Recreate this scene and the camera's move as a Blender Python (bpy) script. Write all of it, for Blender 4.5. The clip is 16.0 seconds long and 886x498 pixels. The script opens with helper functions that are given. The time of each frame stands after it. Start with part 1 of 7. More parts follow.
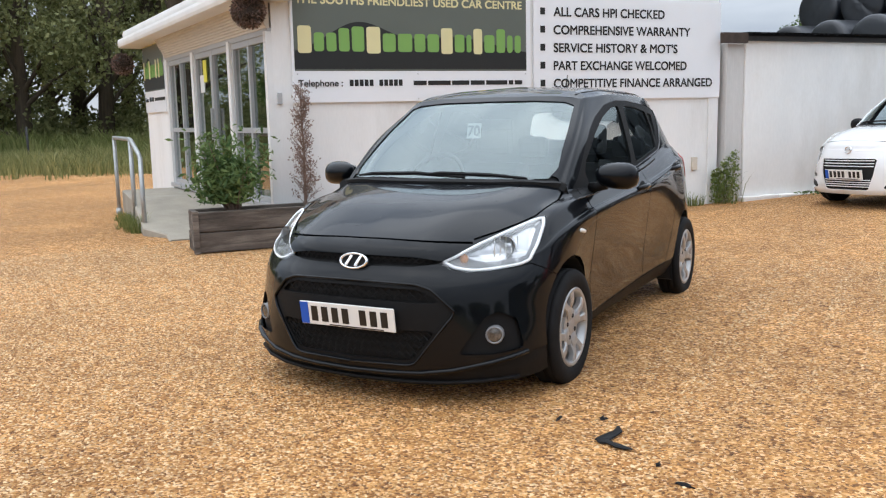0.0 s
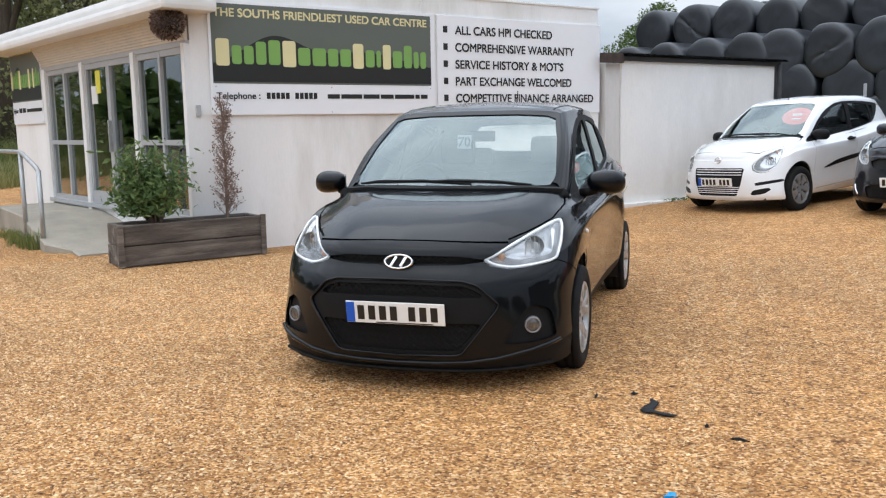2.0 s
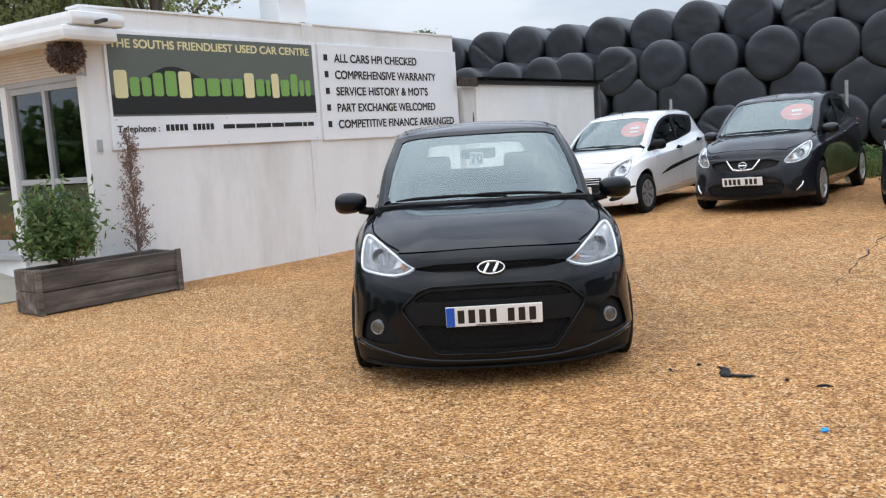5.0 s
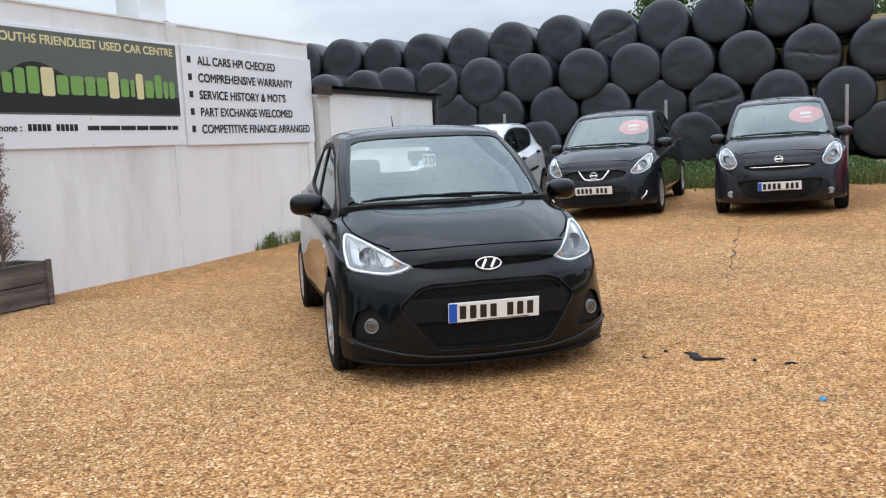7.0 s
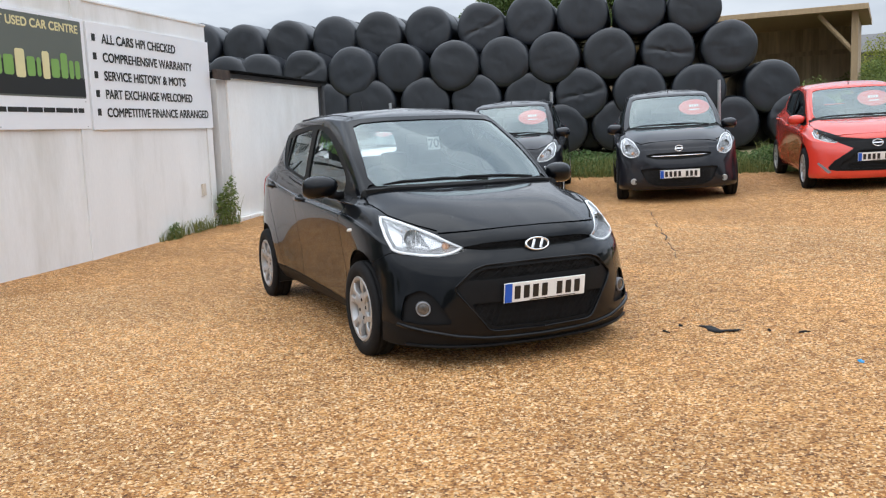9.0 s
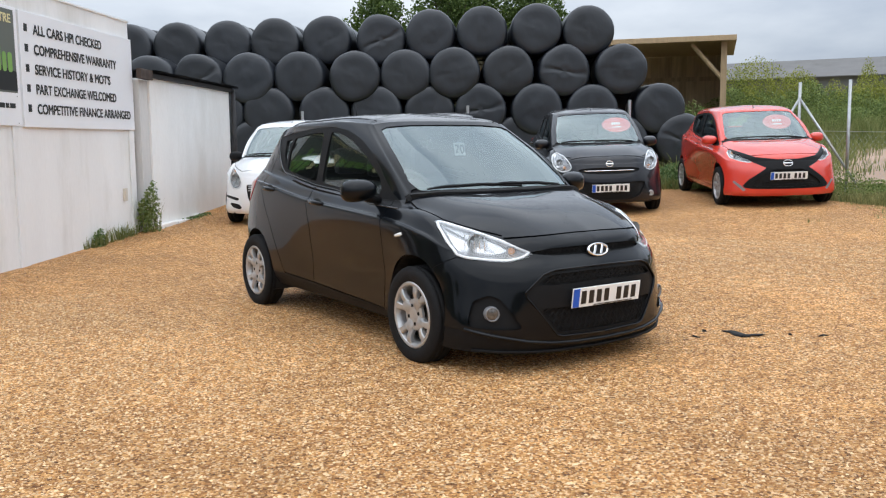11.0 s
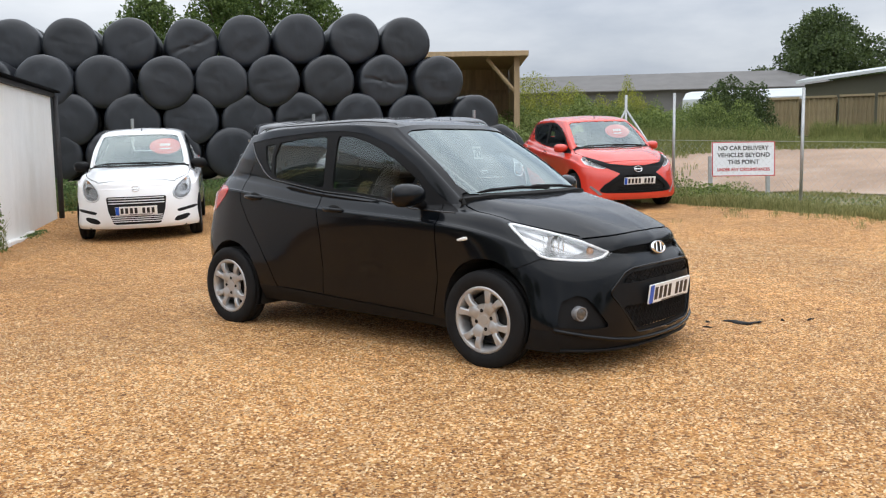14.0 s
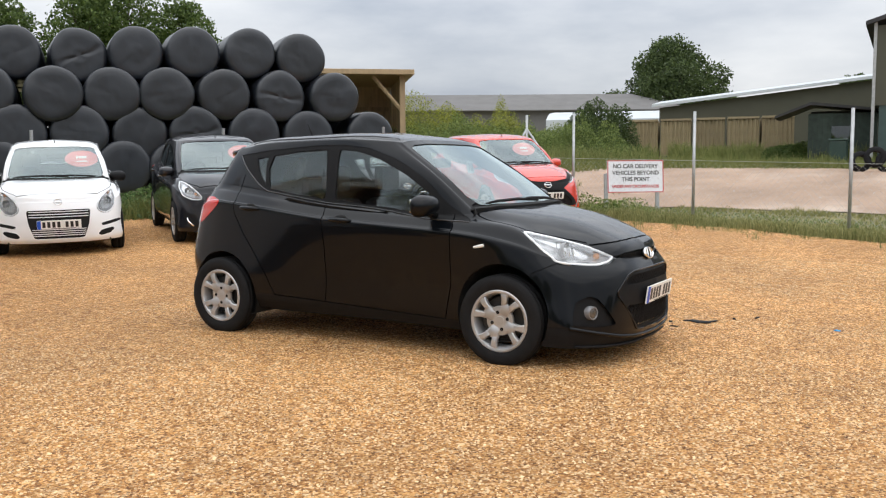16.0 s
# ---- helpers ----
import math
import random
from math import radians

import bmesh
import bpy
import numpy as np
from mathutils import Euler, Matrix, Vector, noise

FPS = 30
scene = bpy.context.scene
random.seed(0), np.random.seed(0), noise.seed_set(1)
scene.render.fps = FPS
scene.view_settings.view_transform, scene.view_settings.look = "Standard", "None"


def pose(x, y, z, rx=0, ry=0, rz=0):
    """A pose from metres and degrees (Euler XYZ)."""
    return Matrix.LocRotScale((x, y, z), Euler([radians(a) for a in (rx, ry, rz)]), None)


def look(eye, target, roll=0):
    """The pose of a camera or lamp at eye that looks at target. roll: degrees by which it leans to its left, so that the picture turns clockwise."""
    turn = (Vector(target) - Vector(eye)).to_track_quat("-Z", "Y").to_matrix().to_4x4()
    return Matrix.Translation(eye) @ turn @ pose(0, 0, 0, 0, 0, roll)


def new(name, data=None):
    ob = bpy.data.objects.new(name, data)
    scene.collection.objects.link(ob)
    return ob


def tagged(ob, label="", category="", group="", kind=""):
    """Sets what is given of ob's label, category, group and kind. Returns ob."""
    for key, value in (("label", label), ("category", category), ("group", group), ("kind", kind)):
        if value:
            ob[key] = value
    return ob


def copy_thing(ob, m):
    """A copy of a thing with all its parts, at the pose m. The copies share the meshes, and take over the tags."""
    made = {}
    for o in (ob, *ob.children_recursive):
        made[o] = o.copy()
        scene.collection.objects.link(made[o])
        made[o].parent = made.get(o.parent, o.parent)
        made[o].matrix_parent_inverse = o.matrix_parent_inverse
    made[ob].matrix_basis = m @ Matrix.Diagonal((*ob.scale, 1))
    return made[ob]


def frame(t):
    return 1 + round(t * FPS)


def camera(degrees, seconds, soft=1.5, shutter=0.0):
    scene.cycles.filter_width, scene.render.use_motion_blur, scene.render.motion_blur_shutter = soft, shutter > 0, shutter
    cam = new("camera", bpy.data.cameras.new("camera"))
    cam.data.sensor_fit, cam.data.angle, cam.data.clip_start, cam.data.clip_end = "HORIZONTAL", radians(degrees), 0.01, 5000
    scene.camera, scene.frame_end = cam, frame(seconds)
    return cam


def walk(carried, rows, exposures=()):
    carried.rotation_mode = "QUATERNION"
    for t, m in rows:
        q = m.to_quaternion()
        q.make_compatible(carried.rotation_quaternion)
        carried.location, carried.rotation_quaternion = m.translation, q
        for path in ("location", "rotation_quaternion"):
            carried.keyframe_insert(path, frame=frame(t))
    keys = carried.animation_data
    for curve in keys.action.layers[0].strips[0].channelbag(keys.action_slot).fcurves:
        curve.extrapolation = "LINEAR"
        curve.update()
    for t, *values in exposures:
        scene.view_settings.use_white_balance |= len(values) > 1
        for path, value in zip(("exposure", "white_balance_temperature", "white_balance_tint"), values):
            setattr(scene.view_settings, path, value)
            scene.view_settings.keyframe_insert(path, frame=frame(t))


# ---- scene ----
cam = camera(53.0, 16.0, 1.22)
PATH = [
    (0, (2.267, -4.104, 1.33), (1.352, -2.35, 1.035), -1.3),
    (0.5, (2.099, -4.287, 1.333), (1.273, -2.489, 1.038), -0.7),
    (1, (1.846, -4.401, 1.334), (1.144, -2.552, 1.036), -1.4),
    (1.5, (1.653, -4.62, 1.349), (1.051, -2.731, 1.08), -0.6),
    (2, (1.456, -4.837, 1.341), (0.9, -2.935, 1.068), -1.1),
    (2.5, (1.206, -4.948, 1.341), (0.719, -3.028, 1.066), -0.9),
    (3, (0.972, -5.069, 1.349), (0.57, -3.13, 1.069), -1.2),
    (3.5, (0.732, -5.22, 1.355), (0.428, -3.262, 1.088), -1.5),
    (4, (0.429, -5.29, 1.354), (0.224, -3.32, 1.076), -1.3),
    (4.2, (0.305, -5.346, 1.362), (0.123, -3.372, 1.093), -2.0),
    (6.3, (-0.966, -5.491, 1.345), (-0.649, -3.529, 1.125), -2.2),
    (6.5, (-1.075, -5.485, 1.352), (-0.714, -3.53, 1.13), -1.8),
    (7, (-1.4, -5.372, 1.329), (-0.929, -3.442, 1.101), -2.8),
    (7.5, (-1.75, -5.318, 1.32), (-1.196, -3.41, 1.088), -2.2),
    (8, (-2.068, -5.207, 1.327), (-1.333, -3.364, 1.076), -2.1),
    (8.5, (-2.364, -5.041, 1.32), (-1.565, -3.225, 1.061), -3.2),
    (8.7, (-2.451, -4.996, 1.321), (-1.637, -3.188, 1.059), -2.8),
    (10.8, (-3.534, -4.397, 1.281), (-2.427, -2.748, 1.045), -1.2),
    (11, (-3.61, -4.292, 1.289), (-2.472, -2.665, 1.051), -0.6),
    (11.5, (-3.832, -4.037, 1.282), (-2.588, -2.487, 1.061), -0.9),
    (12, (-4.084, -3.887, 1.295), (-2.795, -2.371, 1.092), -0.7),
    (12.5, (-4.264, -3.621, 1.268), (-2.915, -2.161, 1.049), -0.4),
    (13, (-4.491, -3.377, 1.253), (-3.086, -1.973, 1.016), -0.9),
    (13.5, (-4.697, -3.205, 1.26), (-3.231, -1.863, 1.031), -1.4),
    (14, (-4.893, -2.971, 1.255), (-3.345, -1.723, 1.037), -0.8),
    (14.5, (-5.123, -2.829, 1.259), (-3.528, -1.645, 1.023), -0.8),
    (15, (-5.327, -2.676, 1.245), (-3.706, -1.529, 1.013), -1.2),
    (15.5, (-5.522, -2.497, 1.242), (-3.845, -1.424, 1.05), -0.9),
    (16, (-5.752, -2.378, 1.241), (-4.02, -1.393, 1.058), -0.3),
]
walk(cam, [(t, look(eye, target, roll)) for t, eye, target, roll in PATH], [(0, .84, 6050, 9), (1, .82, 6040, 9), (2, .78, 6020, 9), (3.5, .7, 5980, 9), (4, .7, 5980, 9), (6.5, .73, 5950, 9), (7.5, .72, 6000, 9), (8.5, .82, 6100, 9), (11, .82, 6080, 9), (13.5, .82, 6300, 10), (16, .83, 6500, 10)])

# ---- sky, sun and exposure ----
world = bpy.data.worlds.new("world")
scene.world = world
world.use_nodes = True
wn, wl = world.node_tree.nodes, world.node_tree.links
wn.clear()
w_out, w_bg = wn.new("ShaderNodeOutputWorld"), wn.new("ShaderNodeBackground")
w_sky = wn.new("ShaderNodeTexSky")
w_sky.sky_type, w_sky.sun_disc = "NISHITA", False
w_sky.sun_elevation, w_sky.sun_rotation = radians(68), radians(215)
w_sky.dust_density, w_sky.air_density = 3.0, 1.0
w_co, w_map = wn.new("ShaderNodeTexCoord"), wn.new("ShaderNodeMapping")
w_map.inputs["Scale"].default_value = (1.0, 1.0, 3.4)
w_n1, w_n2 = wn.new("ShaderNodeTexNoise"), wn.new("ShaderNodeTexNoise")
w_n1.inputs["Scale"].default_value, w_n1.inputs["Detail"].default_value, w_n1.inputs["Roughness"].default_value = 3.2, 7.0, 0.52
w_n2.inputs["Scale"].default_value, w_n2.inputs["Detail"].default_value = 1.1, 3.0
w_ramp = wn.new("ShaderNodeValToRGB")
w_ramp.color_ramp.elements[0].position, w_ramp.color_ramp.elements[0].color = 0.37, (4.9, 5.4, 6.2, 1)
w_ramp.color_ramp.elements[1].position, w_ramp.color_ramp.elements[1].color = 0.64, (9.5, 9.7, 9.9, 1)
w_add, w_mix = wn.new("ShaderNodeMath"), wn.new("ShaderNodeMixRGB")
w_add.operation = "MULTIPLY_ADD"
w_add.inputs[1].default_value, w_mix.inputs[0].default_value = 0.62, 0.9
wl.new(w_co.outputs["Generated"], w_map.inputs["Vector"])
wl.new(w_map.outputs["Vector"], w_n1.inputs["Vector"])
wl.new(w_map.outputs["Vector"], w_n2.inputs["Vector"])
wl.new(w_n1.outputs["Fac"], w_add.inputs[0])
w_m2 = wn.new("ShaderNodeMath")
w_m2.operation = "MULTIPLY"
w_m2.inputs[1].default_value = 0.38
wl.new(w_n2.outputs["Fac"], w_m2.inputs[0])
wl.new(w_m2.outputs[0], w_add.inputs[2])
wl.new(w_add.outputs[0], w_ramp.inputs["Fac"])
wl.new(w_sky.outputs["Color"], w_mix.inputs[1])
wl.new(w_ramp.outputs["Color"], w_mix.inputs[2])
# an overcast sky is three times as bright overhead as at the horizon
w_sep, w_cie, w_mul = wn.new("ShaderNodeSeparateXYZ"), wn.new("ShaderNodeMapRange"), wn.new("ShaderNodeMixRGB")
w_cie.inputs["From Min"].default_value, w_cie.inputs["From Max"].default_value = 0.0, 1.0
w_cie.inputs["To Min"].default_value, w_cie.inputs["To Max"].default_value = 0.45, 1.5
w_mul.blend_type, w_mul.inputs[0].default_value = "MULTIPLY", 1.0
wl.new(w_co.outputs["Generated"], w_sep.inputs[0])
wl.new(w_sep.outputs["Z"], w_cie.inputs["Value"])
wl.new(w_mix.outputs[0], w_mul.inputs[1])
wl.new(w_cie.outputs[0], w_mul.inputs[2])
wl.new(w_mul.outputs[0], w_bg.inputs["Color"])
w_bg.inputs["Strength"].default_value = 0.1
wl.new(w_bg.outputs[0], w_out.inputs["Surface"])

sun = new("sun", bpy.data.lights.new("sun", "SUN"))
sun.data.energy, sun.data.angle, sun.data.color = 0.7, radians(110), (1.0, 0.97, 0.92)
sun.matrix_world = look((0, 0, 60), (0 + 60 / math.tan(radians(68)) * math.sin(radians(35)), 60 / math.tan(radians(68)) * math.cos(radians(35)), 0))


# ---- materials ----
def mat(name, col, rough=0.5, metal=0.0, var=0.12, scale=6.0, bump=0.0, bscale=90.0, coat=0.0, grime=None, grime_amt=0.0, stretch=(1, 1, 1), spec=0.5, per_object=0.0, coat_ior=1.42, coat_rough=0.03):
    m = bpy.data.materials.new(name)
    m.use_nodes = True
    n, l = m.node_tree.nodes, m.node_tree.links
    b = n["Principled BSDF"]
    b.inputs["Roughness"].default_value, b.inputs["Metallic"].default_value = rough, metal
    b.inputs["Specular IOR Level"].default_value = spec
    b.inputs["Coat Weight"].default_value, b.inputs["Coat Roughness"].default_value, b.inputs["Coat IOR"].default_value = coat, coat_rough, coat_ior
    co, mp, n1, n2 = n.new("ShaderNodeTexCoord"), n.new("ShaderNodeMapping"), n.new("ShaderNodeTexNoise"), n.new("ShaderNodeTexNoise")
    mp.inputs["Scale"].default_value = stretch
    l.new(co.outputs["Object"], mp.inputs["Vector"])
    for k, s in ((n1, scale), (n2, bscale)):
        k.inputs["Scale"].default_value, k.inputs["Detail"].default_value = s, 5.0
        l.new(mp.outputs["Vector"], k.inputs["Vector"])
    mix = n.new("ShaderNodeMixRGB")
    mix.inputs[1].default_value = (*[c * (1 - var) for c in col], 1)
    mix.inputs[2].default_value = (*[min(1, c * (1 + var)) for c in col], 1)
    both = n.new("ShaderNodeMath")
    both.operation = "MULTIPLY_ADD"
    both.inputs[1].default_value = 0.35
    half = n.new("ShaderNodeMath")
    half.operation = "MULTIPLY"
    half.inputs[1].default_value = 0.65
    l.new(n1.outputs["Fac"], half.inputs[0])
    l.new(n2.outputs["Fac"], both.inputs[0])
    l.new(half.outputs[0], both.inputs[2])
    con = n.new("ShaderNodeMapRange")
    con.inputs["From Min"].default_value, con.inputs["From Max"].default_value = 0.32, 0.68
    l.new(both.outputs[0], con.inputs["Value"])
    l.new(con.outputs[0], mix.inputs[0])
    last = mix
    if grime:
        g, gm = n.new("ShaderNodeTexNoise"), n.new("ShaderNodeMixRGB")
        g.inputs["Scale"].default_value, g.inputs["Detail"].default_value, g.inputs["Roughness"].default_value = scale * 0.45, 8.0, 0.7
        l.new(mp.outputs["Vector"], g.inputs["Vector"])
        r = n.new("ShaderNodeMapRange")
        r.inputs["From Min"].default_value, r.inputs["From Max"].default_value, r.inputs["To Max"].default_value = 0.5, 0.75, grime_amt
        l.new(g.outputs["Fac"], r.inputs["Value"])
        l.new(r.outputs[0], gm.inputs[0])
        l.new(mix.outputs[0], gm.inputs[1])
        gm.inputs[2].default_value = (*grime, 1)
        last = gm
    if per_object:
        oi, hv, mr = n.new("ShaderNodeObjectInfo"), n.new("ShaderNodeHueSaturation"), n.new("ShaderNodeMapRange")
        mr.inputs["To Min"].default_value, mr.inputs["To Max"].default_value = 1 - per_object, 1 + per_object
        l.new(oi.outputs["Random"], mr.inputs["Value"])
        l.new(mr.outputs[0], hv.inputs["Value"])
        l.new(last.outputs[0], hv.inputs["Color"])
        last = hv
    l.new(last.outputs[0], b.inputs["Base Color"])
    if bump:
        bp = n.new("ShaderNodeBump")
        bp.inputs["Strength"].default_value, bp.inputs["Distance"].default_value = bump, 0.01
        l.new(both.outputs[0], bp.inputs["Height"])
        l.new(bp.outputs[0], b.inputs["Normal"])
    return m


def glass_mat(name, tint, gloss=1.0, base=0.03, shine=(0.84, 0.95, 0.95)):
    m = bpy.data.materials.new(name)
    m.use_nodes = True
    n, l = m.node_tree.nodes, m.node_tree.links
    n.remove(n["Principled BSDF"])
    tr, gl, mx, fr = n.new("ShaderNodeBsdfTransparent"), n.new("ShaderNodeBsdfGlossy"), n.new("ShaderNodeMixShader"), n.new("ShaderNodeFresnel")
    tr.inputs["Color"].default_value = (*tint, 1)
    gl.inputs["Roughness"].default_value = 0.02
    gl.inputs["Color"].default_value = (*shine, 1)
    fr.inputs["IOR"].default_value = 1.5
    sc = n.new("ShaderNodeMath")
    sc.operation, sc.use_clamp = "MULTIPLY_ADD", True
    sc.inputs[1].default_value, sc.inputs[2].default_value = 1.5 * gloss, base
    l.new(fr.outputs[0], sc.inputs[0])
    l.new(sc.outputs[0], mx.inputs[0])
    l.new(tr.outputs[0], mx.inputs[1])
    l.new(gl.outputs[0], mx.inputs[2])
    l.new(mx.outputs[0], n["Material Output"].inputs["Surface"])
    return m


def gravel_mat():
    m = bpy.data.materials.new("gravel")
    m.use_nodes = True
    n, l = m.node_tree.nodes, m.node_tree.links
    b = n["Principled BSDF"]
    b.inputs["Roughness"].default_value = 0.75
    b.inputs["Specular IOR Level"].default_value = 0.35
    co = n.new("ShaderNodeTexCoord")
    wob, wmix = n.new("ShaderNodeTexNoise"), n.new("ShaderNodeVectorMath")
    wob.inputs["Scale"].default_value = 30.0
    wmix.operation = "MULTIPLY_ADD"
    wmix.inputs[1].default_value = (0.012, 0.012, 0.012)
    l.new(co.outputs["Object"], wob.inputs["Vector"])
    l.new(wob.outputs["Color"], wmix.inputs[0])
    l.new(co.outputs["Object"], wmix.inputs[2])
    v1, v2 = n.new("ShaderNodeTexVoronoi"), n.new("ShaderNodeTexVoronoi")
    v1.inputs["Scale"].default_value, v2.inputs["Scale"].default_value = 90.0, 180.0
    for v in (v1, v2):
        l.new(wmix.outputs[0], v.inputs["Vector"])
    sep = n.new("ShaderNodeSeparateColor")
    l.new(v1.outputs["Color"], sep.inputs[0])
    ramp = n.new("ShaderNodeValToRGB")
    e = ramp.color_ramp.elements
    e[0].position, e[0].color = 0.0, (0.13, 0.058, 0.022, 1)
    e[1].position, e[1].color = 1.0, (0.81, 0.59, 0.36, 1)
    for p, c in ((0.25, (0.35, 0.158, 0.044, 1)), (0.55, (0.52, 0.272, 0.087, 1)), (0.8, (0.64, 0.388, 0.162, 1))):
        k = e.new(p)
        k.color = c
    l.new(sep.outputs[0], ramp.inputs["Fac"])
    big, bigr = n.new("ShaderNodeTexNoise"), n.new("ShaderNodeValToRGB")
    big.inputs["Scale"].default_value, big.inputs["Detail"].default_value, big.inputs["Roughness"].default_value = 0.55, 6.0, 0.6
    l.new(co.outputs["Object"], big.inputs["Vector"])
    bigr.color_ramp.elements[0].position, bigr.color_ramp.elements[0].color = 0.36, (0.87, 0.84, 0.81, 1)
    bigr.color_ramp.elements[1].position, bigr.color_ramp.elements[1].color = 0.66, (1.2, 1.15, 1.1, 1)
    l.new(big.outputs["Fac"], bigr.inputs["Fac"])
    mul = n.new("ShaderNodeMixRGB")
    mul.blend_type, mul.inputs[0].default_value = "MULTIPLY", 1.0
    l.new(ramp.outputs[0], mul.inputs[1])
    l.new(bigr.outputs[0], mul.inputs[2])
    # scuffs and small hollows, a hand's width across
    sc, scr, mul2 = n.new("ShaderNodeTexNoise"), n.new("ShaderNodeValToRGB"), n.new("ShaderNodeMixRGB")
    sc.inputs["Scale"].default_value, sc.inputs["Detail"].default_value, sc.inputs["Roughness"].default_value = 9.0, 5.0, 0.68
    l.new(co.outputs["Object"], sc.inputs["Vector"])
    scr.color_ramp.elements[0].position, scr.color_ramp.elements[0].color = 0.35, (0.9, 0.85, 0.79, 1)
    scr.color_ramp.elements[1].position, scr.color_ramp.elements[1].color = 0.64, (1.27, 1.255, 1.23, 1)
    l.new(sc.outputs["Fac"], scr.inputs["Fac"])
    mul2.blend_type, mul2.inputs[0].default_value = "MULTIPLY", 1.0
    l.new(mul.outputs[0], mul2.inputs[1])
    l.new(scr.outputs[0], mul2.inputs[2])
    # sparse darker flecks, where stones are kicked away
    fk, fkr, mul3 = n.new("ShaderNodeTexNoise"), n.new("ShaderNodeValToRGB"), n.new("ShaderNodeMixRGB")
    fk.inputs["Scale"].default_value, fk.inputs["Detail"].default_value, fk.inputs["Roughness"].default_value = 16.0, 3.0, 0.55
    l.new(co.outputs["Object"], fk.inputs["Vector"])
    fkr.color_ramp.elements[0].position, fkr.color_ramp.elements[0].color = 0.28, (0.5, 0.42, 0.36, 1)
    fkr.color_ramp.elements[1].position, fkr.color_ramp.elements[1].color = 0.4, (1.02, 1.02, 1.02, 1)
    l.new(fk.outputs["Fac"], fkr.inputs["Fac"])
    mul3.blend_type, mul3.inputs[0].default_value = "MULTIPLY", 1.0
    l.new(mul2.outputs[0], mul3.inputs[1])
    l.new(fkr.outputs[0], mul3.inputs[2])
    l.new(mul3.outputs[0], b.inputs["Base Color"])
    h = n.new("ShaderNodeMath")
    h.operation = "MULTIPLY_ADD"
    h.inputs[1].default_value = 0.5
    l.new(v2.outputs["Distance"], h.inputs[0])
    l.new(v1.outputs["Distance"], h.inputs[2])
    bp = n.new("ShaderNodeBump")
    bp.invert = True
    bp.inputs["Strength"].default_value, bp.inputs["Distance"].default_value = 1.0, 0.014
    l.new(h.outputs[0], bp.inputs["Height"])
    l.new(bp.outputs[0], b.inputs["Normal"])
    return m


def leaf_mat(name, a, b_, thin=0.4):
    """Leaves of many tints, which let some light through."""
    m = bpy.data.materials.new(name)
    m.use_nodes = True
    n, l = m.node_tree.nodes, m.node_tree.links
    b = n["Principled BSDF"]
    g, mx = n.new("ShaderNodeNewGeometry"), n.new("ShaderNodeMixRGB")
    mx.inputs[1].default_value, mx.inputs[2].default_value = (*a, 1), (*b_, 1)
    l.new(g.outputs["Random Per Island"], mx.inputs[0])
    l.new(mx.outputs[0], b.inputs["Base Color"])
    b.inputs["Roughness"].default_value = 0.6
    b.inputs["Specular IOR Level"].default_value = 0.3
    if thin:
        tl, ms = n.new("ShaderNodeBsdfTranslucent"), n.new("ShaderNodeMixShader")
        ms.inputs[0].default_value = thin
        l.new(mx.outputs[0], tl.inputs["Color"])
        l.new(b.outputs[0], ms.inputs[1])
        l.new(tl.outputs[0], ms.inputs[2])
        l.new(ms.outputs[0], n["Material Output"].inputs["Surface"])
    return m


GRAVEL = gravel_mat()
GRASS = mat("grass", (0.19, 0.17, 0.085), 0.95, var=0.45, scale=1.6, bump=0.8, bscale=60, grime=(0.36, 0.29, 0.19), grime_amt=1.0, spec=0.15)
DIRT = mat("dirt", (0.34, 0.235, 0.165), 0.95, var=0.28, scale=0.6, bump=0.5, bscale=14, grime=(0.53, 0.43, 0.35), grime_amt=0.9, stretch=(0.5, 1.4, 1))
WALL = mat("white_render", (0.8, 0.8, 0.79), 0.8, var=0.05, scale=1.3, bump=0.25, bscale=40, grime=(0.5, 0.485, 0.43), grime_amt=0.7, stretch=(1.3, 1.3, 0.28))
WALL2 = mat("white_brickwork", (0.82, 0.81, 0.785), 0.8, var=0.06, scale=1.5, bump=0.4, bscale=25, grime=(0.58, 0.54, 0.47), grime_amt=0.45, stretch=(1.2, 1.2, 0.45))
GREYWASH = mat("grey_washed_render", (0.6, 0.59, 0.57), 0.85, var=0.1, scale=1.6, bump=0.4, bscale=30, grime=(0.34, 0.32, 0.28), grime_amt=0.6, stretch=(1.6, 1.6, 0.3))
WPAINT = mat("white_paint", (0.78, 0.78, 0.77), 0.45, var=0.04, scale=3, grime=(0.55, 0.53, 0.48), grime_amt=0.25)
CREAM = mat("cream_shutter", (0.62, 0.56, 0.47), 0.5, var=0.06, scale=4, grime=(0.42, 0.36, 0.28), grime_amt=0.4)
UPVC = mat("grey_white_frame", (0.4, 0.41, 0.42), 0.35, var=0.04)
CONC = mat("concrete", (0.35, 0.315, 0.255), 0.9, var=0.15, scale=3, bump=0.4, bscale=60, grime=(0.22, 0.2, 0.16), grime_amt=0.6)
WOOD = mat("weathered_sleeper", (0.1, 0.082, 0.068), 0.85, var=0.55, scale=3, bump=1.0, bscale=30, stretch=(0.5, 6, 6), grime=(0.3, 0.265, 0.225), grime_amt=1.0, per_object=0.25)
TIMBER = mat("new_timber", (0.42, 0.3, 0.17), 0.7, var=0.18, scale=3, bump=0.3, bscale=30, stretch=(4, 4, 0.6), per_object=0.15)
SHEDIN = mat("shed_boards", (0.46, 0.35, 0.24), 0.85, var=0.3, scale=2, bump=0.3, stretch=(5, 5, 0.5), per_object=0.2)
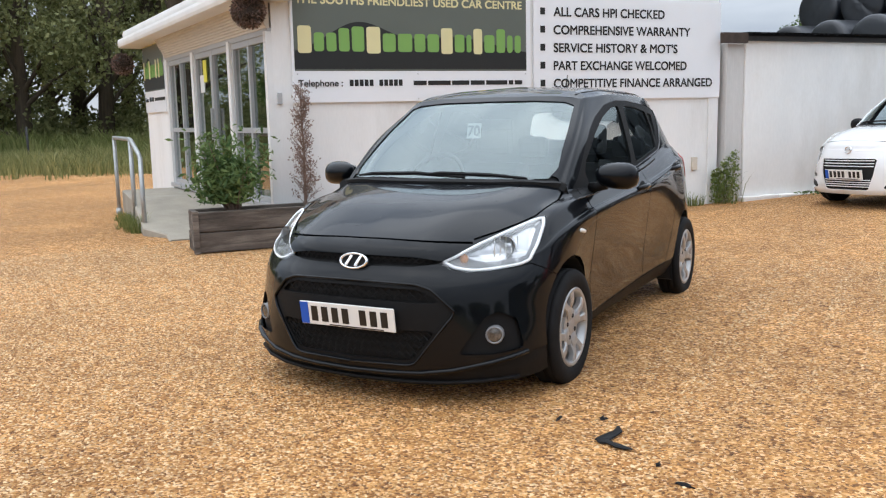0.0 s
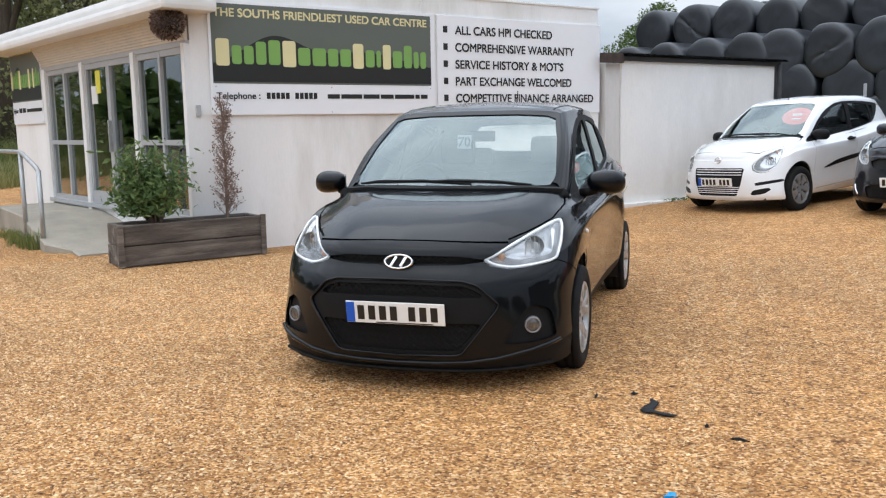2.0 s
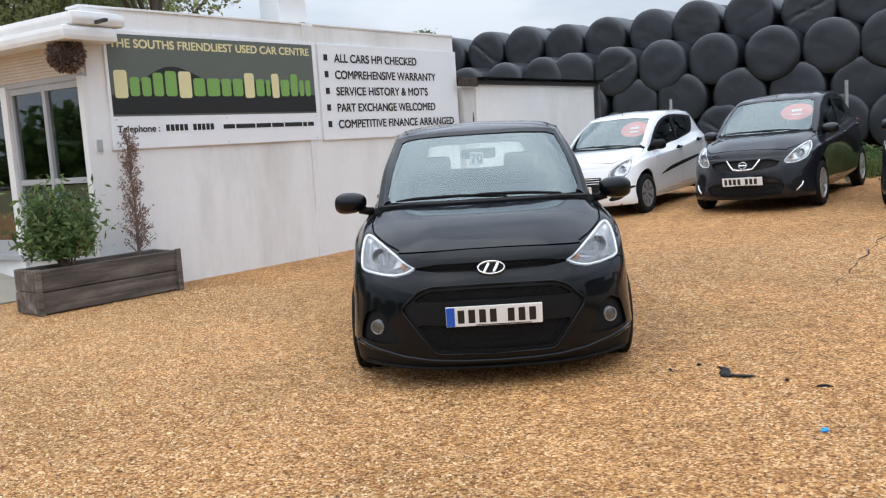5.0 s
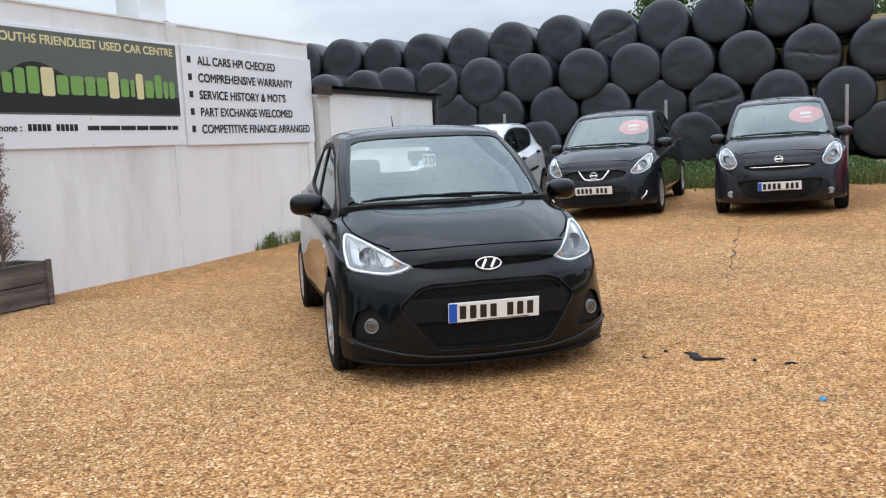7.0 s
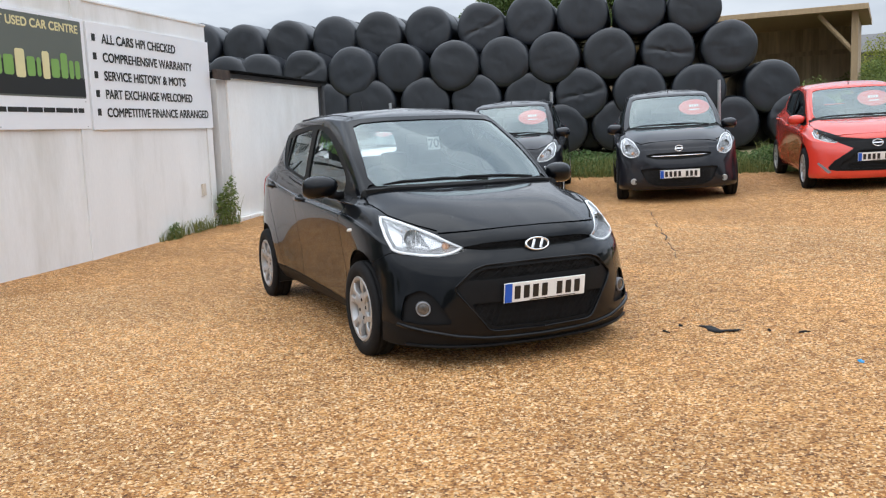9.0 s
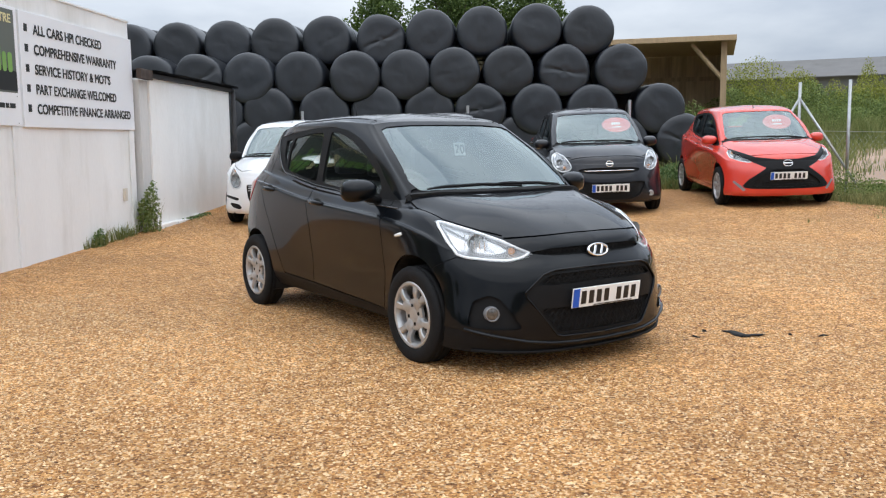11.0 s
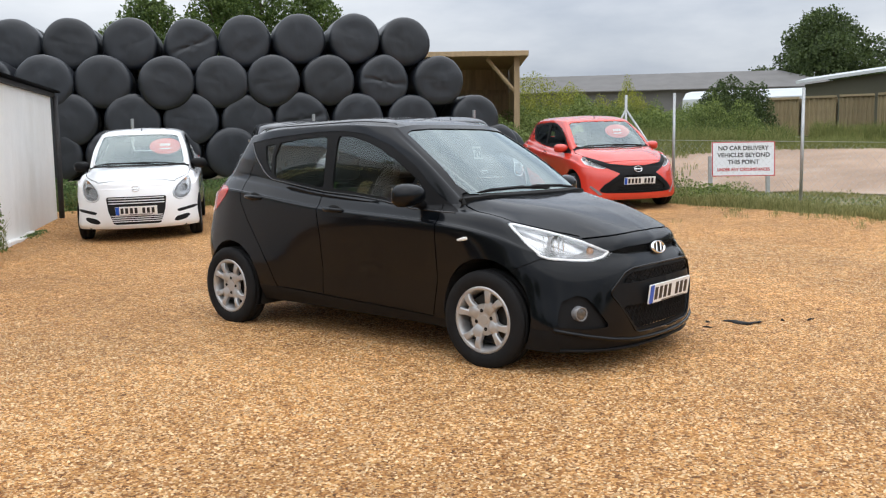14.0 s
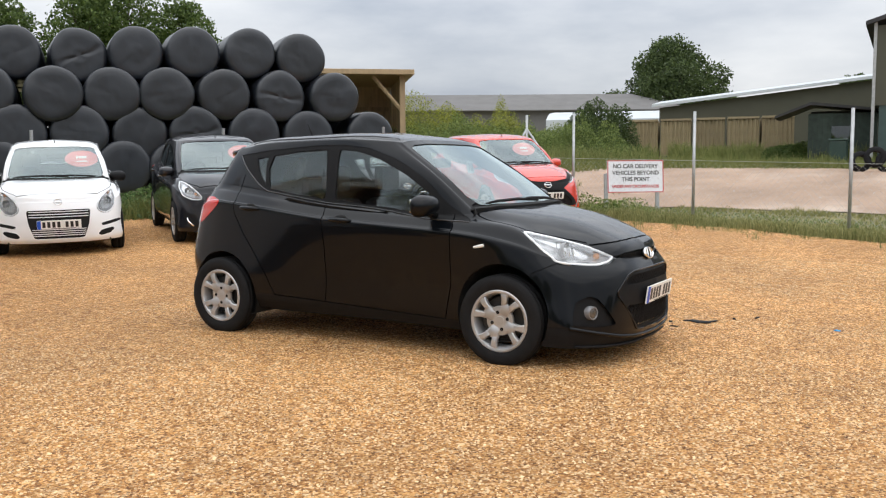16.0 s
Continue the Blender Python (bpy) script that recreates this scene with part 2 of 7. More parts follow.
BLACKFILM = mat("black_silage_wrap", (0.0125, 0.0148, 0.0195), 0.33, var=0.3, scale=4, bump=0.35, bscale=11, spec=0.58, per_object=0.25, stretch=(1, 1, 0.4))
GALV = mat("galvanised_steel", (0.42, 0.43, 0.43), 0.5, 0.75, var=0.18, scale=12, bump=0.1)
WIRE = mat("zinc_wire", (0.5, 0.5, 0.49), 0.6, 0.0, var=0.1)
SIGNW = mat("sign_white", (0.82, 0.835, 0.86), 0.35, var=0.025, scale=2)
SIGNG = mat("sign_grey_green", (0.115, 0.13, 0.11), 0.4, var=0.05, scale=2)
SIGNK = mat("sign_black", (0.012, 0.013, 0.012), 0.45, var=0.1)
SIGNC = mat("sign_cream", (0.72, 0.66, 0.36), 0.5, var=0.03)
SIGNL = mat("sign_lime", (0.2, 0.38, 0.09), 0.5, var=0.04)
SIGNR = mat("sign_red", (0.55, 0.06, 0.06), 0.5, var=0.04)
TARPAPER = mat("dark_roof_edge", (0.03, 0.029, 0.03), 0.7, var=0.3, scale=6, bump=0.3)
RUST = mat("dark_ivy_pipe", (0.055, 0.04, 0.032), 0.9, var=0.4, scale=9, bump=0.8)
BARK = mat("bark", (0.09, 0.07, 0.05), 0.95, var=0.35, scale=4, bump=0.9, bscale=20, stretch=(3, 3, 0.5))
TWIG = mat("dry_twig", (0.2, 0.14, 0.11), 0.9, var=0.3)
LEAF_D = leaf_mat("leaf_dark", (0.042, 0.065, 0.025), (0.11, 0.15, 0.05))
LEAF_W = leaf_mat("leaf_woodland", (0.12, 0.135, 0.055), (0.36, 0.37, 0.16))
LEAF_M = leaf_mat("leaf_mid", (0.045, 0.08, 0.02), (0.13, 0.18, 0.045))
LEAF_L = leaf_mat("leaf_light", (0.15, 0.18, 0.03), (0.4, 0.4, 0.08))
LEAF_B = leaf_mat("leaf_brown", (0.16, 0.1, 0.08), (0.36, 0.26, 0.21))
LEAF_G = leaf_mat("leaf_bush", (0.05, 0.1, 0.03), (0.2, 0.28, 0.1))
LEAF_H = leaf_mat("leaf_hedge", (0.085, 0.125, 0.035), (0.27, 0.33, 0.1))
LEAF_K = leaf_mat("leaf_topiary", (0.05, 0.04, 0.03), (0.34, 0.23, 0.19), 0.1)
GRASSV = leaf_mat("verge_blade", (0.13, 0.15, 0.045), (0.4, 0.37, 0.16))
GRASSB = leaf_mat("grass_blade", (0.1, 0.14, 0.035), (0.3, 0.3, 0.11))
GREENSHEET = mat("olive_cladding", (0.062, 0.062, 0.04), 0.6, var=0.1, scale=1)
TANSHEET = mat("tan_steel_sheet", (0.27, 0.215, 0.12), 0.65, var=0.15, scale=1.5, grime=(0.12, 0.09, 0.05), grime_amt=0.4, per_object=0.12)
ROOFGREY = mat("grey_fibre_roof", (0.17, 0.165, 0.16), 0.9, var=0.12, scale=0.8, grime=(0.12, 0.115, 0.1), grime_amt=0.5, spec=0.15)
ROOFWHITE = mat("pale_sheet_roof", (0.5, 0.53, 0.55), 0.5, var=0.06, scale=1)
TYRE = mat("tyre_rubber", (0.01, 0.01, 0.0105), 0.8, var=0.25, scale=14, bump=0.3, spec=0.2)
PLASTIC = mat("black_plastic", (0.009, 0.009, 0.0095), 0.5, var=0.15, scale=20, bump=0.15, bscale=300, spec=0.13)
DARK = mat("dark_void", (0.008, 0.008, 0.008), 0.9, var=0.2)
SEAT = mat("charcoal_seat_cloth", (0.035, 0.035, 0.038), 0.9, var=0.2, scale=20, bump=0.3, bscale=300)
DASH = mat("grey_dash", (0.06, 0.062, 0.066), 0.6, var=0.12)
ALLOY = mat("silver_alloy", (0.42, 0.42, 0.42), 0.32, 0.5, var=0.05, scale=10)
COVERGREY = mat("grey_wheel_cover", (0.2, 0.2, 0.205), 0.4, 0.2, var=0.08, scale=10)
CHROME = mat("chrome", (0.8, 0.8, 0.8), 0.1, 1.0, var=0.02)
LAMPSIL = mat("lamp_reflector", (0.64, 0.65, 0.66), 0.16, 0.7, var=0.3, scale=30)
AMBER = mat("amber_lens", (0.62, 0.3, 0.14), 0.2, var=0.1, scale=30)
REDLENS = mat("red_lens", (0.5, 0.02, 0.015), 0.12, var=0.1, scale=30, coat=1.0)
PLATEW = mat("plate_white", (0.78, 0.78, 0.76), 0.35, var=0.02)
PLATEB = mat("plate_blue", (0.01, 0.09, 0.5), 0.4, var=0.04)
PLATEK = mat("plate_black", (0.01, 0.01, 0.01), 0.4, var=0.05)
CARBLACK = mat("black_car_paint", (0.0028, 0.0036, 0.005), 0.34, 0.0, var=0.15, scale=300, bscale=500, coat=1.0, spec=0.04, coat_ior=1.31, coat_rough=0.05)
CARGREY = mat("dark_grey_car_paint", (0.009, 0.0095, 0.013), 0.3, 0.0, var=0.15, scale=300, coat=1.0, spec=0.1, coat_ior=1.4)
CARWHITE = mat("white_car_paint", (0.8, 0.81, 0.82), 0.25, 0.0, var=0.02, coat=1.0)
CARRED = mat("red_car_paint", (0.62, 0.045, 0.025), 0.25, 0.0, var=0.03, coat=1.0)
PRICER = mat("red_price_card", (0.75, 0.13, 0.1), 0.5, var=0.05)
BLUELITTER = mat("blue_plastic", (0.02, 0.3, 0.62), 0.4, var=0.1)
GLASS = glass_mat("car_glass", (0.86, 0.89, 0.88), 0.85, 0.03)
GLASSW = glass_mat("windscreen_glass", (0.82, 0.9, 0.88), 1.3, 0.06)
GLASSB = glass_mat("window_glass", (0.5, 0.53, 0.53), 1.3, 0.06, (0.9, 0.94, 0.93))
LENS = glass_mat("clear_lens", (0.95, 0.95, 0.95), 0.7, 0.02, (0.95, 0.96, 0.97))


# ---- mesh helpers ----
def link(name, me, material, parent=None, smooth=False):
    if material is not None and not me.materials:
        me.materials.append(material)
    ob = new(name, me)
    if parent is not None:
        ob.parent = parent
    if smooth:
        me.shade_smooth()
    return ob


def part(name, bm, material, parent=None, label="", smooth=False):
    me = bpy.data.meshes.new(name)
    bm.to_mesh(me)
    bm.free()
    ob = link(name, me, material, parent, smooth)
    return tagged(ob, label)


def pydata(name, verts, faces, material, parent=None, label="", smooth=False):
    me = bpy.data.meshes.new(name)
    me.from_pydata([tuple(v) for v in verts], [], faces)
    me.update()
    return tagged(link(name, me, material, parent, smooth), label)


def thing(name, m, label, category, group="", kind=""):
    ob = new(name)
    ob.empty_display_size = 0.2
    ob.matrix_world = m
    return tagged(ob, label, category, group, kind)


def box(bm, x0, x1, y0, y1, z0, z1, bevel=0.0, m=None):
    r = bmesh.ops.create_cube(bm, size=1.0)
    vs = r["verts"]
    for v in vs:
        v.co = Vector((x0 + (v.co.x + 0.5) * (x1 - x0), y0 + (v.co.y + 0.5) * (y1 - y0), z0 + (v.co.z + 0.5) * (z1 - z0)))
    if m is not None:
        bmesh.ops.transform(bm, matrix=m, verts=vs)
    if bevel:
        es = list({e for v in vs for e in v.link_edges})
        bmesh.ops.bevel(bm, geom=es, offset=bevel, segments=2, affect="EDGES", profile=0.6)
    return vs


def boxpart(name, dims, material, parent=None, label="", bevel=0.0, m=None):
    bm = bmesh.new()
    box(bm, *dims, bevel=bevel, m=m)
    return part(name, bm, material, parent, label)


def tube(bm, pts, radii, seg=10, cap=True):
    """A round tube through pts."""
    pts = [Vector(p) for p in pts]
    if not hasattr(radii, "__len__"):
        radii = [radii] * len(pts)
    rings, side = [], None
    for i, p in enumerate(pts):
        d = (pts[min(i + 1, len(pts) - 1)] - pts[max(i - 1, 0)]).normalized()
        if side is None:
            side = d.orthogonal().normalized()
        side = (side - d * side.dot(d)).normalized()
        up = d.cross(side)
        rings.append([bm.verts.new(p + radii[i] * (math.cos(a) * side + math.sin(a) * up)) for a in (2 * math.pi * k / seg for k in range(seg))])
    for a, b in zip(rings, rings[1:]):
        for k in range(seg):
            bm.faces.new((a[k], a[(k + 1) % seg], b[(k + 1) % seg], b[k]))
    if cap:
        bm.faces.new(rings[0][::-1])
        bm.faces.new(rings[-1])


def tubepart(name, pts, radii, material, parent=None, label="", seg=10):
    bm = bmesh.new()
    tube(bm, pts, radii, seg)
    return part(name, bm, material, parent, label, True)


def lathe(bm, prof, seg=32, axis="x", m=None):
    """A body of revolution; prof rows are (along the axis, radius)."""
    rings = []
    for a, r in prof:
        ring = []
        for k in range(seg):
            t = 2 * math.pi * k / seg
            c, s = r * math.cos(t), r * math.sin(t)
            co = Vector((a, c, s)) if axis == "x" else Vector((c, s, a)) if axis == "z" else Vector((c, a, s))
            ring.append(bm.verts.new(m @ co if m is not None else co))
        rings.append(ring)
    for a, b in zip(rings, rings[1:]):
        for k in range(seg):
            bm.faces.new((a[k], a[(k + 1) % seg], b[(k + 1) % seg], b[k]))
    return rings


def prism(bm, poly, z0, z1, m=None):
    """poly in (x, y), drawn from z0 to z1."""
    a = [bm.verts.new((x, y, z0)) for x, y in poly]
    b = [bm.verts.new((x, y, z1)) for x, y in poly]
    n = len(poly)
    bm.faces.new(a[::-1])
    bm.faces.new(b)
    for k in range(n):
        bm.faces.new((a[k], a[(k + 1) % n], b[(k + 1) % n], b[k]))
    if m is not None:
        bmesh.ops.transform(bm, matrix=m, verts=a + b)
    return a + b


def text_mesh(name, words, height, material, parent, m, width=None, bold=0.0, label=""):
    """Lettering in the built-in font, with capitals of that height; width squeezes it."""
    cu = bpy.data.curves.new(name, "FONT")
    cu.body, cu.size, cu.extrude = words, height / 0.7, 0.0012
    ob = bpy.data.objects.new(name, cu)
    scene.collection.objects.link(ob)
    dg = bpy.context.evaluated_depsgraph_get()
    me = bpy.data.meshes.new_from_object(ob.evaluated_get(dg))
    bpy.data.objects.remove(ob)
    n = len(me.vertices)
    co = np.empty(n * 3, np.float32)
    me.vertices.foreach_get("co", co)
    co = co.reshape(-1, 3)
    co[:, 0] -= co[:, 0].min()
    if width:
        co[:, 0] *= width / max(co[:, 0].max(), 1e-6)
    me.vertices.foreach_set("co", co.ravel())
    if bold:
        # grow the strokes outwards along their side walls
        push = {}
        for f in me.polygons:
            if abs(f.normal.z) < 0.5:
                for v in f.vertices:
                    k = (round(float(co[v, 0]), 5), round(float(co[v, 1]), 5))
                    push[k] = push.get(k, Vector((0, 0))) + Vector((f.normal.x, f.normal.y))
        for v in range(n):
            d = push.get((round(float(co[v, 0]), 5), round(float(co[v, 1]), 5)))
            if d is not None and d.length > 1e-4:
                co[v, :2] += np.array(d.normalized()) * bold
        me.vertices.foreach_set("co", co.ravel())
    me.materials.clear()
    me.materials.append(material)
    o = new(name, me)
    o.parent = parent
    o.matrix_local = m
    return tagged(o, label)


def cards(name, centres, sizes, material, parent=None, up=0.0, aspect=1.6, seed=1, kind="", label="", category="", droop=0.0):
    """Many small leaf blades, bent along the middle, as one mesh."""
    rng = np.random.default_rng(seed)
    c = np.asarray(centres, float)
    n = len(c)
    s = np.broadcast_to(np.asarray(sizes, float), (n,))[:, None]
    d = rng.normal(size=(n, 3))
    d[:, 2] = d[:, 2] * (1 - abs(up)) + up * 2.2
    d /= np.linalg.norm(d, axis=1, keepdims=True)
    e = rng.normal(size=(n, 3))
    e -= (e * d).sum(1, keepdims=True) * d
    e /= np.linalg.norm(e, axis=1, keepdims=True)
    f = np.cross(d, e)
    a = c - d * s * aspect / 2
    b = c + d * s * aspect / 2
    a2 = c - e * s / 2 + f * s * 0.15
    b2 = c + e * s / 2 + f * s * 0.15
    v = np.stack([a, a2, b, b2], 1).reshape(-1, 3)
    i = np.arange(n) * 4
    faces = np.concatenate([np.stack([i, i + 1, i + 2], 1), np.stack([i, i + 2, i + 3], 1)])
    me = bpy.data.meshes.new(name)
    me.vertices.add(len(v))
    me.vertices.foreach_set("co", v.ravel())
    me.loops.add(len(faces) * 3)
    me.loops.foreach_set("vertex_index", faces.ravel())
    me.polygons.add(len(faces))
    me.polygons.foreach_set("loop_start", np.arange(len(faces)) * 3)
    me.polygons.foreach_set("loop_total", np.full(len(faces), 3))
    me.update(calc_edges=True)
    ob = link(name, me, material, parent)
    return tagged(ob, label, category, "", kind)


def soft(v, w=0.03):
    return w * math.log1p(math.exp(min(60, v / w)))


def ground(x, y):
    """The yard is level by the black car and rises gently towards the bales and the fence."""
    g = soft(0.040 * x + 0.017 * y - 0.065)
    return 2.0 - soft(2.0 - g, 0.15)


def tilt(x, y, yaw):
    """A pose on the ground that leans with it."""
    d = 0.8
    zx, zy = (ground(x + d, y) - ground(x - d, y)) / (2 * d), (ground(x, y + d) - ground(x, y - d)) / (2 * d)
    nrm = Vector((-zx, -zy, 1)).normalized()
    return Matrix.Translation((x, y, ground(x, y))) @ Vector((0, 0, 1)).rotation_difference(nrm).to_matrix().to_4x4() @ pose(0, 0, 0, 0, 0, yaw)

# ---- ground ----
def sheet(name, poly, lift, material, label, category, step=0.5, jag=0.0, seed=3):
    """A flat area that follows the ground, with a ragged border."""
    rng = random.Random(seed)
    border = []
    for (x0, y0), (x1, y1) in zip(poly, poly[1:] + poly[:1]):
        d = math.hypot(x1 - x0, y1 - y0)
        k = max(1, int(d / max(step * 0.7, 0.2)))
        for i in range(k):
            f = i / k
            border.append((x0 + (x1 - x0) * f + rng.uniform(-jag, jag), y0 + (y1 - y0) * f + rng.uniform(-jag, jag)))
    bm = bmesh.new()
    bm.faces.new([bm.verts.new((x, y, 0)) for x, y in border])
    xs, ys = [p[0] for p in border], [p[1] for p in border]
    for n, (lo, hi) in ((0, (min(xs), max(xs))), (1, (min(ys), max(ys)))):
        k = max(1, int((hi - lo) / (step * 3)))
        for i in range(1, k):
            co = [0, 0, 0]
            no = [0, 0, 0]
            co[n], no[n] = lo + (hi - lo) * i / k, 1
            bmesh.ops.bisect_plane(bm, geom=bm.verts[:] + bm.edges[:] + bm.faces[:], plane_co=co, plane_no=no)
    bmesh.ops.triangulate(bm, faces=[f for f in bm.faces if len(f.verts) > 4])
    for v in bm.verts:
        v.co.z = ground(v.co.x, v.co.y) + lift
    bmesh.ops.recalc_face_normals(bm, faces=bm.faces)
    if sum(f.normal.z for f in bm.faces) < 0:
        bmesh.ops.reverse_faces(bm, faces=bm.faces)
    ob = part(name, bm, material, None, label, True)
    return tagged(ob, label, category, "", "structure")


axis = sorted({s * v for s in (1, -1) for v in [0.6 * k for k in range(0, 41)] + [24 * 1.3 ** k for k in range(1, 17)]})
gv = [(x, y, ground(x, y) - 0.02) for y in axis for x in axis]
gn = len(axis)
gf = [(j * gn + i, j * gn + i + 1, (j + 1) * gn + i + 1, (j + 1) * gn + i) for j in range(gn - 1) for i in range(gn - 1)]
tagged(pydata("ground", gv, gf, GRASS, None, "rough green and straw grass field round the yard", True), "", "ground", "", "structure")

sheet("gravel_yard", [(-27, 10), (-21.5, 14.0), (-16.0, 15.5), (-8, 13.5), (-2, 11.0), (1.2, 11.5), (2.9, 12.6), (4.4, 11.6), (6.6, 9.5), (8.6, 7.3), (9.7, 5.3), (9.0, 4.1), (8.82, 2.7), (8.62, 1.5), (8.35, 0.5), (7.83, -0.65), (7.42, -1.65), (6.3, -4.6), (5.6, -11), (0, -17), (-12, -18), (-26, -10)],
      0.004, GRAVEL, "golden gravel car yard with worn damper patches", "gravel yard", 0.55, 0.12)
sheet("dirt_yard", [(11.4, 5.4), (14, 8.5), (22, 10.5), (27.8, 8.9), (29.4, 0.0), (30, -14), (14, -16), (11.3, -6), (11.8, -0.5)], 0.004, DIRT, "pale compacted dirt yard with tyre marks", "yard", 0.9, 0.25, 5)

# ---- sales building ----
B = pose(-3.66, 3.82, 0, 0, 0, 50.84)
building = thing("sales_building", B, "single-storey white rendered sales office with flat roof", "building")


def bpart(name, dims, material, label="", bevel=0.0, parent=None):
    return boxpart(name, dims, material, parent or building, label, bevel)


def wavy_wall(name, u0, u1, z0, z1, v0, v1, material, label=""):
    """A rendered wall with a slightly uneven face."""
    bm = bmesh.new()
    nu, nz = int((u1 - u0) / 0.15), int((z1 - z0) / 0.15)
    grid = [[bm.verts.new((u0 + (u1 - u0) * i / nu, v0 + (0.006 * noise.noise((i * 0.31, j * 0.27, u0)) if 0 < i < nu else 0), z0 + (z1 - z0) * j / nz)) for i in range(nu + 1)] for j in range(nz + 1)]
    for j in range(nz):
        for i in range(nu):
            bm.faces.new((grid[j][i], grid[j][i + 1], grid[j + 1][i + 1], grid[j + 1][i]))
    edge = [e for e in bm.edges if e.is_boundary]
    r = bmesh.ops.extrude_edge_only(bm, edges=edge)
    for v in (g for g in r["geom"] if isinstance(g, bmesh.types.BMVert)):
        v.co.y = v1
    back = [e for e in bm.edges if e.is_boundary]
    bmesh.ops.contextual_create(bm, geom=back)
    bmesh.ops.recalc_face_normals(bm, faces=bm.faces)
    return part(name, bm, material, building, label, False)


wavy_wall("wall", -0.2, 2.74, -0.25, 2.95, 0.0, 0.22, WALL)
wavy_wall("wall", 2.93, 5.77, -0.25, 2.95, 0.0, 0.22, WALL)
bpart("pilaster", (2.74, 2.93, -0.022, 0.2, -0.25, 2.95), WALL, "narrow rendered pilaster between the wall bays", 0.004)
bpart("pilaster", (5.62, 5.775, -0.02, -0.001, -0.25, 1.5), WALL, "", 0.004)
bpart("coping", (-0.22, 5.79, -0.015, 0.25, 2.95, 2.975), WPAINT, "", 0.004)
bpart("wall", (5.55, 5.77, 0.22, 6.6, -0.25, 2.95), WALL)
bpart("wall", (-0.8, 5.55, 6.4, 6.6, -0.25, 2.9), WALL)
bpart("roof", (-0.2, 5.6, 0.2, 6.5, 2.78, 2.88), TARPAPER, "dark flat felt roof")
bpart("vent_box", (2.62, 3.08, 0.25, 0.62, 2.88, 3.42), WPAINT, "white boxed roof vent", 0.01)
bpart("roof_trim", (2.75, 2.83, 0.0, 0.03, 2.972, 2.985), TARPAPER)
bpart("socket_box", (5.36, 5.44, -0.035, -0.001, 0.55, 0.72), CREAM, "small cream outdoor socket box", 0.005)
bpart("door_bell", (-0.17, -0.12, -0.03, -0.001, 1.5, 1.62), UPVC, "small grey bell box", 0.005)
bpart("bracket", (-0.24, -0.2, -0.5, 0.0, 2.74, 2.77), TARPAPER, "black iron hanging bracket")
# glazed shop front, in its own turned frame
front = new("shop_front")
front.parent = building
front.matrix_local = pose(-0.2, 0.0, 0, 0, 0, 96.16)
tagged(front, "white framed glazed shop front with double door")


def fpart(name, a0, a1, o0, o1, z0, z1, material, label="", bevel=0.004):
    """a: along the front from the corner; o: outwards."""
    return boxpart(name, (a0, a1, o0, o1, z0, z1), material, front, label, bevel)


for a0, a1 in ((0.0, 0.08), (1.36, 1.47), (3.1, 3.21), (4.65, 4.78)):
    fpart("pillar", a0, a1, -0.1, 0.07, 0.2, 2.27, WPAINT)
fpart("sill", 0.0, 4.8, -0.08, 0.08, 0.36, 0.42, UPVC, "", 0.008)
fpart("lintel", 0.0, 4.78, -0.1, 0.05, 2.24, 2.3, UPVC)
for a0, a1, door in ((0.08, 1.36, 0), (1.47, 3.1, 1), (3.21, 4.65, 0)):
    z0 = 0.42
    mid = (a0 + a1) / 2
    for x in (a0, a1 - 0.05):
        fpart("jamb", x, x + 0.05, -0.03, 0.035, z0, 2.24, UPVC)
    fpart("mullion", mid - (0.055 if door else 0.03), mid + (0.055 if door else 0.03), -0.03, 0.04, z0, 2.24, UPVC)
    fpart("rail", a0 + 0.05, a1 - 0.05, -0.03, 0.035, z0, z0 + (0.16 if door else 0.06), UPVC)
    fpart("rail", a0 + 0.05, a1 - 0.05, -0.03, 0.035, 2.17, 2.24, UPVC)
    if not door:
        fpart("rail", a0 + 0.05, a1 - 0.05, -0.03, 0.035, 1.19, 1.25, UPVC)
    for p0, p1 in ((a0 + 0.05, mid - 0.04), (mid + 0.04, a1 - 0.05)):
        fpart("pane", p0, p1, -0.004, 0.004, z0 + 0.06, 2.17, GLASSB, "", 0).visible_shadow = False
fpart("door_handle", 2.22, 2.25, 0.05, 0.09, 1.1, 1.5, GALV)
fpart("notice", 2.62, 2.78, 0.008, 0.012, 1.85, 2.14, mat("yellow_notice", (0.75, 0.68, 0.06), 0.5), "yellow paper notice", 0)
fpart("notice", 2.75, 2.95, 0.008, 0.012, 1.72, 1.95, PLATEW, "white paper notice", 0)
for k in range(9):
    fpart("shutter_slat", 0.0, 4.78, 0.02, 0.06 + 0.016 * k, 2.3 + 0.03 * k, 2.3295 + 0.03 * k, CREAM, "", 0.001)
fpart("fascia", -0.3, 6.55, -0.2, 0.42, 2.57, 2.72, WPAINT, "white rounded roof fascia", 0.05)
fpart("fascia_cap", -0.32, 6.57, -0.3, 0.33, 2.72, 2.86, WPAINT, "", 0.06)
fpart("wall", 4.78, 6.35, -0.2, 0.04, -0.2, 2.57, WALL, "", 0.0)
fpart("wall", 6.15, 6.35, -5.5, -0.2, -0.2, 2.57, WALL, "", 0.0)
fpart("wall", 0.0, 4.78, -0.1, 0.02, -0.2, 0.36, WALL, "", 0.0)
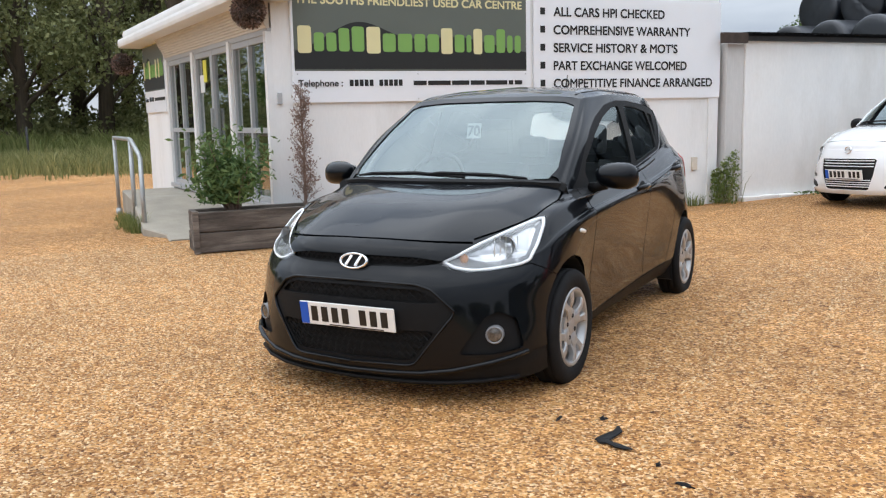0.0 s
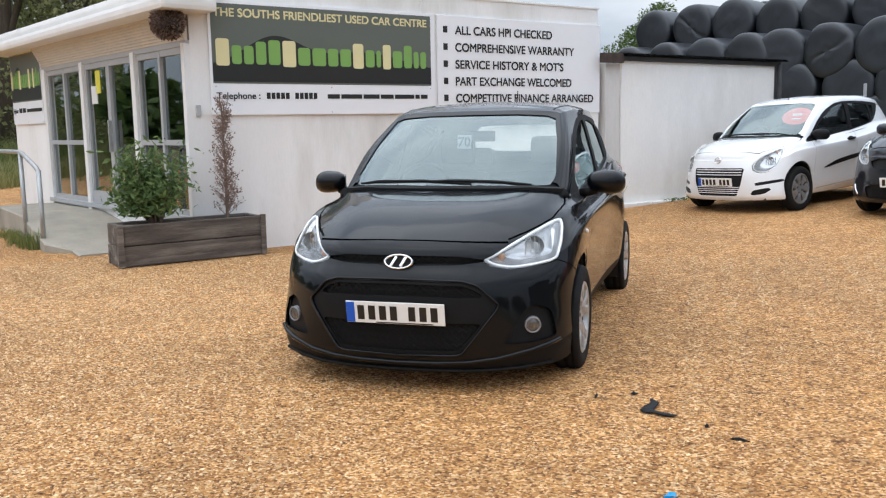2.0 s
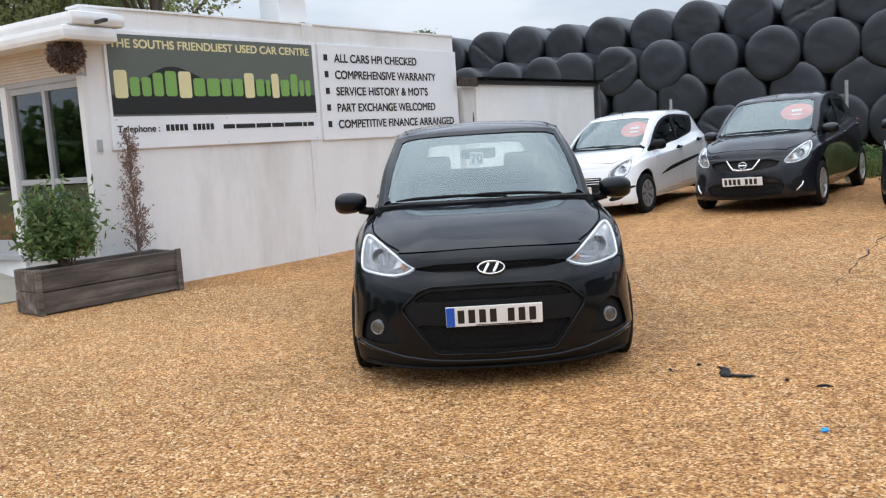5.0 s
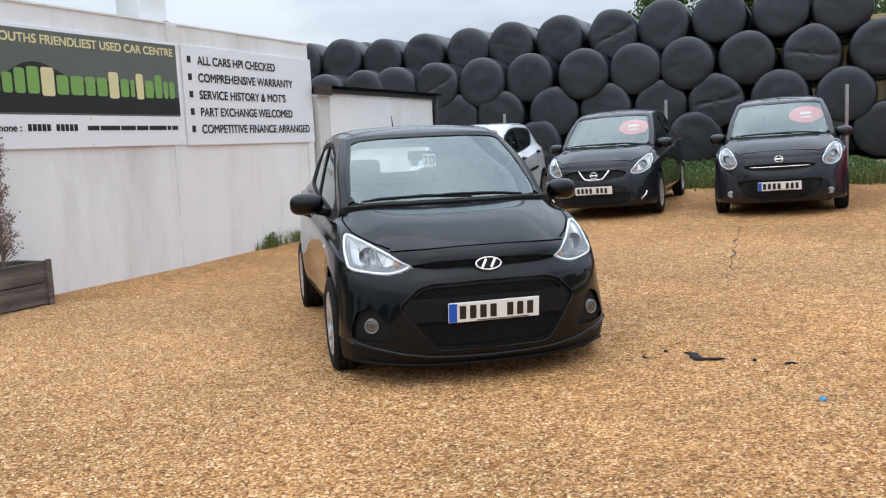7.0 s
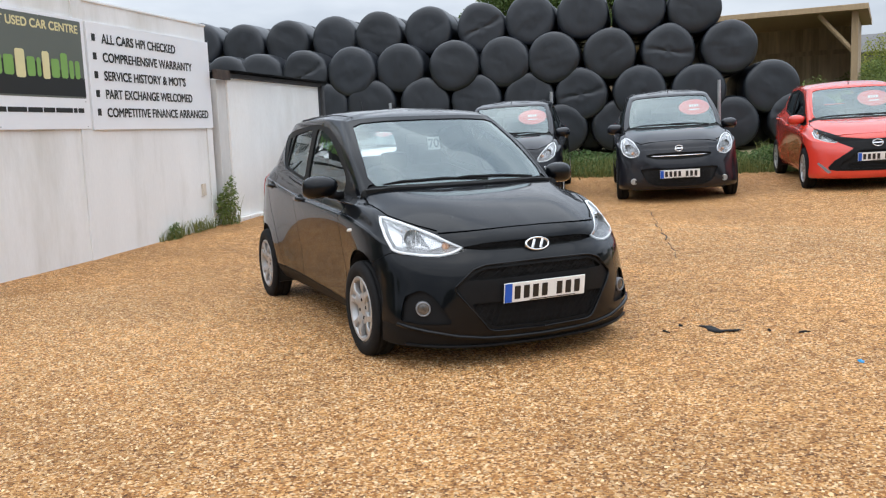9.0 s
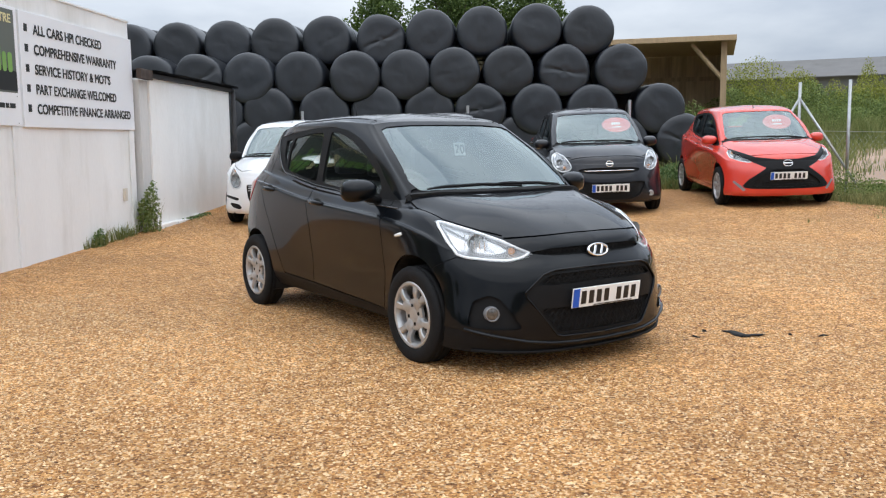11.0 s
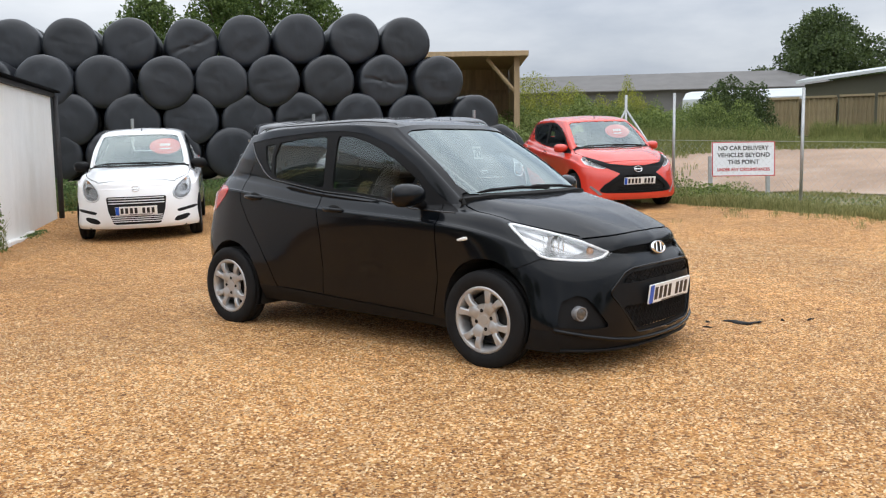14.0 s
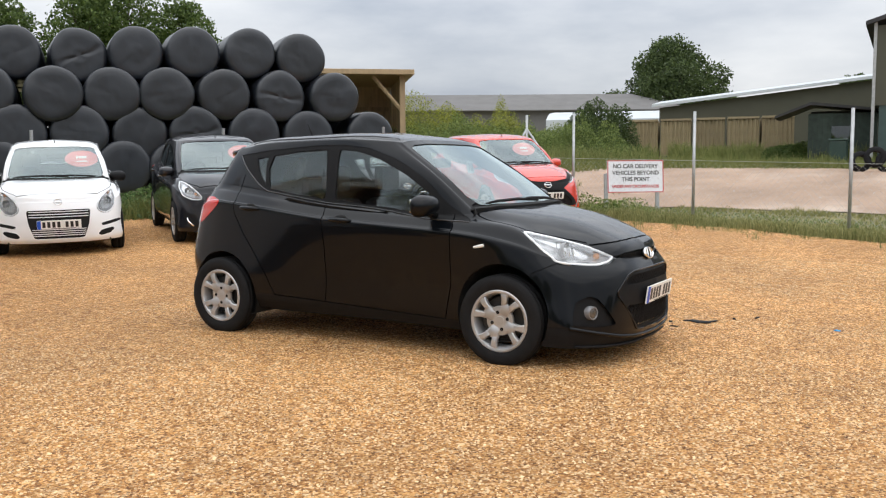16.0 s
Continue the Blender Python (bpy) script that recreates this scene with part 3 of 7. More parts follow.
# office inside, seen through the glass
fpart("inner_floor", 0.0, 6.1, -4.5, -0.1, 0.2, 0.3, CONC, "", 0.0)
fpart("inner_wall", 0.2, 6.1, -4.4, -4.3, 0.3, 2.5, CREAM, "", 0.0)
fpart("ceiling", 0.0, 6.1, -5.4, -0.12, 2.5, 2.56, WPAINT, "", 0.0)
fpart("desk", 1.0, 2.4, -2.6, -1.9, 0.98, 1.02, TIMBER, "wooden office desk top", 0.004)

# ---- big sign boards on the wall ----
def board(name, u0, u1, z0, z1, label):
    ob = thing(name, B @ pose(u0, -0.001, z0), label, "sign", "wall signs")
    boxpart("panel", (0, u1 - u0, -0.03, 0, 0, z1 - z0), SIGNW, ob, "", 0.002)
    return ob


def spart(name, dims, material, parent, depth=0.032, label=""):
    u0, u1, z0, z1 = dims
    return boxpart(name, (u0, u1, -depth, -0.0301, z0, z1), material, parent, label)


def word(words, u, z, h, w, material, parent, bold=0.0, depth=0.0345):
    return text_mesh("lettering", words, h, material, parent, pose(u, -depth, z, 90, 0, 0), w, bold)


def rounded_box(x0, x1, y0, y1, r):
    """Corner-rounded rectangle outline."""
    out = []
    for cx, cy, a0 in ((x1 - r, y1 - r, 0), (x0 + r, y1 - r, 90), (x0 + r, y0 + r, 180), (x1 - r, y0 + r, 270)):
        out += [(cx + r * math.cos(radians(a0 + 22.5 * k)), cy + r * math.sin(radians(a0 + 22.5 * k))) for k in range(5)]
    return out


def brand_sign(ob, sc=1.0):
    spart("grey_panel", (0.03, 2.86, 0.34, 1.19), SIGNG, ob)
    bm = bmesh.new()
    hill = [(0.03, 0.36), (2.86, 0.36)]
    top = []
    for k in range(61):
        u = 2.86 - 2.83 * k / 60
        h = 0.52 + 0.33 * math.exp(-((u - 0.75) / 0.48) ** 2) + 0.2 * math.exp(-((u - 1.9) / 0.75) ** 2)
        top.append((u, h))
    prism(bm, hill + top, 0, 0.002, pose(0, -0.0322, 0, 90, 0, 0))
    part("black_hill", bm, SIGNK, ob, "black hill silhouette")
    word("THE SOUTHS FRIENDLIEST USED CAR CENTRE", 0.06, 1.055, 0.088, 2.74, SIGNC, ob, 0.0035)
    # the trade name stands as plain rounded blocks in its colours
    xs = [0.06, 0.24, 0.38, 0.52, 0.67, 0.84, 1.03, 1.21, 1.41, 1.57, 1.74, 1.91, 2.06, 2.15, 2.29, 2.45, 2.59, 2.69, 2.8]
    tall, short = {0, 5, 10, 13}, {3: 0.25, 4: 0.27, 15: 0.27}
    for k in range(18):
        a, b = xs[k] + 0.012, xs[k + 1] - 0.016
        h = 0.29 if k in tall else short.get(k, 0.2)
        z0 = 0.55 if k not in tall else 0.53
        bm = bmesh.new()
        prism(bm, rounded_box(a, b, z0, z0 + h, 0.03), 0, 0.0017, pose(0, -0.0345, 0, 90, 0, 0))
        part("name_block", bm, SIGNC if k in tall else SIGNL, ob)
    word("Telephone :", 0.06, 0.175, 0.07, 0.5, SIGNK, ob, 0.002)
    for k in range(11):
        if k != 5:
            spart("number_bar", (0.64 + k * 0.058, 0.684 + k * 0.058, 0.175, 0.245), SIGNK, ob, 0.0335)
    for u0, u1 in ((1.4, 1.56), (1.58, 1.86), (1.88, 2.1), (2.12, 2.3), (2.32, 2.6), (2.62, 2.68), (2.7, 2.8)):
        spart("address_bar", (u0, u1, 0.18, 0.23), SIGNK, ob, 0.0335)
    for u in (0.05, 1.45, 2.84):
        for z in (0.02, 0.3):
            spart("screw", (u, u + 0.012, z, z + 0.012), GALV, ob, 0.034)


sign_a = board("name_sign", 0.0, 2.92, 1.51, 2.735, "white board with grey-green panel, black hills and cream slogan")
brand_sign(sign_a)
sign_b = board("service_sign", 2.965, 5.785, 1.5, 2.725, "white board listing five services in black capitals")
for k, (s, w) in enumerate((("ALL CARS HPI CHECKED", 1.63), ("COMPREHENSIVE WARRANTY", 2.04), ("SERVICE HISTORY & MOT'S", 1.84), ("PART EXCHANGE WELCOMED", 1.99), ("COMPETITIVE FINANCE ARRANGED", 2.41))):
    z = 1.0 - 0.213 * k
    word(s, 0.275, z, 0.105, w, SIGNK, sign_b, 0.004)
    spart("bullet", (0.09, 0.155, z + 0.015, z + 0.095), SIGNK, sign_b, 0.0335)
sign_c = thing("name_sign", B @ front.matrix_local @ pose(6.3, 0.042, 1.5, 0, 0, 180) @ Matrix.Diagonal((0.52, 1, 1, 1)), "smaller name board beside the glazed shop front", "sign", "wall signs")
boxpart("panel", (0, 2.9, -0.03, 0, 0, 1.21), SIGNW, sign_c)
brand_sign(sign_c)

# ---- white lean-to store ----
store = thing("store_shed", B @ pose(6.14, -0.12, 0), "white painted block store with dark corrugated roof", "shed")
boxpart("wall", (0, 3.62, 0, 0.2, -0.1, 2.24), WALL2, store, "", 0.006)
boxpart("wall", (0, 0.2, 0.2, 3.4, -0.1, 2.24), WALL2, store)
boxpart("wall", (3.42, 3.62, 0.2, 3.4, -0.1, 2.24), WALL2, store)
boxpart("wall", (0.2, 3.42, 3.2, 3.4, -0.1, 2.4), WALL2, store)
bm = bmesh.new()
for k in range(12):
    x0 = -0.06 + k * 0.31
    d = 0.05 + 0.05 * noise.noise((k * 0.7, 2.1, 0))
    box(bm, x0, x0 + 0.31, -0.06 - d, 0.02, -0.15, 0.16 + 0.04 * noise.noise((k * 0.9, 5, 0)), 0.012)
part("plinth", bm, WALL2, store, "uneven whitewashed concrete footing")
boxpart("fascia_board", (-0.02, 3.72, -0.05, 0.0, 2.235, 2.3), TARPAPER, store)
boxpart("end_fascia", (-0.44, -0.025, -0.07, 0.0, 2.2, 2.335), RUST, store, "dark stained end fascia board", 0.006)
boxpart("return_wall", (-0.29, -0.004, 0.03, 0.4, -0.1, 2.2), GREYWASH, store, "grey washed return wall in the gap", 0.01)
tubepart("corner_pipe", [(3.67, -0.06, 0.1), (3.68, -0.06, 1.3), (3.665, -0.06, 2.26)], 0.045, TARPAPER, store, "dark downpipe at the end of the store", 8)
bm = bmesh.new()
nc = 150
cv = [[bm.verts.new((-0.05 + 3.87 * i / nc, y, 2.325 + 0.02 * math.sin(i * 2 * math.pi / 3) + 0.05 * (y + 0.1))) for i in range(nc + 1)] for y in (-0.13, 1.6, 3.5)]
for a, b in zip(cv, cv[1:]):
    for i in range(nc):
        bm.faces.new((a[i], a[i + 1], b[i + 1], b[i]))
bmesh.ops.solidify(bm, geom=bm.faces[:], thickness=0.012)
part("roof_sheet", bm, TARPAPER, store, "dark corrugated roof sheet", True)
tubepart("downpipe", [(-0.335, 0.24, 0.05), (-0.33, 0.25, 0.7), (-0.34, 0.24, 1.4), (-0.335, 0.25, 2.2)], [0.036, 0.03, 0.034, 0.03], RUST, store, "dark weathered downpipe")

# ---- concrete step, handrail, planter ----
step = thing("entrance_step", B, "worn concrete entrance platform beside the door", "step")
bm = bmesh.new()
rows_ = []
for k in range(13):
    v_ = 0.75 + 4.0 * k / 12
    z_ = 0.31 * min(1.0, max(0.0, (v_ - 0.9) / 1.9))
    u0_ = -1.52 + (0.22 if v_ < 1.2 else 0)
    rows_.append([bm.verts.new(p) for p in ((u0_, v_, -0.15), (u0_, v_, z_ + 0.005), (u0_ + 0.02, v_, z_ + 0.02), (-0.9, v_, z_ + 0.022 + 0.004 * noise.noise((v_, 1, 2))), (-0.22 - 0.108 * v_, v_, z_ + 0.024), (-0.22 - 0.108 * v_, v_, -0.15))])
for name_, rows in (("ramp", rows_[:7]), ("landing", rows_[6:])):
    b2 = bmesh.new()
    rows = [[b2.verts.new(v.co - Vector((0, 0.004 if name_ == "ramp" and r_ is rows[-1] else 0, 0))) for v in r_] for r_ in rows]
    for p, q in zip(rows, rows[1:]):
        for k in range(5):
            b2.faces.new((p[k], p[k + 1], q[k + 1], q[k]))
    b2.faces.new(rows[0])
    b2.faces.new(rows[-1])
    bmesh.ops.recalc_face_normals(b2, faces=b2.faces)
    part(name_, b2, CONC, step)
bm.free()
rail = thing("handrail", B, "galvanised tube handrail by the entrance step", "handrail")
rz = 0.0
for u, v, z in ((-1.48, 1.66, 0.93), (-1.52, 2.5, 1.12), (-1.6, 4.4, 1.12)):
    tubepart("post", [(u, v, -0.1), (u, v, z)], 0.028, GALV, rail)
    tubepart("foot_collar", [(u, v, -0.02), (u, v, 0.09)], 0.045, GALV, rail)
tubepart("top_rail", [(-1.48, 1.66, 0.91), (-1.485, 1.76, 0.96), (-1.51, 2.4, 1.11), (-1.52, 2.6, 1.13), (-1.6, 4.42, 1.13)], 0.027, GALV, rail)
planter = thing("planter_box", B @ pose(-1.18, -0.47, 0), "low planter box of dark weathered timber sleepers", "planter")
for k, (z0, z1) in enumerate(((0.015, 0.22), (0.225, 0.43))):
    for y0, y1, x0, x1 in ((0.0, 0.055, 0, 1.52), (0.39, 0.44, 0.0, 1.52)):
        boxpart("sleeper", (x0 + random.uniform(-0.01, 0.01), x1 + random.uniform(-0.01, 0.01), y0, y1, z0, z1 + random.uniform(-0.01, 0.01)), WOOD, planter, "", 0.012)
    for x0 in (0.003, 1.46):
        boxpart("end_board", (x0, x0 + 0.055, 0.057, 0.388, z0, z1), WOOD, planter, "", 0.01)
for x in (-0.02, 1.48):
    boxpart("corner_post", (x, x + 0.06, -0.03, 0.0, 0.01, 0.445), WOOD, planter, "", 0.008)
boxpart("soil", (0.06, 1.46, 0.056, 0.389, 0.03, 0.36), mat("soil", (0.05, 0.035, 0.025), 0.95, var=0.4, scale=20, bump=0.8), planter, "dark soil")

# ---- bales ----
BU, BN = Vector((0.81, -0.586, 0)), Vector((-0.586, -0.81, 0))
BP = Vector((10.17, 12.59, 0))


def bale_mesh(seed):
    rng = random.Random(seed)
    bm = bmesh.new()
    seg, r, half = 48, 0.628, 0.6
    prof = [(-half, 0.0), (-half - 0.006, 0.1), (-half, 0.2), (-half + 0.002, 0.3), (-half, 0.4), (-half + 0.006, 0.5), (-half + 0.018, 0.56), (-half + 0.04, 0.598), (-half + 0.085, 0.62), (-half + 0.2, 0.628), (-0.15, 0.632), (0.15, 0.632), (half - 0.2, 0.628), (half - 0.085, 0.615), (half - 0.03, 0.58), (half, 0.4), (half, 0.0)]
    fold = rng.uniform(0, 6.28)
    peak = rng.choice((0, 0, 0, 0, 0.04))
    rings = []
    for a, q in prof:
        ring = []
        for k in range(seg):
            t = 2 * math.pi * k / seg
            dr = 0.018 * noise.noise((math.cos(t) * 1.3 + seed, math.sin(t) * 1.3, a * 1.5)) + 0.006 * noise.noise((math.cos(t) * 5 + seed, math.sin(t) * 5, a * 6))
            da = (0.012 * noise.noise((q * 2.4 * math.cos(t - fold) + seed * 3, q * 1.2 * math.sin(t - fold), 4)) + 0.022 * max(0, 1 - abs(q * math.cos(t - fold) - 0.1 * noise.noise((q * 3 * math.sin(t - fold), seed, 1))) / 0.05) * (seed == 3) + 0.005 * noise.noise((q * 9 * math.cos(t - fold), q * 3 * math.sin(t - fold), seed))) * (1 if abs(a) > 0.5 else 0)
            top = peak * max(0, math.sin(t)) ** 12
            flat = 0.03 * max(0, -math.sin(t)) ** 3
            rr = q + (dr + top - flat) * (q / r)
            ring.append(bm.verts.new((rr * math.cos(t), a + da, rr * math.sin(t))))
        rings.append(ring)
    for a, b in zip(rings, rings[1:]):
        for k in range(seg):
            bm.faces.new((a[k], b[k], b[(k + 1) % seg], a[(k + 1) % seg]))
    bmesh.ops.remove_doubles(bm, verts=rings[0] + rings[-1], dist=0.0005)
    bmesh.ops.recalc_face_normals(bm, faces=bm.faces)
    me = bpy.data.meshes.new("wrapped_bale")
    bm.to_mesh(me)
    bm.free()
    me.shade_smooth()
    me.materials.append(BLACKFILM)
    return me


bale_kinds = [bale_mesh(s) for s in range(7)]
# the top tier is set back from the face of the stack: place along it, height, set-back
bale_top = [(-13.61, 3.88, 1.4), (-12.28, 3.89, 1.4), (-10.99, 3.9, 1.4), (-9.69, 3.79, 1.4), (-8.42, 3.81, 1.4), (-7.11, 3.83, 1.35), (-5.84, 3.83, 1.1), (-4.49, 3.88, 0.95), (-3.14, 3.85, 0.85), (-1.88, 3.94, 0.65), (-0.62, 3.99, 0.4), (0.72, 4.0, 0.35), (1.97, 3.94, 0.3)]
bale_rows = [
    [(u, 2.89 + 0.013 * (u + 5), 0) for u in (-13.3, -12.05, -10.8, -9.6, -8.75, -7.51, -6.3, -5.07, -3.72, -2.48, -1.28, 0.01, 1.34, 2.74)],
    [(u, 2.05, 0) for u in (-12.6, -11.3, -10.0, -8.4, -7.05, -5.85, -4.5, -3.18, -1.92, -0.65, 0.69, 2.06, 3.65)],
    [(u, 1.27, 0) for u in (-12.8, -11.5, -10.2, -8.9, -7.5, -6.2, -4.9, -3.6, -2.3, -1.15, 0.15, 1.45, 2.8, 4.2)],
]
for r, row in enumerate([bale_top] + bale_rows):
    for i, (u, z, back_) in enumerate(row):
        for deep in range(3):
            zz = z + random.uniform(-0.015, 0.015)
            if r == 3:
                zz = max(zz, ground(*(BP + BU * u).xy) + 0.6)
            c = BP + BU * (u + (random.uniform(-0.03, 0.1) + 0.62 * (r == 3) * (deep % 2) if deep else 0)) - BN * (0.6 + random.uniform(-0.04, 0.08) + 1.3 * deep + back_)
            ob = link("wrapped_bale", bale_kinds[(i * 3 + r * 2 + deep) % 7], None)
            ob.matrix_world = Matrix.Translation((c.x, c.y, zz)) @ pose(0, 0, 0, 0, 0, -35.9 + random.uniform(-3, 3)) @ pose(0, 0, 0, 0, random.uniform(-40, 40), 0)
            tagged(ob, "round silage bale wrapped in black plastic film, stacked", "bale", "stacked silage bales")

# ---- open timber shed behind the bales ----
shed = thing("timber_shed", Matrix.Translation((19.22, 13.33, ground(19.5, 12.9))) @ pose(0, 0, 0, 0, 0, 128) @ Matrix.Diagonal((1, -1, 1, 1)), "open-fronted timber field shed with boarded walls", "shed")
sh = 4.25 - ground(19.5, 12.9)
boxpart("roof", (-0.35, 9.0, -0.5, 4.6, sh - 0.02, sh + 0.14), TIMBER, shed, "pale timber roof edge", 0.01)
for x in (0, 4.4, 8.7):
    boxpart("post", (x - 0.09, x + 0.09, -0.09, 0.09, -0.2, sh - 0.02), TIMBER, shed, "", 0.01)
for s in (1,):
    bm = bmesh.new()
    tube(bm, [(0.05, 0.02, sh - 1.1), (0.95, 0.02, sh - 0.05)], 0.07, 6)
    part("brace", bm, TIMBER, shed)
for k in range(36):
    boxpart("board", (0.0 + k * 0.245, 0.244 + k * 0.245, 4.2, 4.24, -0.2, sh - 0.03), SHEDIN, shed)
for k in range(17):
    boxpart("side_board", (-0.05, -0.01, 0.1 + k * 0.245, 0.344 + k * 0.245, -0.2, sh - 0.03), SHEDIN, shed)
for z in (1.2, 2.4):
    boxpart("girt", (0.1, 8.8, 4.1, 4.2, z, z + 0.15), SHEDIN, shed)

# ---- fences ----
fence = thing("post_row", Matrix.Identity(4), "row of bare galvanised fence posts by the bales", "fence")
for x, y in ((1.75, 13.35), (3.98, 11.16), (6.22, 8.93), (8.26, 6.86)):
    z = ground(x, y)
    boxpart("post", (x - 0.023, x + 0.023, y - 0.016, y + 0.016, z - 0.2, z + 1.62), GALV, fence)
link_fence = thing("chain_link_fence", Matrix.Identity(4), "galvanised chain-link fence round the dirt yard", "fence")
fpts = [(10.3, 4.85), (9.98, 3.75), (9.39, 1.37), (8.8, -1.1), (8.2, -3.6), (7.6, -6.1)]
for x, y in fpts:
    z = ground(x, y)
    tubepart("post", [(x, y, z - 0.2), (x, y, z + 1.82)], 0.026, GALV, link_fence, "", 8)
for s in ((-0.35, 0.5), (0.15, -0.75)):
    x, y = fpts[0]
    z = ground(x, y)
    tubepart("brace", [(x, y, z + 1.55), (x + s[0] * 1.3, y + s[1] * 1.3, z + 0.1)], 0.022, GALV, link_fence, "", 8)
for (x0, y0), (x1, y1) in zip(fpts, fpts[1:]):
    d = math.hypot(x1 - x0, y1 - y0)
    h0, wv, wf = 0.08, [], []
    n = int(d / 0.055)
    top = 0.92
    def wire(a, b, w=0.0017):
        k = len(wv)
        for p in (a, b):
            f = min(max(p[0] / d, 0), 1)
            x, y = x0 + (x1 - x0) * f, y0 + (y1 - y0) * f
            z = ground(x, y) + h0 + p[1]
            wv.extend([(x, y, z - w), (x, y, z + w)])
        wf.append((k, k + 1, k + 3, k + 2))
    rows = int(top / 0.055)
    for i in range(n):
        for j in range(rows):
            a = i * d / n
            s = d / n
            if (i + j) % 2:
                wire((a, j * 0.055), (a + s, (j + 1) * 0.055))
            else:
                wire((a, (j + 1) * 0.055), (a + s, j * 0.055))
    wire((0, top), (d, top), 0.003)
    pydata("mesh_panel", wv, wf, WIRE, link_fence)

notice = thing("notice_board", Matrix.Translation((10.96, 2.85, ground(10.96, 2.85))) @ pose(0, 0, 0, -4, 0, -50.5), "white delivery notice with red border on two stakes", "sign")
gz = 1.36 - ground(10.96, 2.85)
boxpart("panel", (-0.57, 0.57, -0.012, 0.012, gz - 0.62, gz), SIGNW, notice, "", 0.002)
for d in ((-0.57, 0.57, gz - 0.018, gz - 0.002), (-0.57, 0.57, gz - 0.618, gz - 0.602), (-0.568, -0.55, gz - 0.6, gz - 0.02), (0.55, 0.568, gz - 0.6, gz - 0.02)):
    boxpart("border", (d[0], d[1], -0.015, -0.0121, d[2], d[3]), SIGNR, notice)
for k, (s, w, h, m_) in enumerate((("NO CAR DELIVERY", 0.9, 0.075, SIGNK), ("VEHICLES BEYOND", 0.94, 0.075, SIGNK), ("THIS POINT", 0.56, 0.075, SIGNK), ("UNDER ANY CIRCUMSTANCES", 0.94, 0.055, SIGNR))):
    text_mesh("lettering", s, h, m_, notice, pose(-w / 2, -0.0145, gz - 0.15 - 0.125 * k, 90, 0, 0), w, 0.003)
for x in (-0.62, 0.42):
    boxpart("stake", (x, x + 0.07, 0.013, 0.06, -0.3, gz - (0.25 if x < 0 else 0.5)), GALV, notice, "", 0.004)

stake = thing("fence_stake", Matrix.Translation((-21.3, 14.1, ground(-21.3, 14.1))), "thin dark stake in the meadow grass", "post")
tubepart("shaft", [(0, 0, -0.2), (0.02, 0, 0.7), (0.0, 0.01, 1.3)], 0.035, TARPAPER, stake, "", 6)
# ---- farm buildings beyond ----
far = thing("long_barn", Matrix.Translation((66, 33.5, -0.25)) @ pose(0, 0, 0, 0, 0, -62), "long low barn with grey fibre sheet roof", "barn")
boxpart("wall", (-26, 17.5, 0, 10, 1.5, 6.5), ROOFGREY, far)
bm = bmesh.new()
prism(bm, [(-0.6, 6.45), (-0.6, 6.52), (5.5, 8.35), (11, 6.52), (11, 6.45), (5.5, 8.25)], -26.5, 18, Matrix(((0, 0, 1, 0), (1, 0, 0, 0), (0, 1, 0, 0), (0, 0, 0, 1))))
for v in bm.verts:
    if v.co.x > 17 and v.co.z > 7:
        v.co.x -= 4.5
part("roof", bm, ROOFGREY, far, "grey fibre cement roof")
far2 = thing("polytunnel", Matrix.Translation((57, 21, 0)) @ pose(0, 0, 0, 0, 0, -75), "low building with pale white roof", "barn")
bm = bmesh.new()
prism(bm, [(-4, 1.5), (-4, 4.5), (-2.5, 5.0), (0, 5.25), (2.5, 5.0), (4, 4.5), (4, 1.5)], -2.5, 9, Matrix(((0, 0, 1, 0), (1, 0, 0, 0), (0, 1, 0, 0), (0, 0, 0, 1))))
part("roof", bm, ROOFWHITE, far2)
barn = thing("green_barn", Matrix.Translation((47.1, 12.8, 0)) @ pose(0, 0, 0, 0, 0, -80), "olive green steel barn with pale roof", "barn")
for dims in ((0, 22, 0, 16, 1.5, 4.55),):
    boxpart("cladding", dims, GREENSHEET, barn)
bm = bmesh.new()
box(bm, -0.4, 22.4, -0.5, 5.0, 0, 0.16)
for v in bm.verts:
    v.co.z += 4.72 + 0.106 * max(v.co.x, 0) + 0.1 * (v.co.y + 0.5)
part("roof_slope", bm, ROOFWHITE, barn, "pale sheet roof slope")
bm = bmesh.new()
box(bm, 0, 22, 0.01, 0.2, 4.55, 4.6)
for v in bm.verts:
    if v.co.z > 4.57:
        v.co.z = 4.7 + 0.106 * v.co.x
part("gable_cladding", bm, GREENSHEET, barn)
for k in range(5):
    p = Vector((37.05, 11.45)).lerp(Vector((38.8, 3.9)), k / 5)
    q = Vector((37.05, 11.45)).lerp(Vector((38.8, 3.9)), (k + 0.92) / 5)
    ang = math.degrees(math.atan2(q.y - p.y, q.x - p.x))
    ct = thing("container", Matrix.Translation((p.x, p.y, 1.75)) @ pose(0, 0, 0, 0, 0, ang), "tan corrugated steel storage container side", "container", "row of tan containers")
    w = (q - p).length
    bm = bmesh.new()
    nn = 30
    zig = []
    for i in range(nn + 1):
        zig.append((w * i / nn, 0.0 if (i // 2) % 2 else 0.06))
    prism(bm, zig + [(w, 2.2), (0, 2.2)], 0, 1.72 + 0.02 * k)
    part("body", bm, TANSHEET, ct)
    boxpart("top_rail", (0, w, -0.06, 0.1, 1.66 + 0.02 * k, 1.76 + 0.02 * k), TANSHEET, ct)
tall = thing("tall_barn", Matrix.Translation((32.1, 0.3, 1.2)) @ pose(0, 0, 0, 0, 0, -88), "tall dark green and white clad barn", "barn")
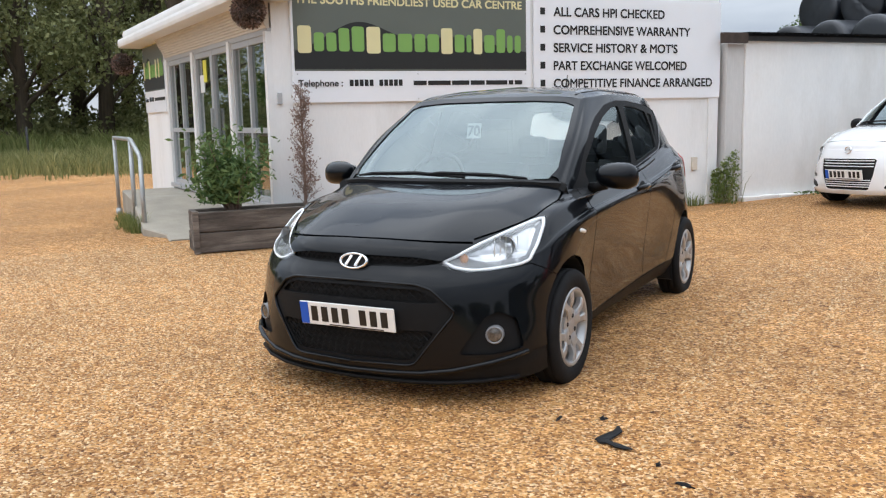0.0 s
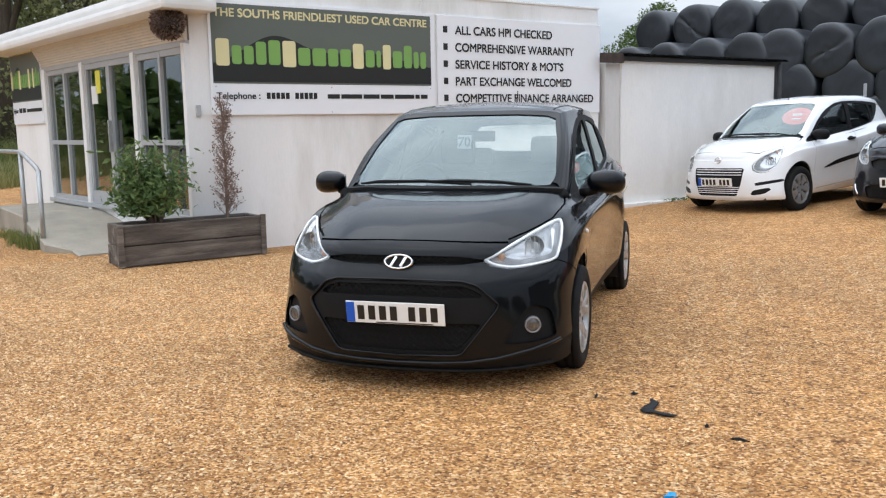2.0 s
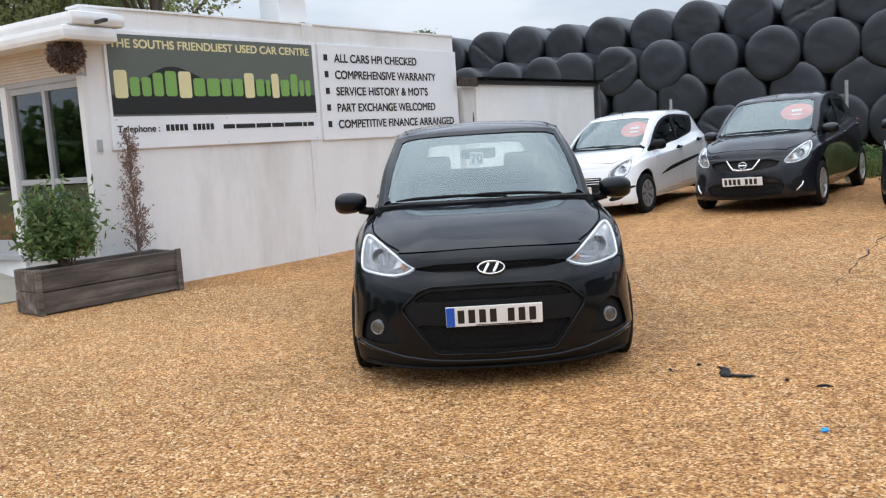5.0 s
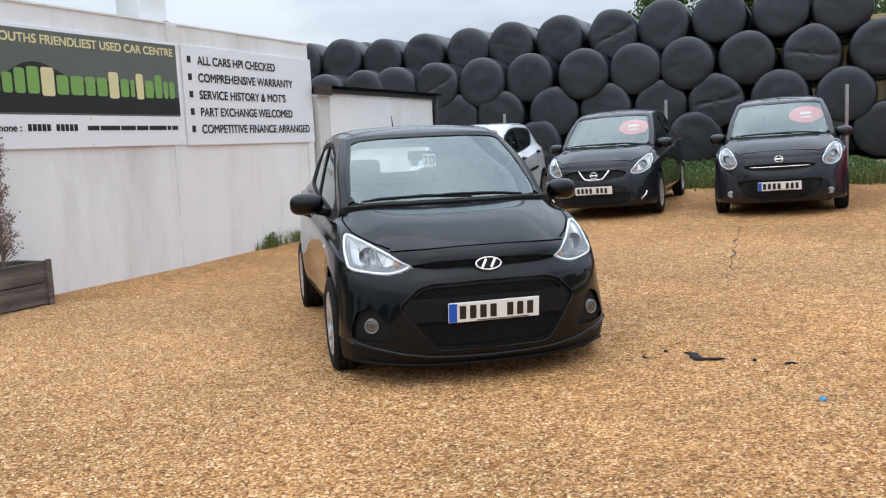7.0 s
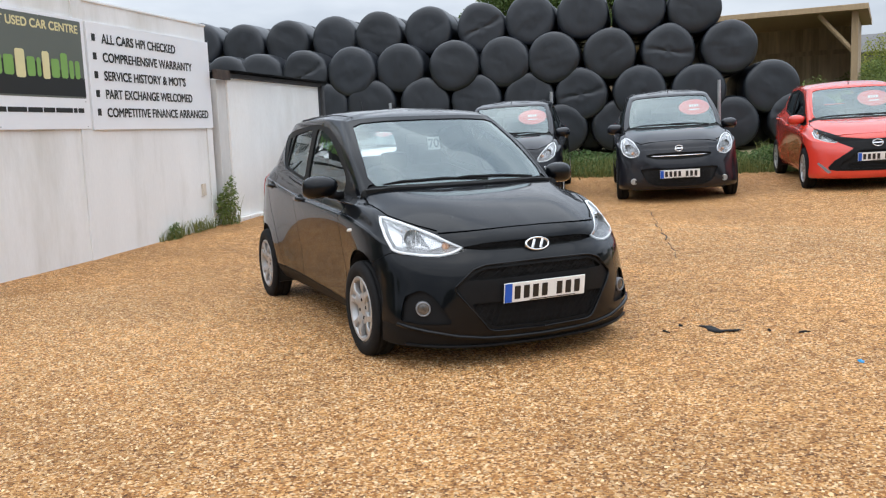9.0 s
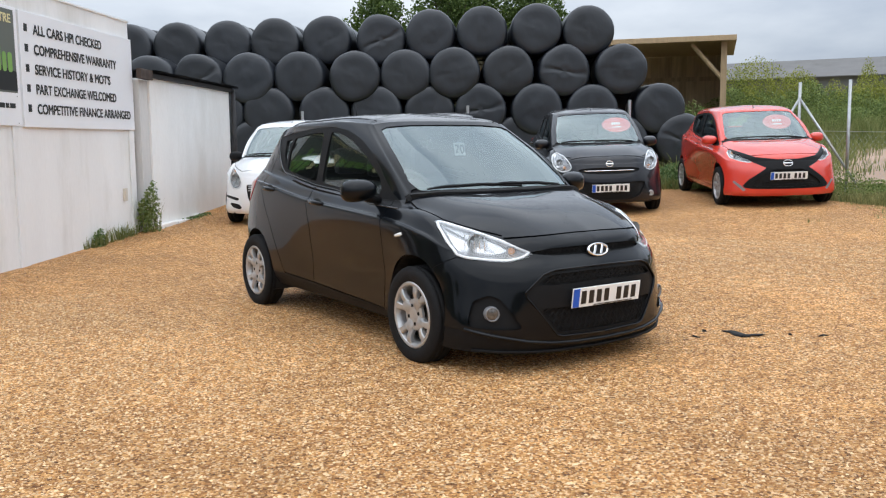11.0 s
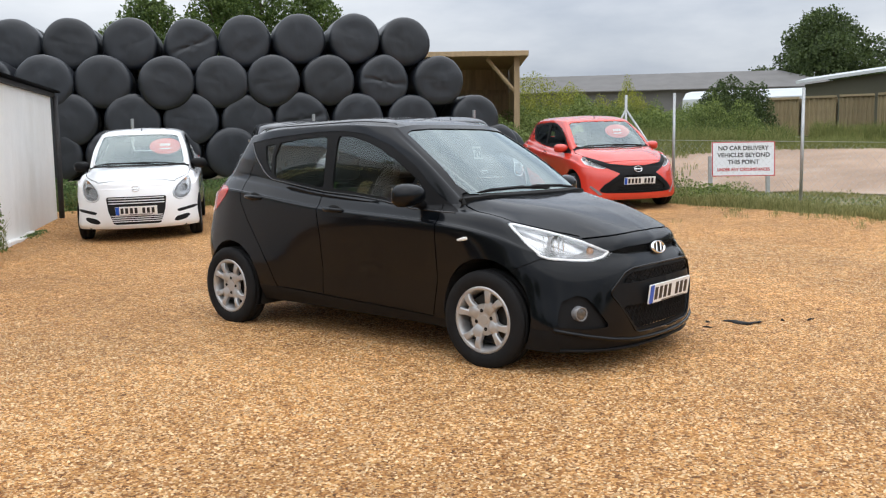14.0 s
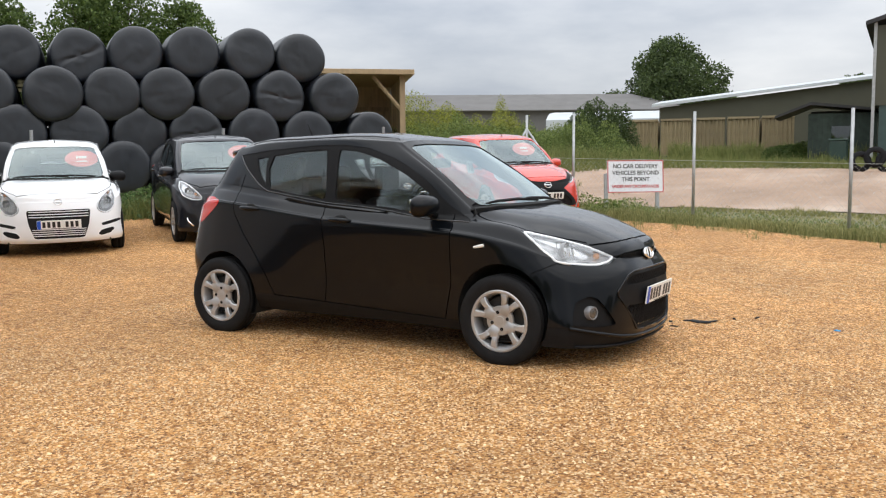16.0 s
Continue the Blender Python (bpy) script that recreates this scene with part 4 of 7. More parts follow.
boxpart("upper_cladding", (0, 12, 0, 9, 2.3, 5.3), GREENSHEET, tall)
boxpart("lower_wall", (0.25, 12, 0.05, 9, 0, 2.3), mat("teal_door", (0.04, 0.07, 0.065), 0.6), tall)
boxpart("corner_post", (-0.02, 0.09, -0.03, 0.1, 0, 5.6), GALV, tall)
bm = bmesh.new()
prism(bm, [(-0.3, 5.3), (6, 7.2), (12.3, 5.3), (12.3, 5.45), (6, 7.4), (-0.3, 5.45)], 0.3, -9, pose(0, 0, 0, 90, 0, 0))
part("roof", bm, TARPAPER, tall)
shelter = thing("small_shelter", Matrix.Translation((33.9, 2.6, 1.35)) @ pose(0, 0, 0, 0, 0, -86), "small dark open shelter with felt roof", "shed")
bm = bmesh.new()
prism(bm, [(-1.5, 1.95), (-0.1, 2.5), (2.6, 2.15), (2.6, 2.05), (-0.1, 2.38), (-1.5, 1.85)], 0, 2.5, pose(0, 0, 0, 90, 0, 0))
bmesh.ops.scale(bm, vec=(1, -1, 1), verts=bm.verts)
bmesh.ops.recalc_face_normals(bm, faces=bm.faces)
part("roof", bm, TARPAPER, shelter)
boxpart("back_wall", (-0.2, 2.4, 1.9, 2.0, 0, 2.2), TARPAPER, shelter)
SHELTERWOOD = mat("dark_green_boards", (0.03, 0.045, 0.035), 0.8, var=0.3, per_object=0.2)
boxpart("side_wall", (2.42, 2.48, 0.2, 1.9, 0, 2.1), SHELTERWOOD, shelter)
for k in range(14):
    boxpart("front_board", (-0.2 + k * 0.186, -0.02 + k * 0.186, 0.3, 0.33, 0, 2.02), SHELTERWOOD, shelter)
boxpart("window", (0.7, 1.5, 0.28, 0.3, 0.95, 1.5), GLASSB, shelter, "small dark window")
bin_ = thing("wheelie_bin", Matrix.Translation((31.5, 1.35, ground(31.5, 1.35))), "dark green plastic wheeled bin", "bin")
boxpart("body", (-0.35, 0.35, -0.3, 0.3, 0.05, 0.95), mat("bin_green", (0.02, 0.045, 0.034), 0.5), bin_, "", 0.04)
boxpart("lid", (-0.38, 0.38, -0.33, 0.33, 0.955, 1.03), mat("bin_lid", (0.03, 0.06, 0.045), 0.5), bin_, "", 0.03)
for x, y, z in ((27.2, 0.25, 0.0), (27.3, -0.55, 0.0), (27.25, -0.2, 0.5)):
    bm = bmesh.new()
    lathe(bm, [(-0.1, 0.2), (-0.115, 0.28), (-0.08, 0.35), (0.08, 0.35), (0.115, 0.28), (0.1, 0.2), (0, 0.19), (-0.1, 0.2)], 28, "x")
    o = part("old_tyre", bm, TYRE, None, "", True)
    o.matrix_world = Matrix.Translation((x, y, ground(x, y) + 0.33 + z * 0.3)) @ pose(0, 0, 0, 0, 12, 20 + 30 * y)
    tagged(o, "worn black tractor tyre stood on the verge", "tyre", "old tyres")


# ---- trees and plants ----
def ball_points(rng, n, c, r, squash=1.0):
    d = rng.normal(size=(n, 3))
    d /= np.linalg.norm(d, axis=1, keepdims=True)
    q = rng.uniform(0.62, 1.0, (n, 1)) ** 0.6
    return np.asarray(c) + d * q * r * np.array([1, 1, squash])


def tree(x, y, h, spread, leaf, seed, n=2600, size=0.3, label="broad leafy tree at the edge of the field", low=0.35, group="", k=26, full=False):
    z0 = ground(x, y) - 0.1
    rng = np.random.default_rng(seed)
    ob = thing("tree", Matrix.Translation((x, y, z0)), label, "tree", group)
    bm = bmesh.new()
    lean = rng.uniform(-0.04, 0.04, 2) * h
    tube(bm, [(0, 0, 0), (lean[0] * 0.3, lean[1] * 0.3, h * 0.3), (lean[0], lean[1], h * 0.8)], [h * 0.028, h * 0.02, h * 0.006], 9)
    clumps = []
    for i in range(k):
        f = low + (1 - low) * (i + rng.uniform(0, 1)) / k
        a = rng.uniform(0, 6.283) if not full else i * 2.4 + rng.uniform(-0.4, 0.4)
        prof = math.sin(math.pi * min(1, 0.18 + 0.82 * (f - low) / (1 - low))) ** 0.7
        r = spread * prof * (rng.uniform(0.35, 0.95) if not full else rng.uniform(0.2, 0.9) ** 0.6)
        c = np.array([lean[0] * f + r * math.cos(a), lean[1] * f + r * math.sin(a), h * f * rng.uniform(0.93, 1.0)])
        clumps.append((c, spread * rng.uniform(0.2, 0.36) * (0.75 + 0.4 * prof)))
        if i % 2 == 0:
            tube(bm, [(lean[0] * f * 0.5, lean[1] * f * 0.5, h * f * 0.55), tuple(c * np.array([0.55, 0.55, 0.85])), tuple(c)], [h * 0.009, h * 0.006, h * 0.002], 6, False)
    part("trunk", bm, BARK, ob, "", True)
    tot = sum(r ** 2 for _, r in clumps)
    pts = np.concatenate([ball_points(rng, max(20, int(n * r * r / tot)), c, r, 0.75) for c, r in clumps])
    pts += rng.normal(size=pts.shape) * spread * 0.035
    cards("crown", pts, rng.uniform(0.6, 1.3, len(pts)) * size, leaf, ob, 0.0, 1.5, seed)
    return ob


wood = random.Random(11)
for k in range(30):
    f = k / 29
    d = 33 + wood.uniform(0, 6) + 7 * (k % 3)
    a = radians(112 + 42 * f)
    tree(2.2 + d * math.cos(a), -4 + d * math.sin(a), wood.uniform(11, 16), wood.uniform(2.8, 4.0), LEAF_W, 100 + k, 7000, 0.13, "tall dark woodland tree with dense foliage", 0.1 if k % 2 else 0.26, "woodland edge trees")
for k, (x, y, h, s) in enumerate(((20.0, 35.2, 8.6, 2.3), (22.6, 32.9, 9.4, 2.6), (24.5, 32.2, 9.9, 2.6), (26.6, 30.8, 9.2, 2.5), (-1.5, 56, 8.6, 3.2))):
    tree(x, y, h - ground(x, y) + 0.4, s, LEAF_M, 200 + k, 17000, 0.11, "green broadleaf tree behind the bales", 0.25, "trees behind the bales", 46, True)
tree(81.1, 21.6, 11.3, 5.9, LEAF_D, 301, 34000, 0.2, "large rounded dark oak beyond the barns", 0.22, "", 34, True)
tree(96, 6, 9.0, 3.0, LEAF_D, 302, 9000, 0.25, "distant dark tree behind the barn roof", 0.2, "", 30, True)
# unseen tree belt behind the viewer, added to mirror in glass and paint
back = random.Random(5)
for k in range(15):
    a = radians(165 + 180 * k / 14)
    d = 66 + back.uniform(0, 14)
    tree(d * math.cos(a), d * math.sin(a), back.uniform(4, 6.2), back.uniform(6, 8.5), LEAF_M, 400 + k, 1600, 0.8, "hedgerow tree added out of view for the reflections", 0.1, "hedgerow trees")


def scrub(name, line, n, height, width, leaf, size, seed, label, up=0.0, zbase=0.0):
    rng = np.random.default_rng(seed)
    pts = []
    seglen = [math.hypot(b[0] - a[0], b[1] - a[1]) for a, b in zip(line, line[1:])]
    for (a, b), L in zip(zip(line, line[1:]), seglen):
        k = int(n * L / sum(seglen))
        f = rng.uniform(0, 1, k)
        off = rng.normal(0, width / 2, k)
        x = a[0] + (b[0] - a[0]) * f - (b[1] - a[1]) / L * off
        y = a[1] + (b[1] - a[1]) * f + (b[0] - a[0]) / L * off
        lump = np.array([0.62 + 0.55 * noise.noise((px * 0.55, py * 0.55, seed)) + 0.25 * noise.noise((px * 1.7, py * 1.7, seed)) for px, py in zip(x, y)])
        top = height * np.clip(lump, 0.12, 1.2) * np.exp(-(off / width) ** 2 * 1.2)
        z = np.array([ground(px, py) for px, py in zip(x, y)]) + zbase + top * rng.uniform(0, 1, k) ** 0.55
        pts.append(np.stack([x, y, z], 1))
    pts = np.concatenate(pts)
    return cards(name, pts, rng.uniform(0.6, 1.4, len(pts)) * size, leaf, None, up, 2.2 if up else 1.6, seed, "stuff", label, "plants")


def blades(name, line, tufts, per, height, width, leaf, seed, label, wide=0.005, spread=0.09, zbase=0.0):
    """Tufts of upright blades, each a tapered leaf that leans out and bends over."""
    rng = np.random.default_rng(seed)
    seg = np.array([math.hypot(b[0] - a[0], b[1] - a[1]) for a, b in zip(line, line[1:])])
    pick = rng.choice(len(seg), tufts, p=seg / seg.sum())
    a, b = np.array(line)[:-1][pick], np.array(line)[1:][pick]
    f, off = rng.uniform(0, 1, (tufts, 1)), rng.normal(0, width / 2, (tufts, 1))
    side = np.stack([-(b - a)[:, 1], (b - a)[:, 0]], 1) / seg[pick][:, None]
    c = a + (b - a) * f + side * off
    lump = np.array([max(0.18, 0.62 + 0.75 * noise.noise((x * 0.9, y * 0.9, seed)) + 0.3 * noise.noise((x * 3.1, y * 3.1, seed))) for x, y in c])
    gz_ = np.array([ground(x, y) for x, y in c]) + zbase
    n = tufts * per
    ti = np.repeat(np.arange(tufts), per)
    ang, rad = rng.uniform(0, 6.283, n), spread * np.sqrt(rng.uniform(0, 1, n))
    root = np.stack([c[ti, 0] + rad * np.cos(ang), c[ti, 1] + rad * np.sin(ang), gz_[ti] - 0.01], 1)
    h = height * lump[ti] * rng.uniform(0.35, 1.0, n)
    la = ang + rng.normal(0, 0.9, n)
    lean = h * rng.uniform(0.1, 0.55, n)
    out = np.stack([np.cos(la), np.sin(la), np.zeros(n)], 1)
    ta = rng.uniform(0, 6.283, n)
    w = np.stack([np.cos(ta), np.sin(ta), np.zeros(n)], 1) * (wide * rng.uniform(0.6, 1.4, n))[:, None]
    up = np.array((0, 0, 1.0))
    mid = root + out * (lean * 0.35)[:, None] + up * (h * 0.62)[:, None]
    tip = root + out * lean[:, None] + up * (h * rng.uniform(0.78, 1.0, n))[:, None]
    v = np.stack([root - w, root + w, mid + w * 0.7, mid - w * 0.7, tip], 1).reshape(-1, 3)
    k = np.arange(n)[:, None] * 5
    quads, tris = (k + np.array([0, 1, 2, 3])).tolist(), (k + np.array([3, 2, 4])).tolist()
    ob = pydata(name, v.tolist(), quads + tris, leaf, None, label)
    return tagged(ob, label, "plants", "", "stuff")


scrub("hedge", [(23, 18.5), (30, 15.0), (33.5, 11.0)], 80000, 2.8, 3.0, LEAF_H, 0.05, 21, "tall overgrown green hedge beyond the yard")
scrub("hedge", [(23.5, 18.8), (31.5, 14.8)], 75000, 3.2, 2.3, LEAF_L, 0.04, 22, "yellow-green leafy hedge top")
blades("bank_grass", [(15, 11.3), (22, 14.6), (29, 12.2), (31.5, 9)], 3600, 15, 1.15, 2.4, GRASSB, 23, "tall green grass bank beside the timber shed", 0.011, 0.3)
scrub("bank_weeds", [(16, 12.5), (24, 15.8), (30, 12.6)], 40000, 1.9, 2.0, LEAF_H, 0.046, 34, "nettles and brambles on the bank")
scrub("brambles", [(32.6, 12.5), (35.2, 10.8)], 26000, 3.3, 1.7, LEAF_D, 0.06, 24, "dark bramble bush by the containers")
blades("tall_grass", [(12, 7), (20, 11.5), (28, 10), (30.5, 5), (31, -2)], 2900, 13, 0.62, 1.7, GRASSB, 25, "tall wild grass along the dirt yard", 0.008, 0.22)
blades("tall_grass", [(36.3, 9), (37.6, 3.5), (34, 0)], 1900, 13, 1.1, 1.6, GRASSB, 26, "tall wild grass before the containers", 0.011, 0.25)
scrub("weeds", [(36.0, 4.6), (35.2, 2.6)], 9000, 1.2, 0.9, LEAF_M, 0.05, 35, "leafy green weeds beside the small shelter")
scrub("weeds", [(2.9, 13.4), (5.2, 11.6), (7.6, 9.2), (9.6, 7.0), (10.9, 5.6)], 22000, 0.75, 0.7, LEAF_G, 0.034, 27, "green weeds and nettles under the bales")
blades("weeds", [(2.9, 13.2), (5.0, 11.3), (7.4, 8.9), (9.5, 6.6), (10.6, 5.2)], 900, 16, 0.6, 0.5, GRASSB, 28, "rough grass along the yard edge", 0.006, 0.12)
blades("verge_grass", [(10.2, 4.7), (9.7, 3.2), (9.55, 1.7), (9.2, 0.3), (8.6, -1.4), (7.6, -4.8)], 1500, 14, 0.15, 1.3, GRASSV, 29, "short patchy grassy verge along the fence", 0.004, 0.1)
blades("verge_fringe", [(9.45, 4.3), (9.15, 2.7), (8.95, 1.5), (8.65, 0.45), (8.15, -0.75), (7.72, -1.8), (6.9, -4.2)], 900, 20, 0.26, 0.34, GRASSV, 37, "tufted green grass fringe at the edge of the gravel", 0.005, 0.1)
blades("verge_tufts", [(11.3, 5.2), (11.3, 2.5), (11.2, -0.5), (10.6, -6)], 520, 16, 0.15, 0.5, GRASSV, 36, "ragged grass tufts along the dirt yard edge", 0.005, 0.1)
scrub("verge_weeds", [(9.9, 4.9), (9.5, 3.9), (9.55, 2.7), (10.2, 2.6)], 6000, 0.55, 0.6, LEAF_H, 0.02, 30, "low green weeds along the verge")
scrub("verge_weeds", [(10.2, 2.6), (9.9, 1.2), (9.2, -0.8), (8.2, -4)], 3500, 0.14, 0.9, LEAF_G, 0.015, 38, "low clover and weeds on the verge")
blades("field_grass", [(-27, 10), (-21.5, 14.5), (-16, 16)], 3000, 14, 0.9, 2.8, GRASSV, 31, "long meadow grass at the edge of the wood", 0.014, 0.3)
blades("field_grass", [(-34, 13), (-25, 19), (-15, 22)], 3000, 14, 1.6, 3.2, GRASSB, 32, "tall pale grass before the wood", 0.02, 0.4)
scrub("undergrowth", [(-40, 13), (-29, 23), (-16, 29)], 32000, 3.4, 3.0, LEAF_W, 0.12, 33, "dark undergrowth between the trees")


def wpt(u, v):
    return (B @ Vector((u, v, 0))).xy[:]


scrub("wall_weeds", [wpt(5.62, -0.12), wpt(5.98, -0.2)], 900, 1.15, 0.1, LEAF_H, 0.026, 41, "tall weeds in the corner by the wall")
blades("wall_weeds", [wpt(5.68, -0.1), wpt(5.98, -0.22)], 8, 10, 0.8, 0.12, GRASSV, 42, "dry tall stalks in the corner", 0.004, 0.09)
scrub("wall_weeds", [wpt(4.35, -0.06), wpt(4.6, -0.06)], 160, 0.34, 0.06, LEAF_G, 0.024, 43, "green weed tuft at the foot of the wall")
blades("wall_weeds", [wpt(4.0, -0.06), wpt(5.5, -0.06)], 30, 14, 0.3, 0.05, GRASSB, 44, "grass tufts at the foot of the wall", 0.004, 0.05)
scrub("wall_weeds", [wpt(7.0, -0.26), wpt(7.9, -0.3)], 200, 0.14, 0.1, LEAF_G, 0.022, 45, "small weeds along the store footing")
blades("wall_weeds", [wpt(-1.56, 1.7), wpt(-1.6, 3.6)], 60, 16, 0.34, 0.1, GRASSB, 46, "grass tufts at the foot of the handrail", 0.004, 0.06)

# planter shrubs
rng = np.random.default_rng(8)
bush = thing("laurel_bush", B @ pose(-0.74, -0.25, 0.36), "leafy green shrub growing in the planter", "shrub")
bm = bmesh.new()
stems = []
for k in range(24):
    a, r = rng.uniform(0, 6.28), rng.uniform(0.05, 0.4)
    tip = (r * math.cos(a) - 0.02, r * math.sin(a) * 0.8, rng.uniform(0.35, 0.92) - 0.4 * r)
    stems.append(tip)
    tube(bm, [(0.03 * math.cos(a), 0.03 * math.sin(a), 0), (tip[0] * 0.5, tip[1] * 0.5, tip[2] * 0.5), tip], [0.012, 0.008, 0.003], 5, False)
part("stem", bm, TWIG, bush)
pts = []
for t_ in stems:
    for k in range(150):
        f_ = rng.uniform(0.25, 1.08)
        r_ = 0.05 + 0.1 * rng.uniform() * (1.2 - 0.5 * f_)
        pts.append(np.array(t_) * np.array([f_, f_, f_ ** 0.8]) + rng.normal(size=3) * r_)
pts = np.array(pts)
pts = pts[pts[:, 2] > 0.14]
cards("foliage", pts, rng.uniform(0.6, 1.3, len(pts)) * 0.029, LEAF_G, bush, 0.25, 3.0, 8)
dead = thing("dead_conifer", B @ pose(0.02, -0.26, 0.36), "tall thin brown dying conifer in the planter", "shrub")
bm = bmesh.new()
tube(bm, [(0, 0, 0), (0.01, 0, 0.6), (0.0, 0.02, 1.28)], [0.018, 0.012, 0.004], 6)
pts = []
for k in range(150):
    z = rng.uniform(0.06, 1.2)
    a, r = rng.uniform(0, 6.28), 0.19 * (1 - 0.55 * z / 1.25) * rng.uniform(0.4, 1)
    p = (r * math.cos(a), r * math.sin(a), z + 0.14)
    tube(bm, [(0, 0, z), p], [0.004, 0.0015], 4, False)
    for f in (0.55, 0.7, 0.85, 1.0):
        pts.extend(ball_points(rng, 3, (p[0] * f, p[1] * f, z + 0.14 * f), 0.035))
part("stem", bm, TWIG, dead)
cards("foliage", pts, rng.uniform(0.6, 1.3, len(pts)) * 0.015, LEAF_B, dead, 0.3, 1.8, 9)


def topiary(m, seed, label):
    rng = np.random.default_rng(seed)
    ob = thing("hanging_ball", m, label, "hanging plant", "hanging topiary balls")
    bm = bmesh.new()
    bmesh.ops.create_icosphere(bm, subdivisions=2, radius=0.145)
    part("core", bm, RUST, ob, "", True)
    cards("foliage", ball_points(rng, 1500, (0, 0, 0), 0.185), rng.uniform(0.6, 1.2, 1500) * 0.022, LEAF_K, ob, 0, 1.8, seed)
    tubepart("chain", [(0, 0, 0.14), (0, 0, 0.36)], 0.004, TARPAPER, ob, "", 5)


topiary(Matrix.Translation((-3.87, 3.41, 2.46)), 51, "dark brown hanging topiary ball on a bracket")
topiary(Matrix.Translation((-9.44, 6.9, 2.31)), 52, "brown hanging topiary ball at the far eave")

# ---- litter and marks on the gravel ----
def scrap(name, x, y, size, material, label, seed, flat=0.35):
    r = random.Random(seed)
    bm = bmesh.new()
    bmesh.ops.create_icosphere(bm, subdivisions=2, radius=1.0)
    for v in bm.verts:
        k = 0.6 + 0.55 * noise.noise(v.co * 1.7 + Vector((seed, 0, 0))) + 0.3 * noise.noise(v.co * 4 + Vector((0, seed, 0)))
        v.co = Vector((v.co.x * size[0] * k, v.co.y * size[1] * k, max(-0.15, v.co.z) * size[2] * (k + 0.2)))
    o = part(name, bm, material)
    o.matrix_world = Matrix.Translation((x, y, ground(x, y) + 0.008)) @ pose(0, 0, 0, 0, 0, r.uniform(0, 180))
    tagged(o, label, "litter", "scraps on the gravel")


SCRAP = mat("black_scrap", (0.012, 0.012, 0.013), 0.6, var=0.3, spec=0.2)
for k, (x, y, sx, sy) in enumerate(((1.16, -0.51, 0.03, 0.022), (0.98, -0.585, 0.055, 0.011), (1.63, -1.08, 0.06, 0.013), (1.5, -0.93, 0.022, 0.014))):
    scrap("plastic_scrap", x, y, (sx, sy, 0.014), SCRAP, "torn scrap of black plastic on the gravel", 60 + k)
# crumpled strip of film, bent over once
for line, wide in (([(1.25, -0.59), (1.262, -0.65), (1.245, -0.71), (1.232, -0.77), (1.245, -0.8)], [0.006, 0.018, 0.024, 0.03, 0.014]), ([(1.238, -0.77), (1.27, -0.79), (1.31, -0.81), (1.345, -0.822), (1.375, -0.825)], [0.02, 0.015, 0.02, 0.014, 0.005])):
    bm = bmesh.new()
    tube(bm, [(x, y, 0.0) for x, y in line], wide, 9)
    for v in bm.verts:
        q = noise.noise(v.co * 28) * 0.012
        v.co = Vector((v.co.x + q, v.co.y - q, ground(v.co.x, v.co.y) + 0.014 + v.co.z * 0.34 + 0.5 * q))
    tagged(part("film_strip", bm, SCRAP, None, "", False), "crumpled strip of torn black film on the gravel", "litter", "scraps on the gravel")
scrap("blue_scrap", 1.37, -1.7, (0.045, 0.026, 0.012), BLUELITTER, "small scrap of bright blue plastic on the gravel", 71)
for f0, f1, w in ((0.0, 1.5, 1.0), (1.7, 2.4, 1.6), (2.55, 3.6, 1.1), (3.7, 4.9, 0.7)):
    bm = bmesh.new()
    fs_ = [f0 + (f1 - f0) * i / 7 for i in range(8)]
    tube(bm, [(2.66 + 0.42 * f + 0.05 * noise.noise((f * 3.1, 1, 0)), 1.25 + 0.62 * f + 0.05 * noise.noise((f * 2.7, 7, 0)), ground(2.66 + 0.42 * f, 1.25 + 0.62 * f) + 0.004) for f in fs_], [max(0.002, 0.007 * w * (0.7 + noise.noise((f * 9, 3, 0)))) for f in fs_], 6)
    tagged(part("plastic_strip", bm, SCRAP), "thin torn strip of black plastic on the gravel", "litter", "scraps on the gravel")


# ---- loose stones over the gravel ----
rng = np.random.default_rng(77)
ns = 130000
sx, sy = rng.uniform(-6.6, 5.6, ns), rng.uniform(-5.4, 3.8, ns)
keep_ = (np.hypot(sx + 0.4, sy + 0.5) < 5.8)
sx, sy = sx[keep_], sy[keep_]
ns = len(sx)
gx, gy = np.arange(-7, 6.3, 0.25), np.arange(-6, 6.3, 0.25)
gtab = np.array([[ground(x, y) for x in gx] for y in gy])
sz = gtab[np.clip(((sy + 6) / 0.25).round().astype(int), 0, len(gy) - 1), np.clip(((sx + 7) / 0.25).round().astype(int), 0, len(gx) - 1)] + 0.005
size = rng.uniform(0.0034, 0.0092, ns)
octa = np.array([(1, 0, -0.3), (-1, 0, -0.3), (0, 1, -0.3), (0, -1, -0.3), (0, 0, 1)], float)
rot = rng.uniform(0, 6.283, ns)
shape = rng.uniform(0.6, 1.5, (ns, 1, 3)) * np.array([1.15, 1.0, 0.6])
jit = octa[None] * shape + rng.uniform(-0.25, 0.25, (ns, 5, 3))
cr, sr_ = np.cos(rot)[:, None], np.sin(rot)[:, None]
vx = jit[..., 0] * cr - jit[..., 1] * sr_
vy = jit[..., 0] * sr_ + jit[..., 1] * cr
vv = np.stack([vx, vy, jit[..., 2]], -1) * size[:, None, None] + np.stack([sx, sy, sz], -1)[:, None, :]
tri = np.array([(0, 2, 4), (2, 1, 4), (1, 3, 4), (3, 0, 4)])
ff = (tri[None] + (np.arange(ns) * 5)[:, None, None]).reshape(-1, 3)
me = bpy.data.meshes.new("loose_gravel")
me.vertices.add(ns * 5)
me.vertices.foreach_set("co", vv.ravel())
me.loops.add(len(ff) * 3)
